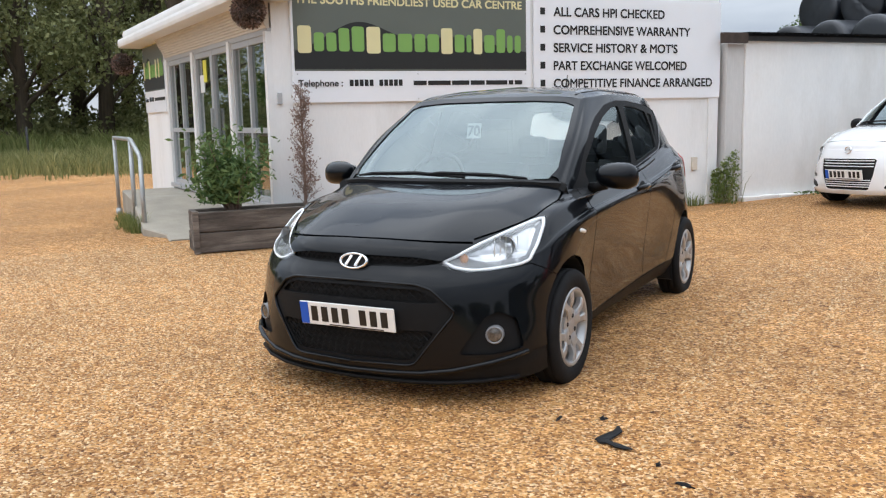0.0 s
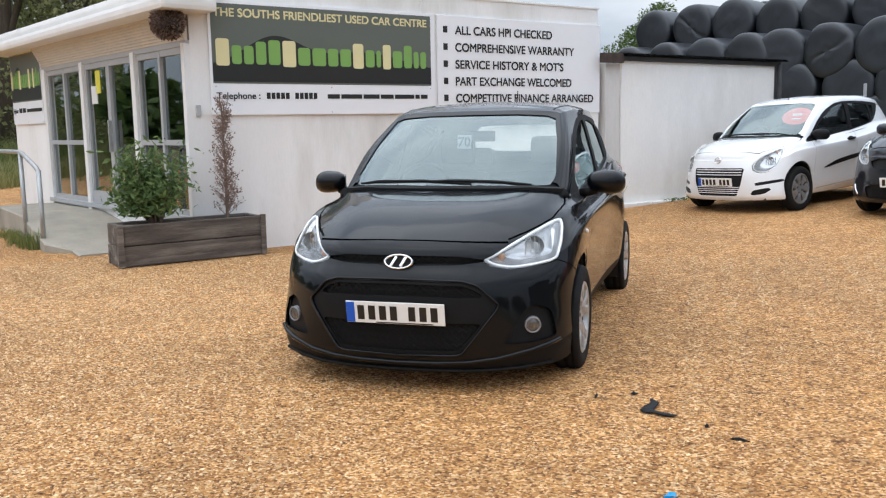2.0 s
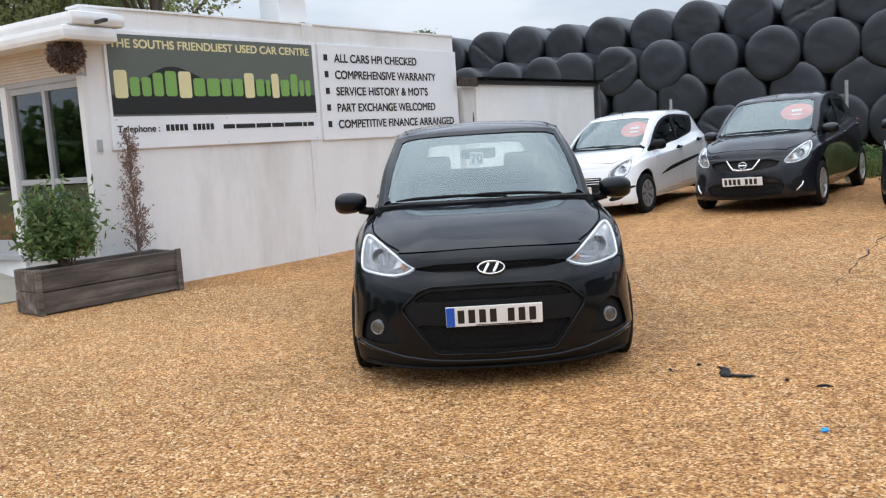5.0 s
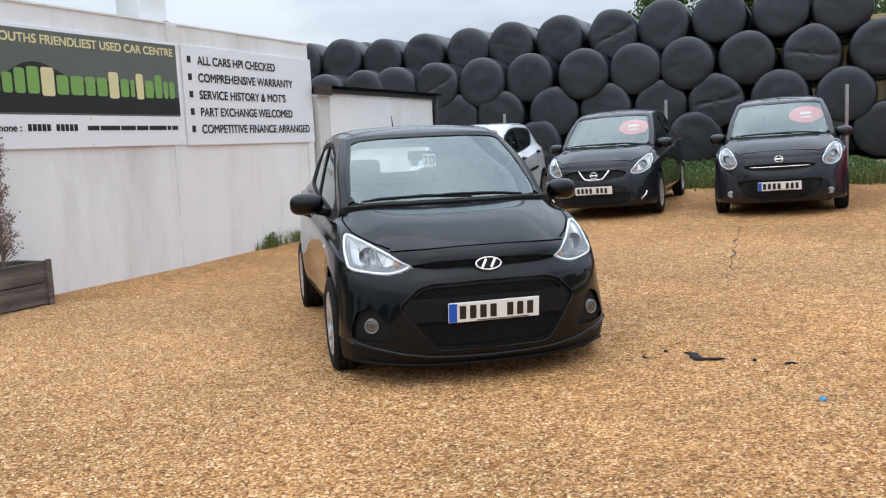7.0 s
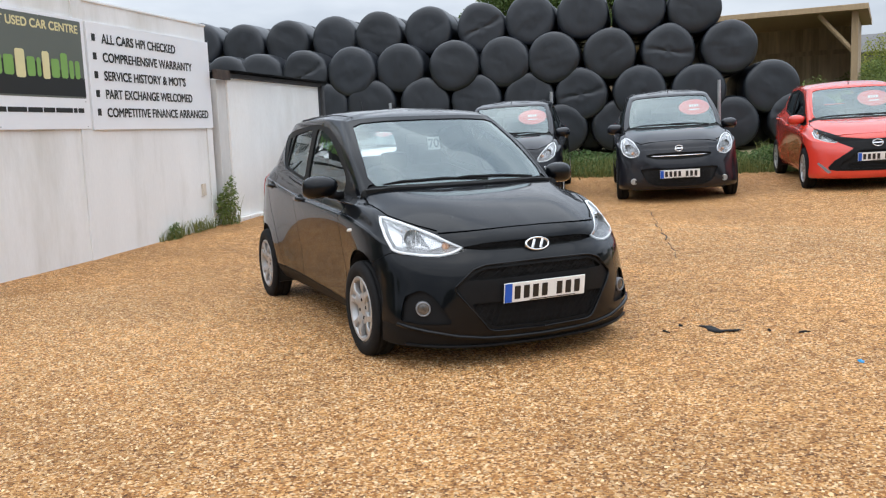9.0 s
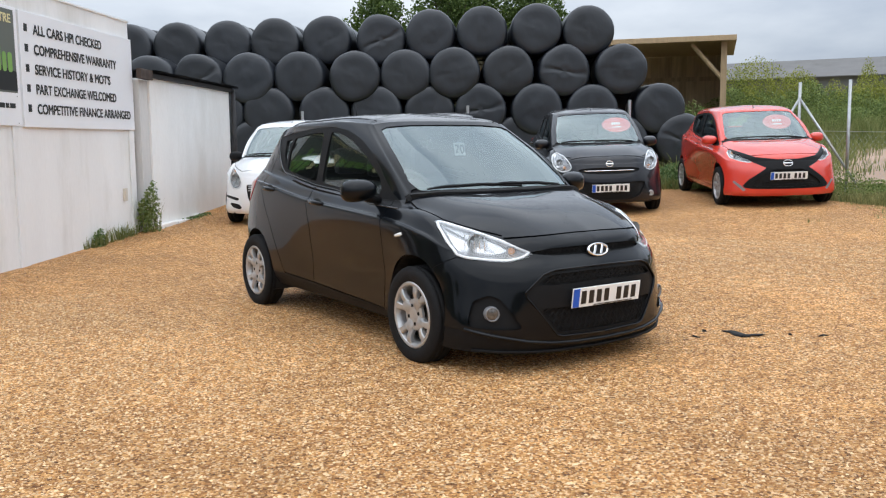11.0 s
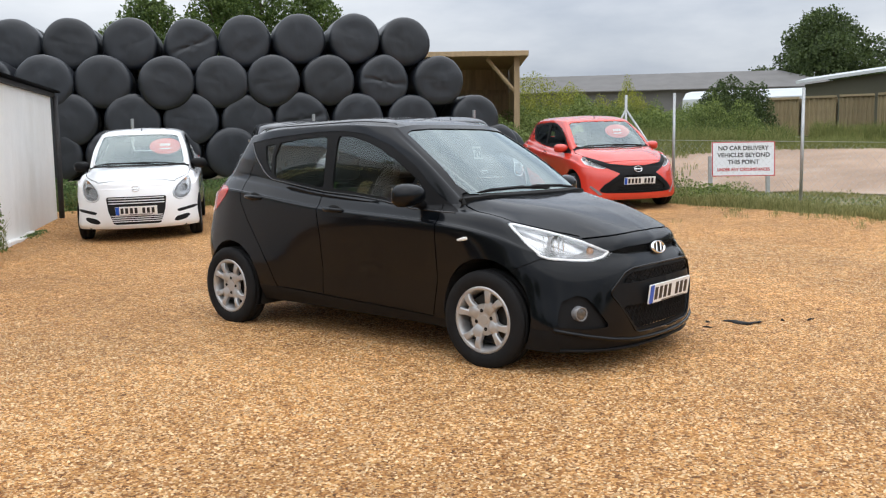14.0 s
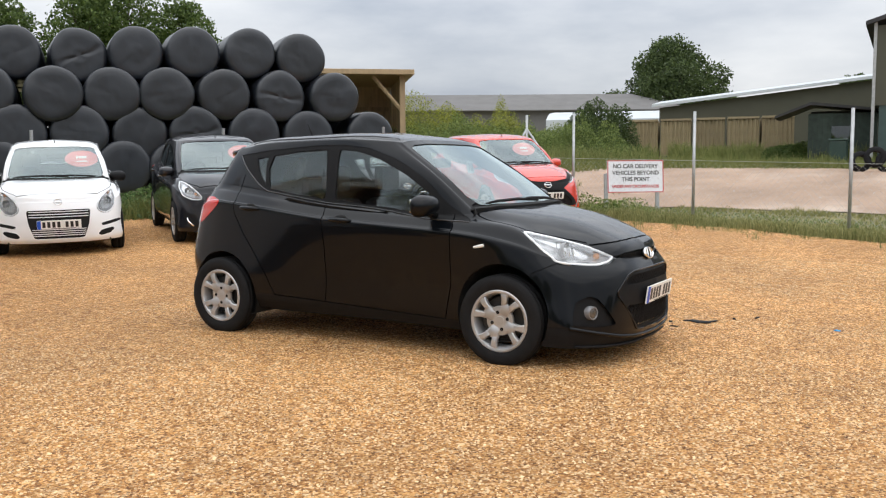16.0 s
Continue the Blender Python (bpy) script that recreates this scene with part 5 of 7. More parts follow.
me.loops.foreach_set("vertex_index", ff.ravel())
me.polygons.add(len(ff))
me.polygons.foreach_set("loop_start", np.arange(len(ff)) * 3)
me.polygons.foreach_set("loop_total", np.full(len(ff), 3))
me.update(calc_edges=True)
STONE = leaf_mat("gravel_stone", (0.24, 0.108, 0.032), (0.86, 0.62, 0.35), 0.0)
STONE.node_tree.nodes["Principled BSDF"].inputs["Roughness"].default_value = 0.7
tagged(link("loose_gravel", me, STONE), "loose golden gravel stones lying on the yard", "gravel", "", "stuff")

from mathutils.bvhtree import BVHTree

HULL = {}
LIGHTGUIDE = mat('white_light_guide', (.85, .87, .88), .3)
BRAKE = mat('brake_steel', (0.05, 0.048, 0.045), 0.6, 0.5)


# ---- cars: a half hull is lofted through feature lines, cut along the shut lines and mirrored ----
def catmull(p, t):
    """A smooth curve through the rows of p at t in 0..len-1."""
    n = len(p)
    i = np.clip(np.floor(t).astype(int), 0, n - 2)
    f = (t - i)[:, None]
    a, b = p[i], p[i + 1]
    m0 = np.where((i > 0)[:, None], (b - p[np.maximum(i - 1, 0)]) / 2, b - a)
    m1 = np.where((i < n - 2)[:, None], (p[np.minimum(i + 2, n - 1)] - a) / 2, b - a)
    return a * (2 * f ** 3 - 3 * f ** 2 + 1) + m0 * (f ** 3 - 2 * f ** 2 + f) + b * (3 * f ** 2 - 2 * f ** 3) + m1 * (f ** 3 - f ** 2)


def loft(rings, sub_along=9, sub_up=5):
    """rings: from the sill up, each a list of X, Y and Z along the car's outline from the nose to the tail."""
    r = np.array([np.array(q).T for q in rings], float)
    nr, nc = r.shape[:2]
    tc = np.linspace(0, nc - 1, (nc - 1) * sub_along + 1)
    tr = np.linspace(0, nr - 1, (nr - 1) * sub_up + 1)
    along = np.array([catmull(q, tc) for q in r])
    grid = np.array([catmull(along[:, k], tr) for k in range(len(tc))])
    grid[..., 0] = np.maximum(grid[..., 0], 0)
    bm = bmesh.new()
    vs = [[bm.verts.new(p) for p in row] for row in grid]
    for i in range(len(tc) - 1):
        for j in range(len(tr) - 1):
            q = [vs[i][j], vs[i + 1][j], vs[i + 1][j + 1], vs[i][j + 1]]
            bm.faces.new(q)
    bmesh.ops.remove_doubles(bm, verts=bm.verts, dist=0.0008)
    bm.normal_update()
    return bm


PLANE = {"side": (1, 2, 0), "front": (0, 2, 1), "top": (0, 1, 2)}


def cut(bm, poly, view, keep, closed=True):
    """Cut the hull along a drawn line, in one of the three views, where keep(centre, normal) holds."""
    a, b, c = PLANE[view]
    n = len(poly)
    for k in range(n if closed else n - 1):
        p, q = poly[k], poly[(k + 1) % n]
        lo = (min(p[0], q[0]) - 0.004, min(p[1], q[1]) - 0.004)
        hi = (max(p[0], q[0]) + 0.004, max(p[1], q[1]) + 0.004)
        fs = []
        for f in bm.faces:
            ca = [v.co[a] for v in f.verts]
            cb = [v.co[b] for v in f.verts]
            if max(ca) < lo[0] or min(ca) > hi[0] or max(cb) < lo[1] or min(cb) > hi[1]:
                continue
            if keep(f.calc_center_median(), f.normal):
                fs.append(f)
        if not fs:
            continue
        co, no = [0, 0, 0], [0, 0, 0]
        co[a], co[b] = p
        L = math.hypot(q[0] - p[0], q[1] - p[1])
        if L < 1e-5:
            continue
        no[a], no[b] = -(q[1] - p[1]) / L, (q[0] - p[0]) / L
        es, vs = {e for f in fs for e in f.edges}, {v for f in fs for v in f.verts}
        bmesh.ops.bisect_plane(bm, geom=list(vs) + list(es) + fs, dist=0.0003, plane_co=co, plane_no=no)
    bm.normal_update()


def inside(p, poly):
    r = False
    for (x0, y0), (x1, y1) in zip(poly, poly[1:] + poly[:1]):
        if (y0 > p[1]) != (y1 > p[1]) and p[0] < (x1 - x0) * (p[1] - y0) / (y1 - y0) + x0:
            r = not r
    return r


def stripe(line, w):
    """The two edges of a band of width w along a line, as one closed outline."""
    l, r = [], []
    for k, p in enumerate(line):
        a, b = Vector(line[max(k - 1, 0)]), Vector(line[min(k + 1, len(line) - 1)])
        d = (b - a).normalized()
        l.append((p[0] - d.y * w / 2, p[1] + d.x * w / 2))
        r.append((p[0] + d.y * w / 2, p[1] - d.x * w / 2))
    return l + r[::-1]


def rounded(poly, n=4, k=0.3):
    """The outline with its corners cut round."""
    out = []
    for i, p in enumerate(poly):
        a, b = Vector(poly[i - 1]), Vector(poly[(i + 1) % len(poly)])
        if p[0] == 0:
            out.append(tuple(p))
            continue
        p = Vector(p)
        u, v = p + (a - p) * k, p + (b - p) * k
        for j in range(n + 1):
            t = j / n
            out.append(tuple((1 - t) ** 2 * u + 2 * t * (1 - t) * p + t * t * v))
    return out


def pieces(bm, tag, names):
    """Take the faces of one region out of the hull as arrays."""
    fs = [f for f in bm.faces if f[tag] == names]
    idx, verts, nrm, faces = {}, [], [], []
    for f in fs:
        row = []
        for v in f.verts:
            if v.index not in idx:
                idx[v.index] = len(verts)
                verts.append(v.co.copy())
                nrm.append(v.normal.copy())
            row.append(idx[v.index])
        faces.append(row)
    return verts, nrm, faces


def panel(name, data, material, parent, side=0, inset=0.0, edge=0.012, label="", smooth=True):
    """A body panel with a turned-in edge. side 0: both halves in one; 1 or -1: that half."""
    verts, nrm, faces = data
    if not faces:
        return None
    bm = bmesh.new()
    vs = [bm.verts.new(v - n * inset) for v, n in zip(verts, nrm)]
    for f in faces:
        try:
            bm.faces.new([vs[i] for i in f])
        except ValueError:
            pass
    if edge:
        rim = [e for e in bm.edges if e.is_boundary and not (abs(e.verts[0].co.x) < 1e-4 and abs(e.verts[1].co.x) < 1e-4)]
        index = {v: i for i, v in enumerate(vs)}
        r = bmesh.ops.extrude_edge_only(bm, edges=rim)
        moved = [g for g in r["geom"] if isinstance(g, bmesh.types.BMVert)]
        src = {}
        for v in moved:
            for e in v.link_edges:
                o = e.other_vert(v)
                if o in index and (o.co - v.co).length < 1e-6:
                    src[v] = nrm[index[o]]
        for v in moved:
            v.co = v.co - src.get(v, Vector((0, 0, 0))) * edge
    if side <= 0:
        half = bm.verts[:] + bm.edges[:] + bm.faces[:]
        if side == 0:
            d = bmesh.ops.duplicate(bm, geom=half)["geom"]
            mv, mf = [g for g in d if isinstance(g, bmesh.types.BMVert)], [g for g in d if isinstance(g, bmesh.types.BMFace)]
        else:
            mv, mf = bm.verts[:], bm.faces[:]
        for v in mv:
            v.co.x = -v.co.x
        bmesh.ops.reverse_faces(bm, faces=mf)
        if side == 0:
            bmesh.ops.remove_doubles(bm, verts=[v for v in bm.verts if abs(v.co.x) < 1e-3], dist=0.0008)
    me = bpy.data.meshes.new(name)
    bm.to_mesh(me)
    bm.free()
    ob = link(name, me, material, parent, smooth)
    if smooth:
        me.set_sharp_from_angle(angle=radians(38))
    return tagged(ob, label)


def plate(parent, m, blue, chars):
    """A number plate with plain bars for its characters."""
    ob = new("number_plate")
    ob.parent = parent
    ob.matrix_local = m
    tagged(ob, "white reflective number plate")
    boxpart("plate_base", (-0.26, 0.26, -0.006, 0.004, -0.056, 0.056), PLATEW, ob, "", 0.003)
    if blue:
        boxpart("blue_band", (-0.258, -0.213, -0.008, -0.0061, -0.053, 0.053), PLATEB, ob)
    for x in chars:
        boxpart("bar", (x + .003, x + 0.039, -0.0078, -0.0061, -0.037, 0.037), PLATEK, ob)
    boxpart("edge_strip", (-0.1, 0.2, -0.0074, -0.0061, -0.0525, -0.0475), PLATEK, ob)


def wheel(kind, r_tyre, r_rim, width):
    """A wheel whose outer face looks towards +x, round the origin."""
    ob = new("wheel")
    w = width / 2
    bm = bmesh.new()
    seg = 56
    s = (r_tyre - r_rim)
    lathe(bm, [(w * 0.72, r_rim - 0.012), (w * 0.9, r_rim + 0.004), (w * 0.98, r_rim + s * 0.3), (w * 1.0, r_rim + s * 0.55), (w * 0.9, r_rim + s * 0.86), (w * 0.78, r_tyre - 0.006), (w * 0.6, r_tyre), (w * 0.58, r_tyre - 0.007), (w * 0.52, r_tyre - 0.007), (w * 0.5, r_tyre),
               (w * 0.1, r_tyre), (w * 0.08, r_tyre - 0.007), (-w * 0.08, r_tyre - 0.007), (-w * 0.1, r_tyre), (-w * 0.6, r_tyre), (-w * 0.85, r_tyre - 0.02), (-w, r_rim + s * 0.5), (-w * 0.9, r_rim)], seg)
    bmesh.ops.recalc_face_normals(bm, faces=bm.faces)
    part("tyre", bm, TYRE, ob, "black rubber tyre", True)
    bm = bmesh.new()
    lathe(bm, [(w * 0.86, r_rim + 0.002), (w * 0.93, r_rim - 0.006), (w * 0.9, r_rim - 0.018), (w * 0.78, r_rim - 0.026), (w * 0.2, r_rim - 0.035), (-w * 0.8, r_rim - 0.03)], seg)
    rr = r_rim - 0.016
    if kind == "fork":
        for k in range(4):
            t = 2 * math.pi * k / 4 + 0.4
            spoke(bm, t, 0.04, t, 0.122, w * 0.68, w * 0.77, 0.072, 0.09)
            for q in (-1, 1):
                spoke(bm, t + q * 0.21, 0.085, t + q * 0.33, rr + 0.004, w * 0.71, w * 0.85, 0.046, 0.059)
    elif kind == "multi":
        for k in range(9):
            t = 2 * math.pi * k / 9
            spoke(bm, t, 0.05, t + 0.06, rr, w * 0.6, w * 0.76, 0.05, 0.075)
    elif kind == "cover":
        for k in range(7):
            t = 2 * math.pi * k / 7
            spoke(bm, t, 0.05, t, rr, w * 0.66, w * 0.8, 0.06, 0.14)
    else:
        for k in range(5):
            t = 2 * math.pi * k / 5
            for q in (-1, 1):
                spoke(bm, t + q * 0.1, 0.05, t + q * 0.26, rr, w * 0.6, w * 0.76, 0.05, 0.05)
    lathe(bm, [(w * 0.5, 0.095), (w * 0.68, 0.092), (w * 0.72, 0.07), (w * 0.7, 0.03), (w * 0.72, 0.028), (w * 0.73, 0.001)], 28)
    bmesh.ops.recalc_face_normals(bm, faces=bm.faces)
    part("rim", bm, COVERGREY if kind == "cover" else ALLOY, ob, "grey wheel cover" if kind == "cover" else "silver alloy rim", True).data.set_sharp_from_angle(angle=radians(35))
    for k in range(4):
        t = 2 * math.pi * (k + 0.5) / 4 + 0.4
        bm = bmesh.new()
        lathe(bm, [(w * 0.69, 0.013), (w * 0.74, 0.011), (w * 0.73, 0.001)], 8, "x", Matrix.Translation((0, 0.055 * math.cos(t), 0.055 * math.sin(t))))
        part("wheel_nut", bm, PLASTIC, ob)
    bm = bmesh.new()
    lathe(bm, [(w * 0.05, 0.001), (w * 0.05, r_rim - 0.05), (-w * 0.1, r_rim - 0.05)], 28)
    part("brake_disc", bm, BRAKE, ob)
    return ob


def spoke(bm, t0, r0, t1, r1, x0, x1, w0, w1):
    """A tapered spoke from the hub to the rim, with rounded shoulders."""
    n = 5
    rows = []
    for k in range(n + 1):
        f = k / n
        t = t0 + (t1 - t0) * f ** 1.2
        r = r0 + (r1 - r0) * f
        c = Vector((x0 + (x1 - x0) * f + 0.012 * math.sin(math.pi * f), r * math.cos(t), r * math.sin(t)))
        s = Vector((0, -math.sin(t), math.cos(t)))
        w = w0 + (w1 - w0) * f ** 2 - 0.012 * math.sin(math.pi * f)
        rows.append([bm.verts.new(c + s * (w / 2 * a) + Vector((b, 0, 0))) for a, b in ((-1, -0.03), (-1, -0.006), (-0.7, 0), (0.7, 0), (1, -0.006), (1, -0.03))])
    for a, b in zip(rows, rows[1:]):
        for k in range(5):
            bm.faces.new((a[k], a[k + 1], b[k + 1], b[k]))


def seat_part(parent, x, y, z, w=0.5, front=True):
    ob = new("seat")
    ob.parent = parent
    ob.matrix_local = pose(x, y, z)
    tagged(ob, "charcoal cloth car seat")
    boxpart("cushion", (-w / 2, w / 2, -0.25, 0.25, 0.0, 0.16), SEAT, ob, "", 0.05)
    boxpart("seat_back", (-w / 2, w / 2, 0.2, 0.34, 0.1, 0.62 if front else 0.56), SEAT, ob, "", 0.06, Matrix.Translation((0, 0.2, 0)) @ Matrix.Rotation(radians(-14), 4, "X") @ Matrix.Translation((0, -0.2, 0)))
    hb = 0.13 if w < 0.7 else 0.12
    for hx in ((0,) if w < 0.7 else (-0.38, 0.38)):
        boxpart("headrest", (hx - hb, hx + hb, 0.36, 0.46, 0.64 if front else 0.58, 0.84 if front else 0.74), SEAT, ob, "", 0.045)
    return ob


def build_car(name, label, m, spec):
    """One small hatchback from its feature lines and outlines."""
    car = thing(name, m, label, "car", spec.get("group", ""))
    paint, trim = spec["paint"], spec.get("trim", PLASTIC)
    bm = loft(spec["rings"], *spec.get("sub", (9, 5)))
    HULL[car.name] = BVHTree.FromBMesh(bm)
    tag = bm.faces.layers.int.new("region")
    ids = {"body": 0}
    hub_f, hub_r = (spec["hub_f"], spec["tyre"]), (spec["base"], spec["tyre"])
    regions = []
    for ay, az, arch in spec["arches"]:
        circ = [(ay + arch * math.cos(2 * math.pi * k / 32), az + arch * math.sin(2 * math.pi * k / 32)) for k in range(32)]
        regions.append(("arch", circ, "side", lambda c, n: c.x > 0.45))
    regions = spec["regions"] + regions
    for key, poly, view, keep in regions:
        cut(bm, poly, view, keep)
        i = ids.setdefault(key, len(ids))
        a, b, _ = PLANE[view]
        for f in bm.faces:
            c = f.calc_center_median()
            if keep(c, f.normal) and inside((c[a], c[b]), poly):
                f[tag] = i
    bm.verts.index_update()
    bm.normal_update()
    got = {k: pieces(bm, tag, i) for k, i in ids.items()}
    # dark inner shell behind the gaps
    shell = [f for k, i in ids.items() if k not in ("arch", "headlamp", "intake_upper", "intake_lower", "gap_slot", "fog_pod") and not k.startswith("glass") for f in bm.faces if f[tag] == i]
    idx, sv, sf = {}, [], []
    for f in shell:
        row = []
        for v in f.verts:
            if v.index not in idx:
                idx[v.index] = len(sv)
                sv.append(v.co - v.normal * 0.03)
            row.append(idx[v.index])
        sf.append(row)
    panel("inner_shell", (sv, [Vector((0, 0, 0))] * len(sv), sf), DARK, car, 0, 0, 0, "matt black inner shell")
    bm.free()
    looks = spec["looks"]
    for k, data in got.items():
        if k in ("arch", "gap"):
            continue
        pname, material, sides, inset, edge, lab = looks.get(k, (k, paint, 0, 0.0, 0.012, ""))
        for s in ((1, -1) if sides else (0,)):
            o = panel(pname, data, material, car, s, inset, edge, lab)
            if o is not None and (k.startswith("glass") or k == "headlamp"):
                o.visible_shadow = False
    # wheel housings and wheels
    for ay, az, arch in spec["arches"]:
        for s in (1, -1):
            b = bmesh.new()
            lathe(b, [(0.44 * s, 0.02), (0.44 * s, arch - 0.01), ((spec["track"] - 0.045) * s, arch - 0.004)], 30, "x", Matrix.Translation((0, ay, az)))
            for v in b.verts:
                v.co.z = max(v.co.z, 0.16)
            part("wheel_housing", b, DARK, car)
    base = wheel(spec["wheel"], spec["tyre"], spec["rim"], spec.get("tyre_w", 0.165))
    base.parent = car
    tagged(base, spec.get("wheel_label", "silver alloy wheel with black tyre"))
    for i, (h, s) in enumerate(((hub_f, 1), (hub_f, -1), (hub_r, 1), (hub_r, -1))):
        turn = pose(s * (spec["track"] - spec.get("tyre_w", 0.165) / 2 - 0.002), h[0], spec["tyre"] - 0.004, 0, 0, 0 if s > 0 else 180) @ pose(0, 0, 0, 37 * i + spec.get("spin", 0), 0, 0)
        if i == 0:
            base.matrix_local = turn
        else:
            copy_thing(base, turn)
    boxpart("underbody", (-0.62, 0.62, spec["nose"] + 0.18, spec["tail"] - 0.15, 0.17, 0.26), DARK, car, "", 0.03)
    # cabin
    boxpart("cabin_floor", (-0.6, 0.6, 0.2, spec["tail"] - 0.3, 0.27, 0.33), SEAT, car)
    dy = spec["dash_y"]
    boxpart("dashboard", (-0.62, 0.62, dy, dy + 0.42, 0.55, spec["belt"] - 0.03), DASH, car, "dark grey moulded dashboard", 0.06)
    seat_part(car, 0.34, dy + 0.95, 0.42)
    seat_part(car, -0.34, dy + 0.95, 0.42)
    seat_part(car, 0.0, dy + 1.75, 0.42, 1.08, False)
    b = bmesh.new()
    tm = Matrix.Translation((-0.34, dy + 0.5, spec["belt"] - 0.02)) @ Matrix.Rotation(radians(-28), 4, "X")
    ring = [tm @ Vector((0.18 * math.cos(2 * math.pi * k / 24), 0, 0.18 * math.sin(2 * math.pi * k / 24))) for k in range(25)]
    tube(b, ring, 0.014, 8, False)
    tube(b, [tm @ Vector((-0.17, 0, 0)), tm @ Vector((0.17, 0, 0))], 0.02, 6)
    part("steering_wheel", b, PLASTIC, car, "", True)
    boxpart("rear_view_mirror", (-0.12, 0.12, dy + 0.62, dy + 0.65, spec["roof"] - 0.2, spec["roof"] - 0.13), PLASTIC, car, "", 0.015)
    # door mirrors
    mx, my, mz = spec["mirror"]
    for s in (1, -1):
        mir = new("door_mirror")
        mir.parent = car
        mir.matrix_local = pose(s * mx, my, mz)
        b = bmesh.new()
        bmesh.ops.create_uvsphere(b, u_segments=24, v_segments=14, radius=1.0)
        for v in b.verts:
            x, y, z = v.co
            k = 1 if y < 0 else 0.55
            v.co = Vector((0.112 * math.copysign(abs(x) ** 0.8, x), 0.085 * y * k + 0.02 * x * s, 0.071 * math.copysign(abs(z) ** 0.8, z) * (1 + 0.12 * x * s) - 0.006 * x * s))
        part("housing", b, spec.get("mirror_mat", paint), mir, "", True)
        boxpart("mirror_glass", (-0.085, 0.085, 0.04, 0.05, -0.045, 0.045), CHROME, mir, "", 0.01)
        tubepart("arm", [(-s * 0.06, 0.0, -0.045), (-s * 0.11, 0.0, -0.06), (-s * 0.15, 0.01, -0.068)], [0.03, 0.026, 0.03], PLASTIC, mir)
    # wipers
    for wp in spec["wipers"]:
        b = bmesh.new()
        tube(b, [(x, y - 0.012, z + 0.006) for x, y, z in wp], [0.008] + [0.011] * (len(wp) - 2) + [0.006], 6)
        part("wiper", b, PLASTIC, car)
    # roof aerial
    tubepart("aerial", [(0.0, spec["aerial"][0], spec["aerial"][1]), (0.0, spec["aerial"][0] + 0.06, spec["aerial"][1] + spec["aerial"][2])], [0.008, 0.003], PLASTIC, car, "", 6)
    for y, z in spec.get("handles", ()):
        for s in (1, -1):
            hx = HULL[car.name].ray_cast(Vector((3, y, z)), Vector((-1, 0, 0)))[0].x - 0.004
            # black dome painted as the shade inside the handle's bowl
            b = bmesh.new()
            bmesh.ops.create_uvsphere(b, u_segments=18, v_segments=10, radius=1.0, matrix=Matrix.Translation((s * hx, y - 0.01, z - 0.006)) @ Matrix.Diagonal((0.008, 0.068, 0.042, 1)))
            part("handle_recess", b, DARK, car, "", True)
            b = bmesh.new()
            tube(b, [(s * hx, y - 0.095, z - 0.004), (s * (hx + 0.022), y - 0.06, z), (s * (hx + 0.026), y, z + 0.002), (s * (hx + 0.022), y + 0.06, z + 0.004), (s * hx, y + 0.095, z + 0.008)], [0.011, 0.016, 0.018, 0.016, 0.011], 8)
            part("door_handle", b, spec.get("handle_mat", paint), car, "", True)
    plate(car, pose(0, spec["plate"][0], spec["plate"][1], spec.get("plate_tilt", 6), 0, 0), spec.get("blue", True), [(-0.2 if spec.get("blue", True) else -0.235) + 0.058 * k for k in range(4)] + [(-0.2 if spec.get("blue", True) else -0.235) + 0.27 + 0.058 * k for k in range(3)])
    return car


def price_card(car, x, y, z, lean, r=0.195):
    """A red oval price card inside the windscreen, with plain bars for the writing."""
    ob = new("price_card")
    ob.parent = car
    ob.matrix_local = pose(x, y, z, lean, 0, 0)
    tagged(ob, "red oval price card behind the windscreen")
    b = bmesh.new()
    prism(b, [(r * math.cos(2 * math.pi * k / 36), 0.62 * r * math.sin(2 * math.pi * k / 36)) for k in range(36)], 0, 0.003)
    part("card", b, PRICER, ob)
    for k in range(4):
        boxpart("bar", (-0.07 + 0.036 * k, -0.045 + 0.036 * k, 0.004, 0.045, 0.0035, 0.005), PLATEW, ob)
    boxpart("bar", (-0.07, 0.07, -0.05, -0.035, 0.0035, 0.005), PLATEW, ob)


def oval_ring(bm, rx, rz, w, d, m, n=40, t=0.0):
    ring = []
    for k in range(n):
        a = 2 * math.pi * k / n
        ring.append([bm.verts.new(m @ Vector((q[0] * math.cos(a), q[1], q[2] * math.sin(a)))) for q in ((rx, 0, rz), (rx - w * 0.25, -d, rz - w * 0.25), (rx - w * 0.75, -d, rz - w * 0.75), (rx - w, 0, rz - w))])
    for k in range(n):
        a, b = ring[k], ring[(k + 1) % n]
        for j in range(3):
            bm.faces.new((a[j], a[j + 1], b[j + 1], b[j]))
    bmesh.ops.recalc_face_normals(bm, faces=bm.faces)


def zigzag(parent, x0, x1, z0, z1, surf, pitch, name="grille_mesh", material=None, d=0.0042, taper=0.0):
    """Diamond mesh over a curved opening; surf(x) is the depth."""
    w1 = x1
    b = bmesh.new()
    rows = max(1, round((z1 - z0) / (pitch * 0.5)))
    half = (z1 - z0) / rows / 2
    for r in range(rows):
        z = z0 + half * (2 * r + 1)
        x1 = w1 - taper * (z1 - z)
        x0 = -x1
        n = int((x1 - x0) / (pitch / 2))
        pts = []
        for k in range(n + 1):
            x = x0 + (x1 - x0) * k / n
            pts.append((x, surf(x), z + (half if (k + r) % 2 else -half)))
        tube(b, pts, d, 4, False)
    return part(name, b, material or PLASTIC, parent)


FOGLENS = mat('fog_lamp_glass', (0.11, 0.1, 0.09), 0.2, 0.35, var=0.6, scale=45, coat=0.7)
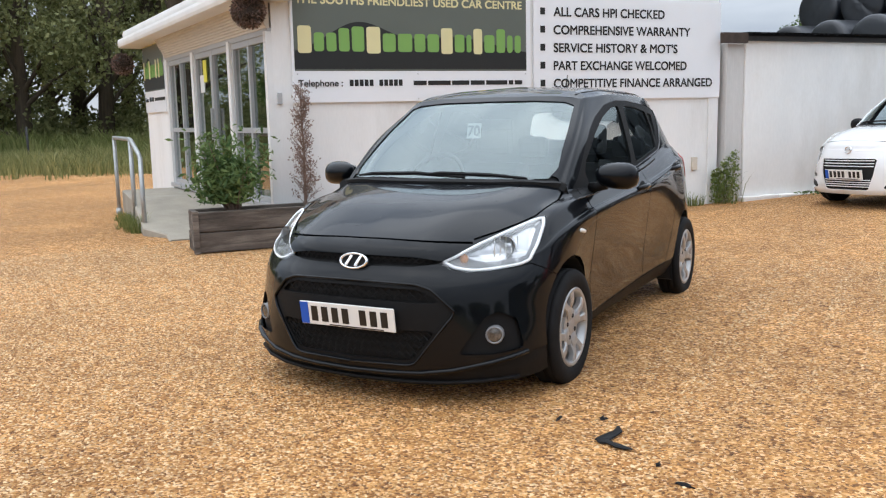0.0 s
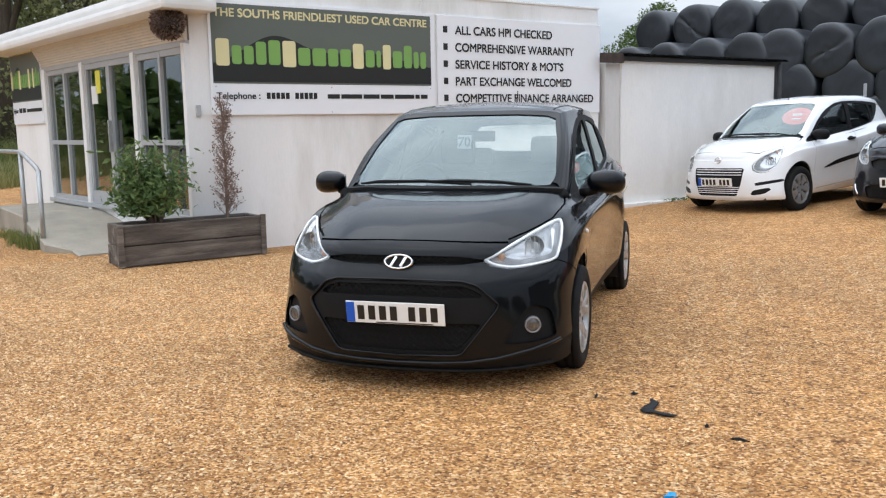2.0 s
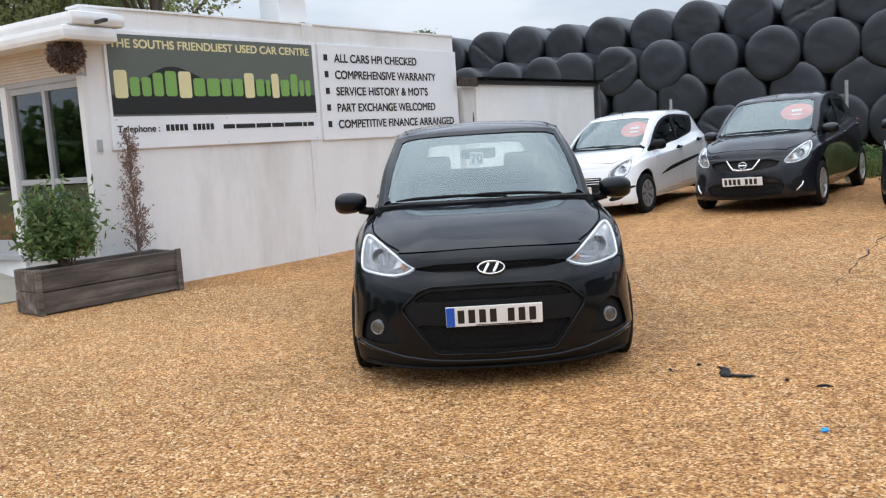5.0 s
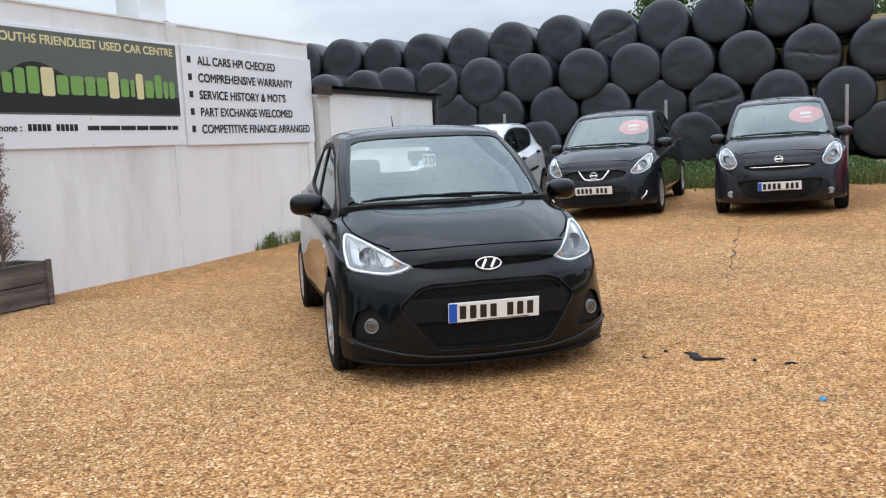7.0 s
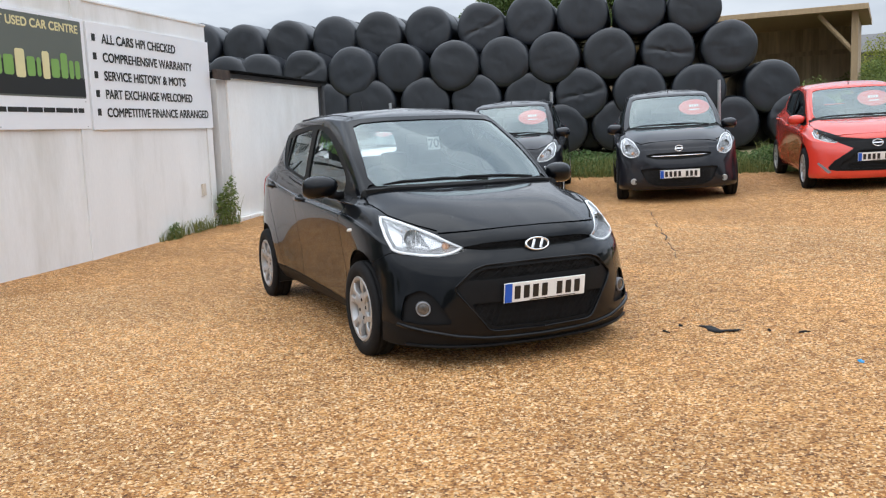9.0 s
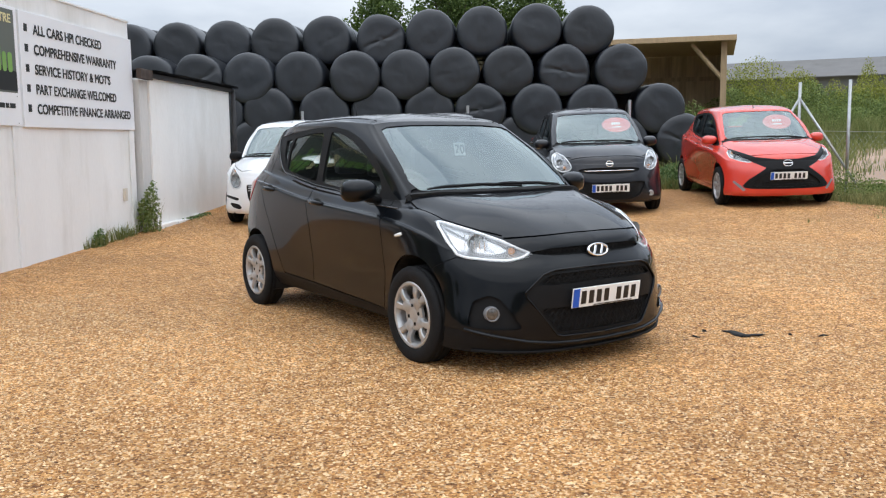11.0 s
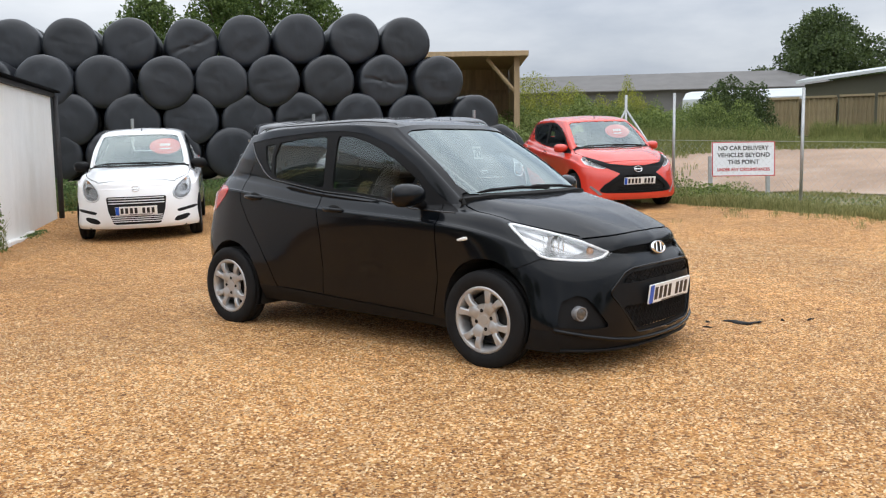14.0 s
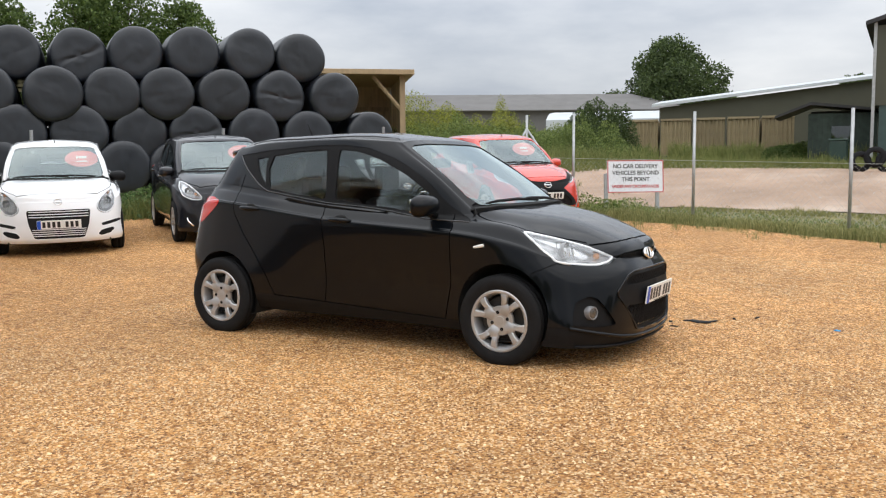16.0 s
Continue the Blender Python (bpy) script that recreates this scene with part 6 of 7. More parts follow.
FRONTY = lambda y: (lambda c, n: c.y < y)
SIDE = lambda c, n: c.x > 0.4

# --- feature lines of the black five-door hatchback; columns run from the nose centre round to the tail centre
RINGS_A = [
    [[0, .32, .58, .775, .78, .735, .735, .735, .73, .60, .35, 0], [-.69, -.665, -.57, -.385, -.05, .40, 1.38, 2.1, 2.5, 2.70, 2.78, 2.80], [.125, .125, .13, .14, .16, .19, .205, .22, .24, .27, .27, .27]],
    [[0, .32, .585, .79, .80, .785, .79, .79, .775, .66, .38, 0], [-.728, -.70, -.605, -.40, -.05, .40, 1.38, 2.1, 2.5, 2.76, 2.85, 2.87], [.215, .215, .23, .255, .28, .28, .30, .31, .33, .36, .36, .36]],
    [[0, .33, .575, .775, .815, .81, .815, .82, .80, .70, .40, 0], [-.735, -.705, -.59, -.37, -.05, .40, 1.38, 2.1, 2.5, 2.77, 2.88, 2.90], [.44, .44, .44, .45, .46, .46, .46, .47, .48, .50, .50, .50]],
    [[0, .33, .565, .765, .828, .825, .83, .83, .805, .71, .40, 0], [-.715, -.685, -.565, -.345, -.05, .40, 1.38, 2.1, 2.5, 2.75, 2.87, 2.89], [.575, .575, .578, .59, .62, .62, .63, .65, .66, .66, .66, .66]],
    [[0, .33, .54, .75, .80, .815, .82, .81, .77, .68, .40, 0], [-.665, -.625, -.515, -.30, -.05, .38, 1.38, 2.1, 2.47, 2.69, 2.82, 2.84], [.665, .665, .66, .69, .775, .84, .90, .975, 1.0, .95, .92, .92]],
    [[0, .32, .52, .70, .745, .765, .775, .757, .705, .61, .38, 0], [-.59, -.555, -.44, -.20, .0, .37, 1.38, 2.1, 2.46, 2.67, 2.80, 2.82], [.77, .768, .762, .802, .865, .898, .955, 1.035, 1.07, 1.05, 1.02, 1.02]],
    [[0, .32, .49, .615, .68, .73, .757, .737, .685, .60, .37, 0], [-.25, -.23, -.17, -.03, .12, .36, 1.38, 2.1, 2.45, 2.65, 2.78, 2.80], [.905, .903, .89, .892, .907, .917, .972, 1.055, 1.09, 1.08, 1.05, 1.05]],
    [[0, .32, .49, .60, .66, .715, .743, .718, .668, .585, .36, 0], [.15, .16, .18, .215, .28, .38, 1.38, 2.1, 2.45, 2.63, 2.755, 2.775], [.975, .975, .974, .970, .962, .938, .985, 1.085, 1.12, 1.10, 1.08, 1.08]],
    [[0, .32, .485, .595, .65, .705, .736, .712, .662, .58, .36, 0], [.19, .20, .215, .25, .30, .41, 1.38, 2.1, 2.445, 2.62, 2.745, 2.765], [.99, .99, .99, .987, .98, .965, 1.0, 1.10, 1.135, 1.115, 1.095, 1.095]],
    [[0, .315, .475, .585, .63, .665, .682, .662, .615, .54, .34, 0], [.52, .53, .54, .56, .59, .67, 1.38, 2.085, 2.41, 2.55, 2.655, 2.675], [1.215, 1.215, 1.21, 1.205, 1.20, 1.195, 1.20, 1.225, 1.245, 1.245, 1.245, 1.245]],
    [[0, .30, .455, .545, .565, .59, .612, .592, .55, .49, .32, 0], [.845, .85, .86, .875, .90, 1.0, 1.38, 2.06, 2.36, 2.47, 2.53, 2.54], [1.405, 1.403, 1.395, 1.382, 1.38, 1.385, 1.405, 1.395, 1.37, 1.375, 1.39, 1.395]],
    [[0, .29, .44, .52, .535, .555, .575, .56, .52, .46, .30, 0], [.885, .89, .90, .915, .94, 1.03, 1.38, 2.05, 2.34, 2.44, 2.50, 2.51], [1.425, 1.423, 1.418, 1.408, 1.41, 1.42, 1.437, 1.425, 1.395, 1.395, 1.41, 1.412]],
    [[0, .20, .32, .40, .42, .43, .44, .43, .41, .36, .22, 0], [.97, .975, .985, .995, 1.01, 1.08, 1.38, 2.03, 2.28, 2.37, 2.42, 2.43], [1.447, 1.447, 1.444, 1.442, 1.445, 1.456, 1.475, 1.465, 1.445, 1.437, 1.43, 1.43]],
    [[0, 0, 0, 0, 0, 0, 0, 0, 0, 0, 0, 0], [1.1, 1.11, 1.12, 1.14, 1.17, 1.22, 1.40, 2.0, 2.16, 2.22, 2.26, 2.28], [1.47, 1.47, 1.472, 1.474, 1.478, 1.485, 1.497, 1.49, 1.478, 1.47, 1.465, 1.463]],
]
RINGS_A.insert(4, [[a + (b - a) * .84 + (.008 if 3 < k < 9 and r == 0 else 0) for k, (a, b) in enumerate(zip(RINGS_A[3][r], RINGS_A[4][r]))] for r in range(3)])
RINGS_A.insert(6, [[a + (b - a) * .14 - (.006 if 3 < k < 9 and r == 0 else 0) for k, (a, b) in enumerate(zip(RINGS_A[5][r], RINGS_A[6][r]))] for r in range(3)])
# full round the wheels, drawn in along the doors below the shoulder line
for n_, (dx, dd) in enumerate(((.03, .004), (.027, -.012), (.016, -.024), (-.002, -.016), (0, .006))):
    RINGS_A[n_][0] = [x + (dx if k in (4, 7) else dd if k in (5, 6) else dx * .5 if k == 8 else 0) for k, x in enumerate(RINGS_A[n_][0])]
for q in RINGS_A[-4:]:
    q[2] = [z + .014 for z in q[2]]
dlo = [(.25, .897), (.43, .985), (.525, 1.062), (.635, 1.158), (.77, 1.24), (.91, 1.307), (1.14, 1.381), (1.36, 1.407), (1.6, 1.405), (2.03, 1.379), (2.365, 1.343), (2.235, 1.233), (2.095, 1.135), (1.98, 1.078), (1.71, 1.040), (1.42, 1.0), (1.12, .979), (.88, .953), (.6, .912)]
win_f = rounded([(1.362, 1.018), (1.39, 1.376), (1.245, 1.364), (1.03, 1.303), (.80, 1.196), (.61, 1.078), (.565, 1.02), (.585, .94), (.88, .972), (1.12, .997)], 2, .14)
win_r = rounded([(1.44, 1.022), (1.495, 1.376), (1.75, 1.365), (2.0, 1.338), (2.025, 1.24), (1.975, 1.096), (1.71, 1.057)], 2, .12)
win_q = rounded([(2.05, 1.332), (2.17, 1.318), (2.11, 1.205), (2.015, 1.115), (2.055, 1.235)], 2, .15)
screen = [(0, 1.0), (.3, 1.0), (.48, 1.0), (.60, 1.003), (.622, 1.05), (.578, 1.25), (.535, 1.38), (.48, 1.40), (.3, 1.412), (0, 1.414)]
lamp_a = [(.405, .676), (.46, .703), (.53, .748), (.62, .800), (.70, .843), (.728, .847), (.746, .815), (.755, .74), (.75, .668), (.72, .65), (.62, .636), (.535, .632), (.46, .648)]
hull0 = BVHTree.FromBMesh(loft(RINGS_A))
shut_z = [(x, .774 - .018 * (x / .5) ** 2) for x in (0, .08, .16, .24, .31, .37, .43, .48, .515)]
shut_y = [(x, hull0.ray_cast(Vector((x + .001, -3, z)), Vector((0, 1, 0)))[0].y) for x, z in shut_z]
shut_y = [(-.02, shut_y[0][1])] + shut_y
gap_bonnet = stripe([(0, -.572), (.16, -.565), (.30, -.54), (.42, -.49), (.512, -.435), (.58, -.33), (.635, -.22), (.683, -.1), (.70, .02), (.705, .14), (.69, .235), (.665, .285)][4:], .010)
doors = [
    stripe([(.44, .258), (.385, .5), (.375, .75), (.372, .86), (.40, .94)], .007),
    stripe([(1.415, .30), (1.395, .5), (1.39, .7), (1.405, .9), (1.42, 1.0)], .007),
    stripe([(1.86, .325), (1.93, .47), (2.03, .62), (2.15, .78), (2.235, .92), (2.255, 1.05), (2.25, 1.2)], .007),
    stripe([(.44, .256), (1.1, .285), (1.86, .325)], .008),
]
regions_a = [
    ("bonnet", [(0, -.66), (.16, -.66), (.30, -.62), (.42, -.55), (.512, -.435), (.58, -.33), (.635, -.22), (.683, -.1), (.70, .02), (.705, .14), (.69, .235), (.62, .225), (.49, .19), (.32, .172), (0, .165)], "top", lambda c, n: c.z > .70 and n.z > .2 and c.y < .35),
    ("body", [(0, .60)] + shut_z + [(.58, .70), (.5, .6)], "front", FRONTY(-.36)),
    ("gap", stripe(shut_y, .011), "top", lambda c, n: c.z > .72 and c.y < -.36),
    ("cowl", [(0, .150), (.32, .158), (.49, .178), (.62, .215), (.69, .26), (.64, .31), (.49, .235), (.32, .215), (0, .205)], "top", lambda c, n: .93 < c.z < 1.03 and c.y < .4),
    ("front_door", [(.44, .256), (.385, .5), (.375, .75), (.372, .86), (.40, .94), (.525, 1.062), (.77, 1.24), (.91, 1.307), (1.14, 1.381), (1.44, 1.407), (1.42, 1.0), (1.405, .9), (1.39, .7), (1.395, .5), (1.415, .30), (1.1, .285)], "side", SIDE),
    ("rear_door", [(1.415, .30), (1.395, .5), (1.39, .7), (1.405, .9), (1.42, 1.0), (1.44, 1.407), (1.75, 1.395), (2.03, 1.379), (2.27, 1.33), (2.255, 1.05), (2.235, .92), (2.15, .78), (2.03, .62), (1.93, .47), (1.86, .323)], "side", SIDE),
    ("window_surround", dlo, "side", SIDE),
    ("gap", gap_bonnet, "top", lambda c, n: c.z > .70 and n.z > -.1 and c.y < .4),
    ("glass_screen", screen, "front", lambda c, n: .15 < c.y < 1.1 and n.y < -.3),
    ("glass_rear", rounded([(0, 1.12), (.44, 1.13), (.50, 1.18), (.42, 1.36), (0, 1.365)], 2, .2), "front", lambda c, n: c.y > 2.35 and n.y > .25),
    ("glass_front_door", win_f, "side", SIDE), ("glass_rear_door", win_r, "side", SIDE), ("glass_quarter", win_q, "side", SIDE),
    ("headlamp", lamp_a, "front", FRONTY(.06)),
    ("gap_slot", rounded([(0, .655), (0, .705), (.30, .70), (.425, .683), (.41, .672), (.30, .66)], 2, .1), "front", FRONTY(-.3)),
    ("bumper_insert", rounded([(0, .588), (.33, .582), (.40, .56), (.497, .47), (.49, .445), (.33, .232), (.30, .222), (0, .218)], 2, .12), "front", FRONTY(-.4)),
    ("intake_upper", rounded([(0, .572), (.33, .567), (.385, .55), (.435, .513), (.42, .506), (.30, .508), (0, .512)], 2, .15), "front", FRONTY(-.4)),
    ("intake_lower", rounded([(0, .378), (.41, .378), (.422, .366), (.325, .247), (.29, .236), (0, .232)], 2, .12), "front", FRONTY(-.4)),
    ("fog_pod", rounded([(.522, .272), (.575, .362), (.622, .44), (.665, .458), (.728, .425), (.748, .36), (.762, .285), (.66, .268)], 3, .25), "front", FRONTY(-.15)),
    ("lower_lip", [(0, .17), (.2, .172), (.36, .18), (.5, .198), (.65, .23), (.83, .277), (.83, .08), (0, .08)], "front", FRONTY(-.1)),
    ("sill", [(.335, .1), (.335, .25), (.44, .254), (1.1, .283), (1.86, .323), (2.04, .33), (2.04, .1)], "side", SIDE),
    ("tail_lamp", rounded([(2.41, 1.0), (2.52, 1.03), (2.75, 1.02), (2.79, .84), (2.62, .83), (2.44, .955)], 2, .2), "side", lambda c, n: c.x > .5 and c.y > 2.3),
    ("bumper_seam", stripe([(-.42, .64), (-.33, .655), (-.21, .60), (-.12, .545)], .006), "side", SIDE),
]
regions_a += [("gap", d, "side", SIDE) for d in doors]
looks_a = {
    "body": ("body_shell", CARBLACK, 0, 0.0, 0.01, "gloss black body shell"),
    "bonnet": ("bonnet", CARBLACK, 0, 0.0, 0.012, "gloss black bonnet with rain drops"),
    "cowl": ("cowl_panel", PLASTIC, 0, 0.012, 0.01, "black plastic cowl"),
    "front_door": ("front_door", CARBLACK, 1, 0.0, 0.015, ""), "rear_door": ("rear_door", CARBLACK, 1, 0.0, 0.015, ""),
    "window_surround": ("window_surround", PLASTIC, 1, 0.004, 0.012, "black window surround"),
    "glass_screen": ("windscreen", GLASSW, 0, 0.006, 0, "clear windscreen"), "glass_rear": ("rear_window", GLASS, 0, 0.006, 0, "tinted rear window"),
    "glass_front_door": ("front_door_window", GLASS, 1, 0.012, 0, "tinted side window"), "glass_rear_door": ("rear_door_window", GLASS, 1, 0.012, 0, "tinted side window"), "glass_quarter": ("quarter_window", GLASS, 1, 0.012, 0, "tinted quarter window"),
    "headlamp": ("headlamp_lens", LENS, 1, 0.0, 0, "clear headlamp lens"),
    "gap_slot": ("upper_slot", DARK, 0, 0.03, 0, "dark upper grille slot"),
    "bumper_insert": ("bumper_insert", PLASTIC, 0, 0.008, 0.01, "satin black bumper insert"),
    "intake_upper": ("upper_intake", DARK, 0, 0.035, 0, "dark upper intake"), "intake_lower": ("lower_intake", DARK, 0, 0.035, 0, "dark lower intake"),
    "fog_pod": ("fog_lamp_recess", PLASTIC, 1, 0.022, 0.0, "satin black fog lamp recess"),
    "lower_lip": ("bumper_lip", PLASTIC, 0, 0.006, 0.012, "satin black bumper lip"),
    "sill": ("sill", PLASTIC, 1, 0.0, 0.01, "matt black sill"),
    "tail_lamp": ("tail_lamp", REDLENS, 1, -0.004, 0.012, "red tail lamp"),
    "bumper_seam": ("bumper_seam", DARK, 1, 0.006, 0, "dark bumper seam"),
}
spec_a = dict(rings=RINGS_A, regions=regions_a, looks=looks_a, paint=CARBLACK, hub_f=.02, base=2.385, arches=((.015, .322, .322), (2.362, .302, .325)), track=.842, wheel="fork", tyre=.289, rim=.197, nose=-.73, tail=2.9,
              dash_y=.28, belt=.96, roof=1.44, mirror=(.89, .53, 1.0), aerial=(2.12, 1.47, .14), handle_x=.812, handles=((1.25, .885), (2.08, .95)), plate=(-.742, .428), plate_tilt=8,
              wipers=[[(.50, .24, .995), (.30, .225, 1.012), (.0, .215, 1.02), (-.12, .215, 1.012)], [(.15, .212, 1.0), (-.15, .22, 1.018), (-.45, .24, 1.012), (-.56, .26, 1.0)]])
i10 = build_car("black_hatchback", "glossy black five-door hatchback with silver alloy wheels", pose(.014, 0, -0.002, 0, 0, -.85), spec_a)


def nose(car, x, z, centre=(0.5, 0.6)):
    """The point of the car's front at (x, z), moved towards centre until it lies on the car."""
    for k in range(12):
        f = k * 0.06
        px, pz = abs(x) + (centre[0] - abs(x)) * f, z + (centre[1] - z) * f
        hit = HULL[car.name].ray_cast(Vector((px, -3, pz)), Vector((0, 1, 0)))[0]
        if hit is not None and hit.y < 0.25:
            return Vector((math.copysign(px, x), hit.y, pz))
    return Vector((x, -0.3, z))


def flank(car, y, z):
    """How far out the car's side lies."""
    hit = HULL[car.name].ray_cast(Vector((3, y, z)), Vector((-1, 0, 0)))[0]
    return hit.x if hit is not None else 0.8


def lamp_inside(car, poly, amber_at, s):
    """The silver bowl, reflector, indicator and bright rim behind a clear lens."""
    ob = new("headlamp")
    ob.parent = car
    tagged(ob, "silver headlamp with clear lens")
    n = len(poly)
    c = (sum(p[0] for p in poly) / n, sum(p[1] for p in poly) / n)
    edge = [nose(car, x, z, c) for x, z in poly]
    mid = nose(car, c[0], c[1], c)

    def ring(f, d):
        out = []
        for (x, z), e in zip(poly, edge):
            p = nose(car, x + (c[0] - x) * f, z + (c[1] - z) * f, c)
            out.append(Vector((s * p.x, p.y + d, p.z)))
        return out

    b = bmesh.new()
    rows = [[b.verts.new(p) for p in ring(f, d)] for f, d in ((0.03, 0.012), (0.16, 0.035), (0.34, 0.075))]
    for p, q in zip(rows, rows[1:]):
        for k in range(n):
            j = (k + 1) % n
            b.faces.new((p[k], p[j], q[j], q[k]))
    b.faces.new(rows[-1])
    bmesh.ops.recalc_face_normals(b, faces=b.faces)
    part("reflector_bowl", b, LAMPSIL, ob)
    b = bmesh.new()
    loop = ring(0.07, 0.010)
    tube(b, loop + loop[:1], 0.0085, 6, False)
    part("light_guide", b, LIGHTGUIDE, ob, "bright white surround strip", True)
    a = nose(car, *amber_at, c)
    b = bmesh.new()
    bmesh.ops.create_uvsphere(b, u_segments=16, v_segments=10, radius=.021, matrix=Matrix.Translation((s * a.x, a.y + .05, a.z)))
    part("indicator", b, AMBER, ob, "amber indicator bulb", True)
    b = bmesh.new()
    lathe(b, [(.03, .05), (.06, .042), (.075, .012)], 24, "y", Matrix.Translation((s * (mid.x + .01), mid.y + .02, mid.z + .005)))
    part("main_reflector", b, ALLOY, ob, "round silver reflector", True)
    b = bmesh.new()
    for k in range(5):
        p = nose(car, c[0] - .03 + .02 * k, c[1], c)
        tube(b, [(s * p.x, p.y + .05, c[1] - .05), (s * p.x, p.y + .055, c[1] + .05)], .0035, 5)
    part("reflector_rib", b, CHROME, ob)
    return ob


for s in (1, -1):
    lamp_inside(i10, rounded(lamp_a, 2, .25), (.485, .685), s)
zigzag(i10, -.385, .385, .513, .566, lambda x: nose(i10, x, .54).y + .016, .04)
zigzag(i10, -.405, .405, .242, .372, lambda x: nose(i10, x, .31).y + .018, .036, taper=.62)
zigzag(i10, -.40, .40, .668, .695, lambda x: nose(i10, x, .68).y + .016, .034)
for name_, mt, rad, pts_ in (("bumper_blade", CARBLACK, .012, [(.775, .268), (.72, .25), (.65, .231), (.5, .199), (.36, .181), (.2, .174), (0, .172)]), ("splitter", PLASTIC, .01, [(.74, .15), (.6, .14), (.45, .135), (.3, .132), (0, .132)])):
    b = bmesh.new()
    half_ = [nose(i10, x, z, (.3, z)) for x, z in pts_]
    line_ = [Vector((-p.x, p.y, p.z)) for p in half_] + [Vector(p) for p in half_[-2::-1]]
    tube(b, [p + Vector((0, -.004, 0)) for p in line_], rad, 8)
    part(name_, b, mt, i10, "", True)
b = bmesh.new()
bmt = Matrix.Translation((0, nose(i10, 0, .674).y - .006, .674)) @ Matrix.Rotation(radians(-20), 4, "X")
oval_ring(b, .078, .041, .012, .014, bmt)
for q in (-1, 1):
    box(b, -.008, .008, -.012, 0, -.030, .030, .003, bmt @ Matrix.Translation((q * .026, 0, 0)) @ Matrix.Rotation(radians(28), 4, "Y"))
part("badge", b, CHROME, i10, "chrome oval badge", True)
b = bmesh.new()
lathe(b, [(0.0, .001), (0.0, .074), (.012, .076)], 32, "y", bmt @ Matrix.Diagonal((1, 1, .53, 1)))
part("badge_back", b, DARK, i10)
for s in (1, -1):
    b = bmesh.new()
    fm = Matrix.Translation((s * .65, nose(i10, .65, .353).y + .026, .353)) @ Matrix.Rotation(radians(22 * s), 4, "Z")
    lathe(b, [(-.016, .032), (-.022, .037), (-.018, .041), (.03, .044)], 28, "y", fm)
    part("fog_lamp_bezel", b, COVERGREY, i10, "dull silver fog lamp ring", True)
    b = bmesh.new()
    lathe(b, [(-.02, .001), (-.019, .018), (-.014, .033)], 24, "y", fm)
    part("fog_lamp", b, FOGLENS, i10, "clear round fog lamp", True)
    b = bmesh.new()
    prism(b, rounded([(-.042, -.004), (-.034, .017), (.04, -.004), (.03, -.017)], 2, .25), -.01, .006, Matrix.Translation((s * flank(i10, .165, .75), .165, .75)) @ Matrix(((0, 0, s, 0), (1, 0, 0, 0), (0, 1, 0, 0), (0, 0, 0, 1))))
    part("side_repeater", b, PLATEW, i10, "clear white side repeater", True)
# raised rim round the bumper insert
b = bmesh.new()
half_ = [nose(i10, x, z, (.2, z)) for x, z in rounded([(0, .594), (.33, .588), (.405, .565), (.503, .472), (.497, .442), (.335, .228), (.30, .216), (0, .212)], 3, .15)]
line_ = [Vector((-p.x, p.y, p.z)) for p in half_[::-1][:-1]] + [Vector(p) for p in half_]
tube(b, [p + Vector((0, -.001, 0)) for p in line_], .0065, 6)
part("insert_rim", b, CARBLACK, i10, "gloss black rim round the insert", True)
# window seal along the belt line
SEAL = mat("window_seal", (.02, .02, .021), .22, var=.1, spec=.6)
seal_ = [(.27, .895), (.45, .902), (.6, .910), (.88, .951), (1.12, .977), (1.42, .998), (1.71, 1.038), (1.98, 1.076), (2.04, 1.103), (2.095, 1.133), (2.17, 1.186), (2.235, 1.231), (2.3, 1.285), (2.36, 1.341)]
for s in (1, -1):
    b = bmesh.new()
    tube(b, [(s * (flank(i10, y, z) + .001), y, z) for y, z in seal_], .0055, 6)
    part("window_seal", b, SEAL, i10, "glossy black window seal", True)
# dark channels along the roof edges
for s in (1, -1):
    b = bmesh.new()
    line_ = []
    for k in range(15):
        y, x = .96 + 1.34 * k / 14, .50 + .05 * math.sin(math.pi * k / 14)
        line_.append((s * x, y, HULL[i10.name].ray_cast(Vector((x, y, 3)), Vector((0, 0, -1)))[0].z - .002))
    tube(b, line_, .006, 6)
    part("roof_channel", b, PLASTIC, i10, "black roof channel strip", True)
# rear spoiler
b = bmesh.new()
prism(b, [(-.5, 2.46), (-.44, 2.6), (-.3, 2.66), (0, 2.68), (.3, 2.66), (.44, 2.6), (.5, 2.46), (.3, 2.44), (0, 2.44), (-.3, 2.44)], 1.385, 1.42, Matrix.Identity(4))
for v in b.verts:
    v.co.z -= .12 * max(0, v.co.y - 2.44) + .05 * abs(v.co.x)
bmesh.ops.bevel(b, geom=b.edges[:], offset=.012, segments=2, affect="EDGES")
part("spoiler", b, CARBLACK, i10, "", True)
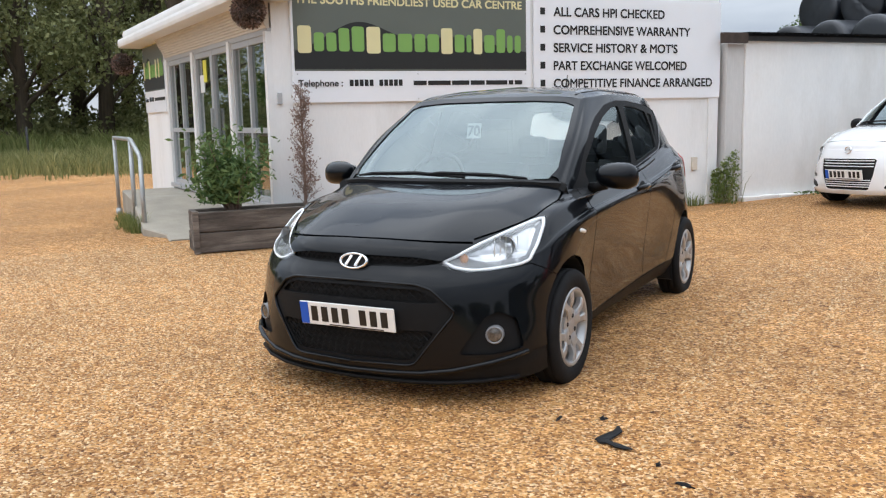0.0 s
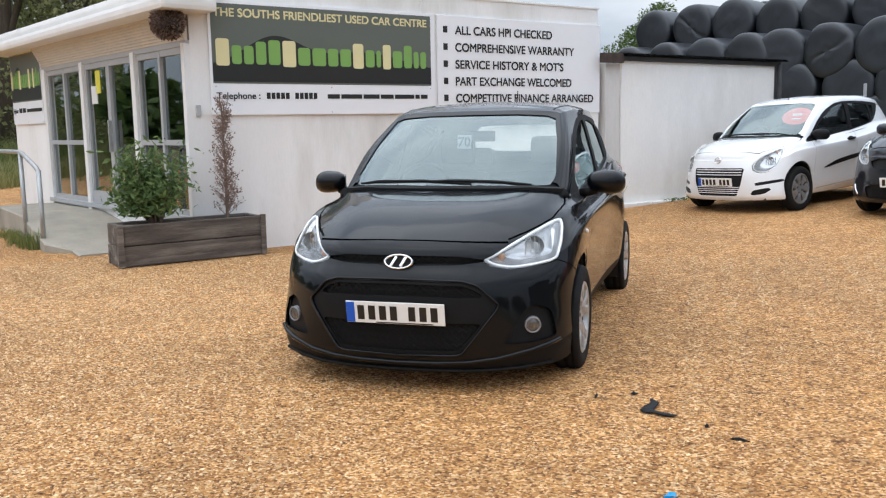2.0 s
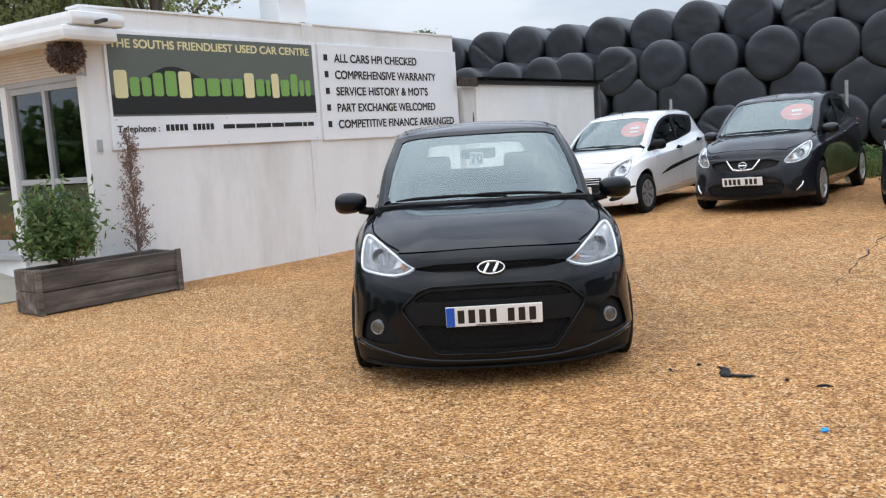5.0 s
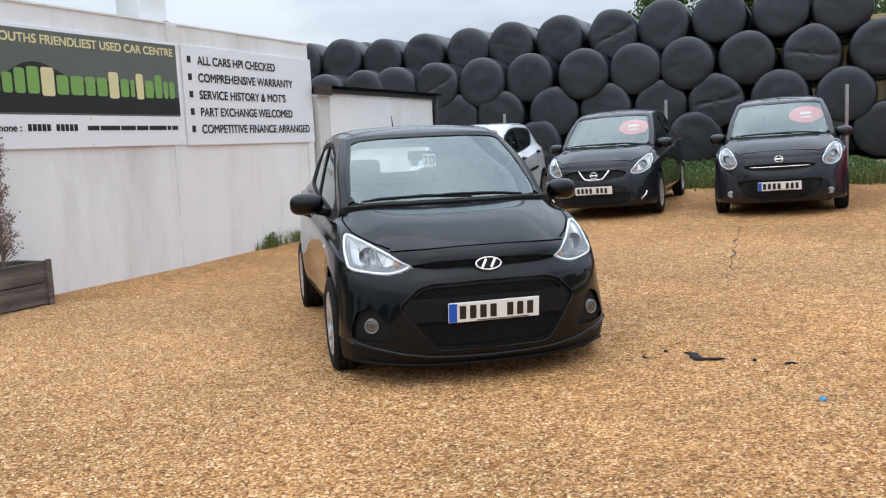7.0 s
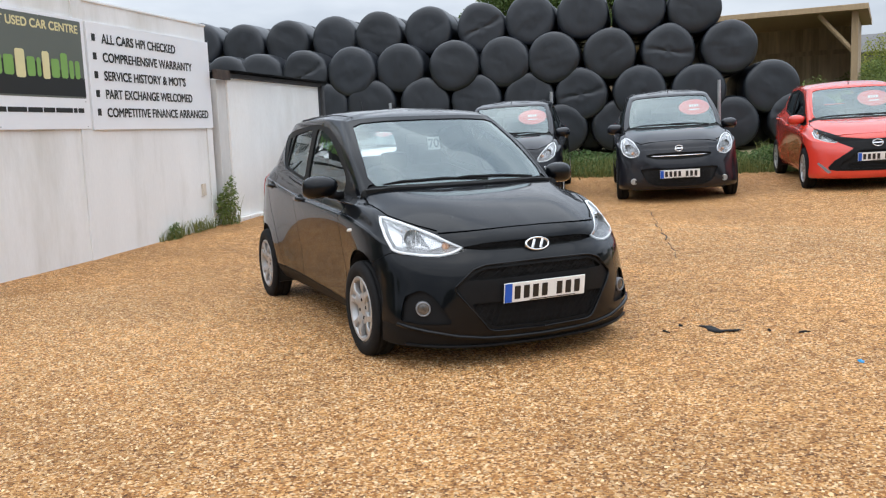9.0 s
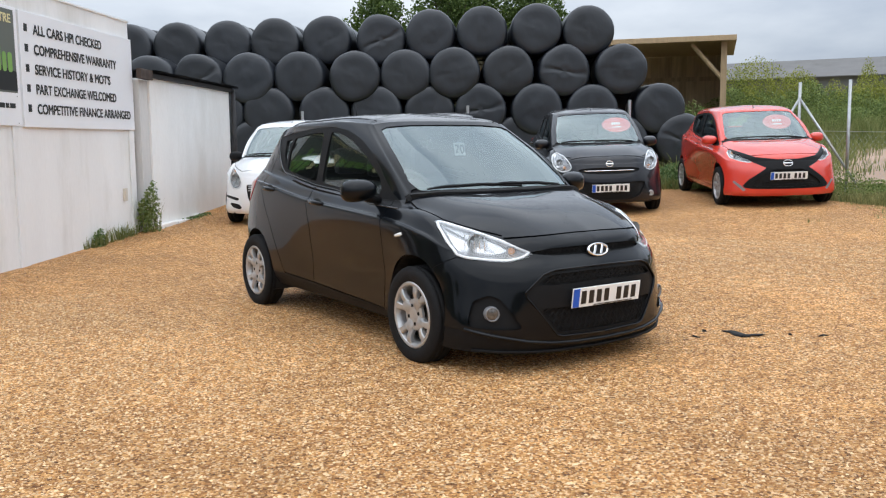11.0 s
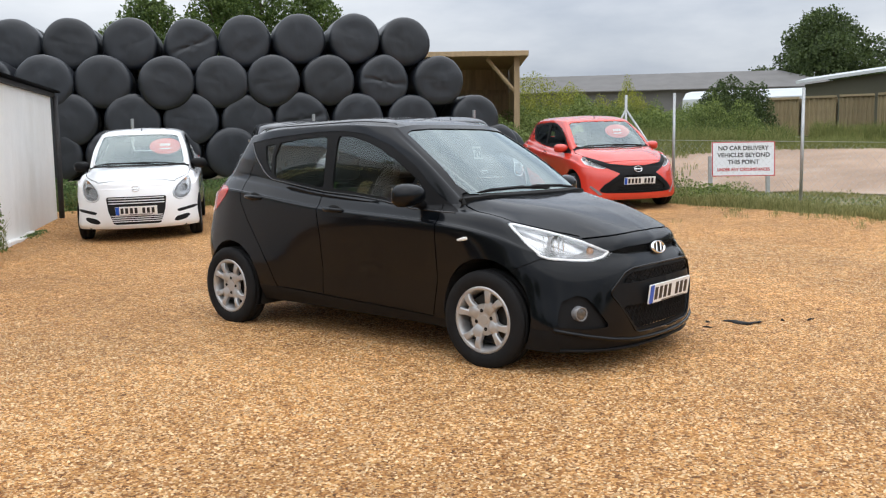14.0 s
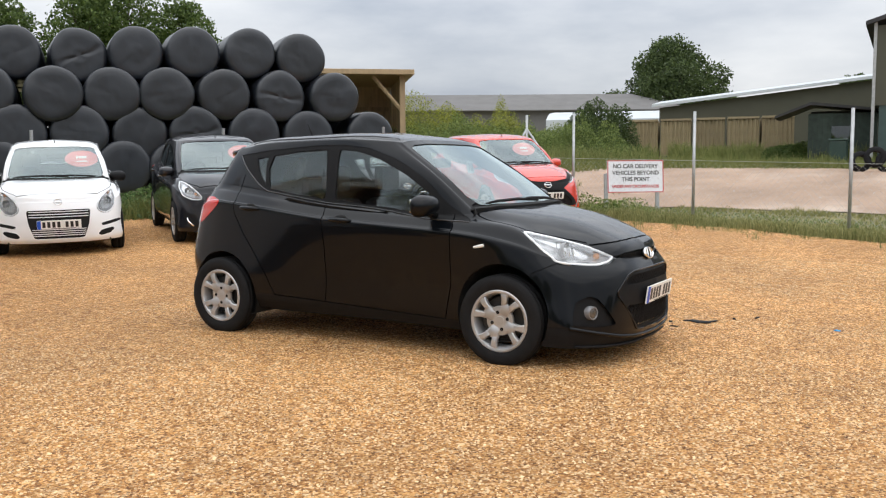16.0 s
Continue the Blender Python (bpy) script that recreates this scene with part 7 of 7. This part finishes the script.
# rain drops standing on the bonnet and the roof
rng = np.random.default_rng(91)
dv, df = [], []
for x, y in zip(rng.uniform(-.62, .62, 1500), rng.uniform(-.5, 1.9, 1500)):
    if .1 < y < 1.0:
        continue
    hit, hn = HULL[i10.name].ray_cast(Vector((abs(x), y, 3)), Vector((0, 0, -1)))[:2]
    if hit is None or abs(hn.z) < .7:
        continue
    hn = hn if hn.z > 0 else -hn
    p, r = Vector((x, hit.y, hit.z)), rng.uniform(.0014, .0036) * (1.5 if rng.uniform() > .93 else 1)
    k0 = len(dv)
    dv.append(p + hn * r * .55)
    for f, h in ((.62, .42), (1.0, 0.0)):
        dv += [p + Vector((r * f * math.cos(a * math.pi / 4), r * f * math.sin(a * math.pi / 4), 0)) + hn * r * h for a in range(8)]
    df += [(k0, k0 + 1 + a, k0 + 1 + (a + 1) % 8) for a in range(8)] + [(k0 + 1 + a, k0 + 9 + a, k0 + 9 + (a + 1) % 8, k0 + 1 + (a + 1) % 8) for a in range(8)]
WATER = mat("rain_water", (.03, .032, .035), .08, 0, var=.05, coat=1.0)
tagged(pydata("rain_drops", dv, df, WATER, i10, "clear rain drops on the black paint", True), "clear rain drops on the black paint", "", "", "stuff")
# sticker behind the windscreen
tag_card = new("number_card")
tag_card.parent = i10
tag_card.matrix_local = pose(-.02, .665, 1.245, 78, 0, 0)
tagged(tag_card, "white number card behind the windscreen")
boxpart("card", (-.045, .045, -.045, .045, 0, .002), mat("grey_card", (.3, .33, .33), .5), tag_card)
text_mesh("lettering", "70", .06, DASH, tag_card, pose(-.038, -.03, .0035), .076, .002)

# ---- the parked cars ----
def variant(kx, kf, kr, kz, nose_up=0.0, round_=0.0):
    """Feature lines of another small hatchback, from the same family of lines."""
    out = []
    for n, (xs, ys, zs) in enumerate(RINGS_A):
        rx, ry, rz = [], [], []
        for k, (x, y, z) in enumerate(zip(xs, ys, zs)):
            w = max(0.0, min(1.0, (0.35 - y) / 0.7)) if 4 <= n <= 8 else 0.0
            rx.append(x * kx)
            ry.append(y * (kf if y < 0 else kr) + round_ * (0.1 if k == 2 else 0.16 if k == 3 else 0.0) * (1 if n < 9 else 0))
            rz.append((max(z, .185) if n == 0 else max(z, .25) if n == 1 else z) * kz + nose_up * w)
        out.append([rx, ry, rz])
    return out


def shift(poly, view, kx, kf, kr, kz):
    f = lambda v: v * (kf if v < 0 else kr)
    if view == "side":
        return [(f(a), b * kz) for a, b in poly]
    if view == "front":
        return [(a * kx, b * kz) for a, b in poly]
    return [(a * kx, f(b)) for a, b in poly]


def parked(name, label, plate_xy, yaw, paint, k, faces, looks, **more):
    """A parked hatchback set so that its plate stands at plate_xy."""
    kx, kf, kr, kz, up, rd = k
    shared = [r for r in regions_a if r[0] in ("bonnet", "cowl", "front_door", "rear_door", "window_surround", "glass_screen", "glass_rear", "glass_front_door", "glass_rear_door", "glass_quarter", "tail_lamp", "gap")]
    regs = []
    for key, poly, view, keep in shared:
        lift = lambda c, n, keep=keep: keep(Vector((c.x / kx, c.y / (kf if c.y < 0 else kr), c.z / kz)), n)
        p = shift(poly, view, kx, kf, kr, kz)
        regs.append((key, p, view, lift))
    lk = {q: (v[0], paint if v[1] is CARBLACK else v[1], v[2], v[3], v[4], v[5] if v[1] is not CARBLACK else "") for q, v in looks_a.items()}
    lk["body"] = ("body_shell", paint, 0, 0.0, 0.01, "")
    lk.update(looks)
    py, pz = more["plate"]
    a = radians(yaw)
    ox, oy = plate_xy[0] + py * math.sin(a) * 1.0, plate_xy[1] - py * math.cos(a)
    m = tilt(ox - 1.2 * math.sin(a), oy + 1.2 * math.cos(a), yaw) @ Matrix.Translation((0, -1.2, 0))
    sp = dict(spec_a)
    sp.update(rings=variant(*k), regions=regs + faces, looks=lk, paint=paint, hub_f=.02, base=2.385 * kr, arches=((.015, .315, .33), (2.372 * kr, .305, .33)), track=.83 * kx, nose=-.73 * kf, tail=2.9 * kr, dash_y=.28 * kr, belt=.96 * kz, roof=1.44 * kz,
              handle_x=.812 * kx, handles=tuple((y * kr, z * kz) for y, z in spec_a["handles"]), aerial=(.98, 1.44 * kz + .02, .06),
              wipers=[[(x * kx, y * kr, z * kz) for x, y, z in w] for w in spec_a["wipers"]], group="parked cars for sale", mirror=(.82 * kx, .5 * kr, .985 * kz))
    sp.update(more, sub=(6, 3))
    car = build_car(name, label, m, sp)
    price_card(car, more.get("card_x", .35) * kx, .68 * kr, 1.235 * kz, 54, .22)
    return car


def lamp_pair(car, poly, amber):
    for s in (1, -1):
        lamp_inside(car, poly, amber, s)


def slats(parent, x0, x1, zs, material, name="grille_bar", h=.012):
    for z in zs:
        b = bmesh.new()
        n = 16
        tube(b, [(x0 + (x1 - x0) * k / n, nose(parent, x0 + (x1 - x0) * k / n, z, (.2, z)).y + .012, z) for k in range(n + 1)], h / 2, 6)
        part(name, b, material, parent, "", True)


def round_badge(parent, y, z, rx, rz, lean=-15):
    y = nose(parent, 0, z).y - .006
    b = bmesh.new()
    oval_ring(b, rx, rz, .012, .012, Matrix.Translation((0, y, z)) @ Matrix.Rotation(radians(lean), 4, "X"), 28)
    box(b, -rx * .9, rx * .9, -.01, 0, -.008, .008, .002, Matrix.Translation((0, y, z)) @ Matrix.Rotation(radians(lean), 4, "X"))
    part("badge", b, CHROME, parent, "plain chrome oval badge", True)


HEAD = {"headlamp": ("headlamp_lens", LENS, 1, 0.0, 0, "clear headlamp lens"), "intake_upper": ("upper_intake", DARK, 0, 0.03, 0, "dark grille opening"), "intake_lower": ("lower_intake", DARK, 0, 0.03, 0, "dark lower intake"), "trim_front": ("front_trim", PLASTIC, 1, 0.0, 0.01, "black bumper trim")}

# white five-door
KW = (.965, .93, .985, .975, .05, .2)
lamp_w = rounded([(.455, .63), (.47, .565), (.54, .525), (.63, .54), (.69, .61), (.71, .72), (.69, .81), (.65, .835), (.58, .79), (.50, .72)], 2, .35)
white_car = parked("white_hatchback", "white five-door hatchback with red price card", (1.64, 7.42), -37.3, CARWHITE, KW, [
    ("headlamp", lamp_w, "front", FRONTY(.05)),
    ("intake_upper", rounded([(0, .60), (.36, .60), (.38, .58), (.36, .42), (.30, .25), (.27, .235), (0, .235)], 2, .15), "front", FRONTY(-.3)),
    ("trim_front", rounded([(.50, .405), (.75, .445), (.76, .41), (.52, .365)], 2, .25), "front", FRONTY(-.05)),
    ("trim_front", rounded([(.46, .265), (.50, .315), (.64, .34), (.67, .315), (.61, .265), (.5, .245)], 2, .25), "front", FRONTY(-.1)),
    ("door_trim", rounded([(.55, .50), (1.3, .585), (2.0, .66), (2.0, .70), (1.3, .645), (.9, .60)], 2, .2), "side", SIDE),
], {**HEAD, "door_trim": ("door_trim", PLASTIC, 1, -0.004, 0.01, "black door rubbing strip"), "front_trim": HEAD["trim_front"]}, plate=(-.70, .42), wheel="cover", wheel_label="steel wheel with dull grey cover", mirror_mat=PLASTIC, handle_mat=PLASTIC)
lamp_pair(white_car, lamp_w, (.62, .78))
slats(white_car, -.35, .35, (.578, .545, .512), CARWHITE, h=.013)
slats(white_car, -.32, .32, (.352, .326, .30, .274), CARWHITE, h=.012)
round_badge(white_car, -.625, .70, .05, .045)

# dark facelift hatchback
KN = (1.0, 1.0, 1.02, 1.005, .05, .25)
lamp_n = rounded([(.48, .66), (.50, .62), (.62, .62), (.73, .68), (.755, .80), (.72, .885), (.66, .86), (.56, .77)], 2, .25)
dark_car = parked("dark_hatchback", "dark blue-black five-door hatchback with chrome grille vee", (3.645, 6.2), -36, CARGREY, KN, [
    ("headlamp", lamp_n, "front", FRONTY(.05)),
    ("intake_upper", rounded([(0, .70), (.33, .70), (.45, .66), (.40, .60), (.12, .56), (0, .56)], 2, .15), "front", FRONTY(-.3)),
    ("intake_lower", rounded([(0, .40), (.40, .40), (.50, .36), (.46, .24), (0, .22)], 2, .15), "front", FRONTY(-.3)),
    ("trim_front", rounded([(.58, .42), (.70, .46), (.74, .40), (.66, .26), (.56, .26)], 2, .25), "front", FRONTY(-.05)),
], HEAD, plate=(-.755, .43), blue=False, wheel="multi", tyre=.3, rim=.2)
lamp_pair(dark_car, lamp_n, (.56, .70))
for s in (1, -1):
    tubepart("chrome_vee", [nose(dark_car, s * x, z) + Vector((0, -.006, 0)) for x, z in ((.215, .70), (.165, .63), (.125, .585), (.06, .575), (0, .575))], .013, CHROME, dark_car, "chrome grille vee", 8)
    tubepart("fog_trim", [nose(dark_car, s * x, z) + Vector((0, -.004, 0)) for x, z in ((.62, .27), (.68, .33), (.69, .38))], .013, CHROME, dark_car, "chrome fog lamp strip", 8)
round_badge(dark_car, -.70, .635, .055, .05)
zigzag(dark_car, -.42, .42, .25, .37, lambda x, c_=dark_car: nose(c_, x, (.25 + .37) / 2).y + .014, .06)

# dark rounded hatchback
KL = (1.0, 1.0, 1.02, 1.005, .06, .3)
lamp_l = rounded([(.50, .70), (.53, .64), (.63, .61), (.73, .66), (.765, .76), (.745, .86), (.68, .895), (.58, .84)], 2, .3)
round_car = parked("dark_hatchback", "dark five-door hatchback with rounded lamps and slim grille", (5.46, 4.55), -35.3, CARGREY, KL, [
    ("headlamp", lamp_l, "front", FRONTY(.05)),
    ("intake_upper", rounded([(0, .685), (.30, .68), (.43, .66), (.42, .63), (.30, .60), (0, .59)], 2, .2), "front", FRONTY(-.3)),
    ("intake_lower", rounded([(0, .47), (.42, .48), (.52, .46), (.42, .28), (.30, .24), (0, .23)], 2, .2), "front", FRONTY(-.3)),
], HEAD, plate=(-.755, .40), wheel="multi", tyre=.3, rim=.2)
lamp_pair(round_car, lamp_l, (.60, .68))
slats(round_car, -.36, .36, (.64,), CHROME, "grille_strip", .016)
round_badge(round_car, -.672, .735, .055, .045)
for s in (1, -1):
    b = bmesh.new()
    lathe(b, [(-.03, .03), (-.034, .038), (.02, .045)], 20, "y", Matrix.Translation((s * .60, nose(round_car, .6, .3).y + .01, .30)))
    lathe(b, [(-.02, .001), (-.02, .03)], 16, "y", Matrix.Translation((s * .60, nose(round_car, .6, .3).y + .01, .30)))
    part("fog_lamp", b, GALV, round_car, "round fog lamp", True)
zigzag(round_car, -.40, .40, .26, .44, lambda x, c_=round_car: nose(c_, x, (.26 + .44) / 2).y + .014, .06)

# red three-door style hatchback
KR = (1.0, .96, .985, .972, .02, .1)
lamp_r = [(.44, .69), (.58, .76), (.70, .83), (.735, .79), (.72, .72), (.60, .67), (.50, .655)]
red_car = parked("red_hatchback", "bright red hatchback with black angular front grille", (7.73, 3.28), -37, CARRED, KR, [
    ("headlamp", lamp_r, "front", FRONTY(.1)),
    ("grille_frame", [(0, .70), (.14, .70), (.42, .735), (.68, .845), (.66, .79), (.45, .655), (.30, .585), (.53, .42), (.60, .335), (.585, .30), (.5, .288), (0, .28)], "front", FRONTY(-.05)),
    ("intake_lower", rounded([(0, .56), (.20, .56), (.44, .40), (.47, .345), (.42, .315), (0, .31)], 2, .1), "front", FRONTY(-.3)),
    ("trim_front", [(.56, .27), (.70, .40), (.72, .38), (.60, .25)], "front", FRONTY(-.05)),
], {**HEAD, "grille_frame": ("grille_frame", PLASTIC, 0, -0.003, 0.01, "gloss black cross-shaped grille frame"), "trim_front": ("front_trim", COVERGREY, 1, 0.0, 0.01, "silver-grey bumper corner trim")}, plate=(-.715, .47), wheel="pairs", tyre=.29, rim=.2, card_x=.27)
lamp_pair(red_car, lamp_r, (.66, .78))
round_badge(red_car, -.665, .645, .07, .05)
slats(red_car, -.36, .36, (.385, .35), PLASTIC)
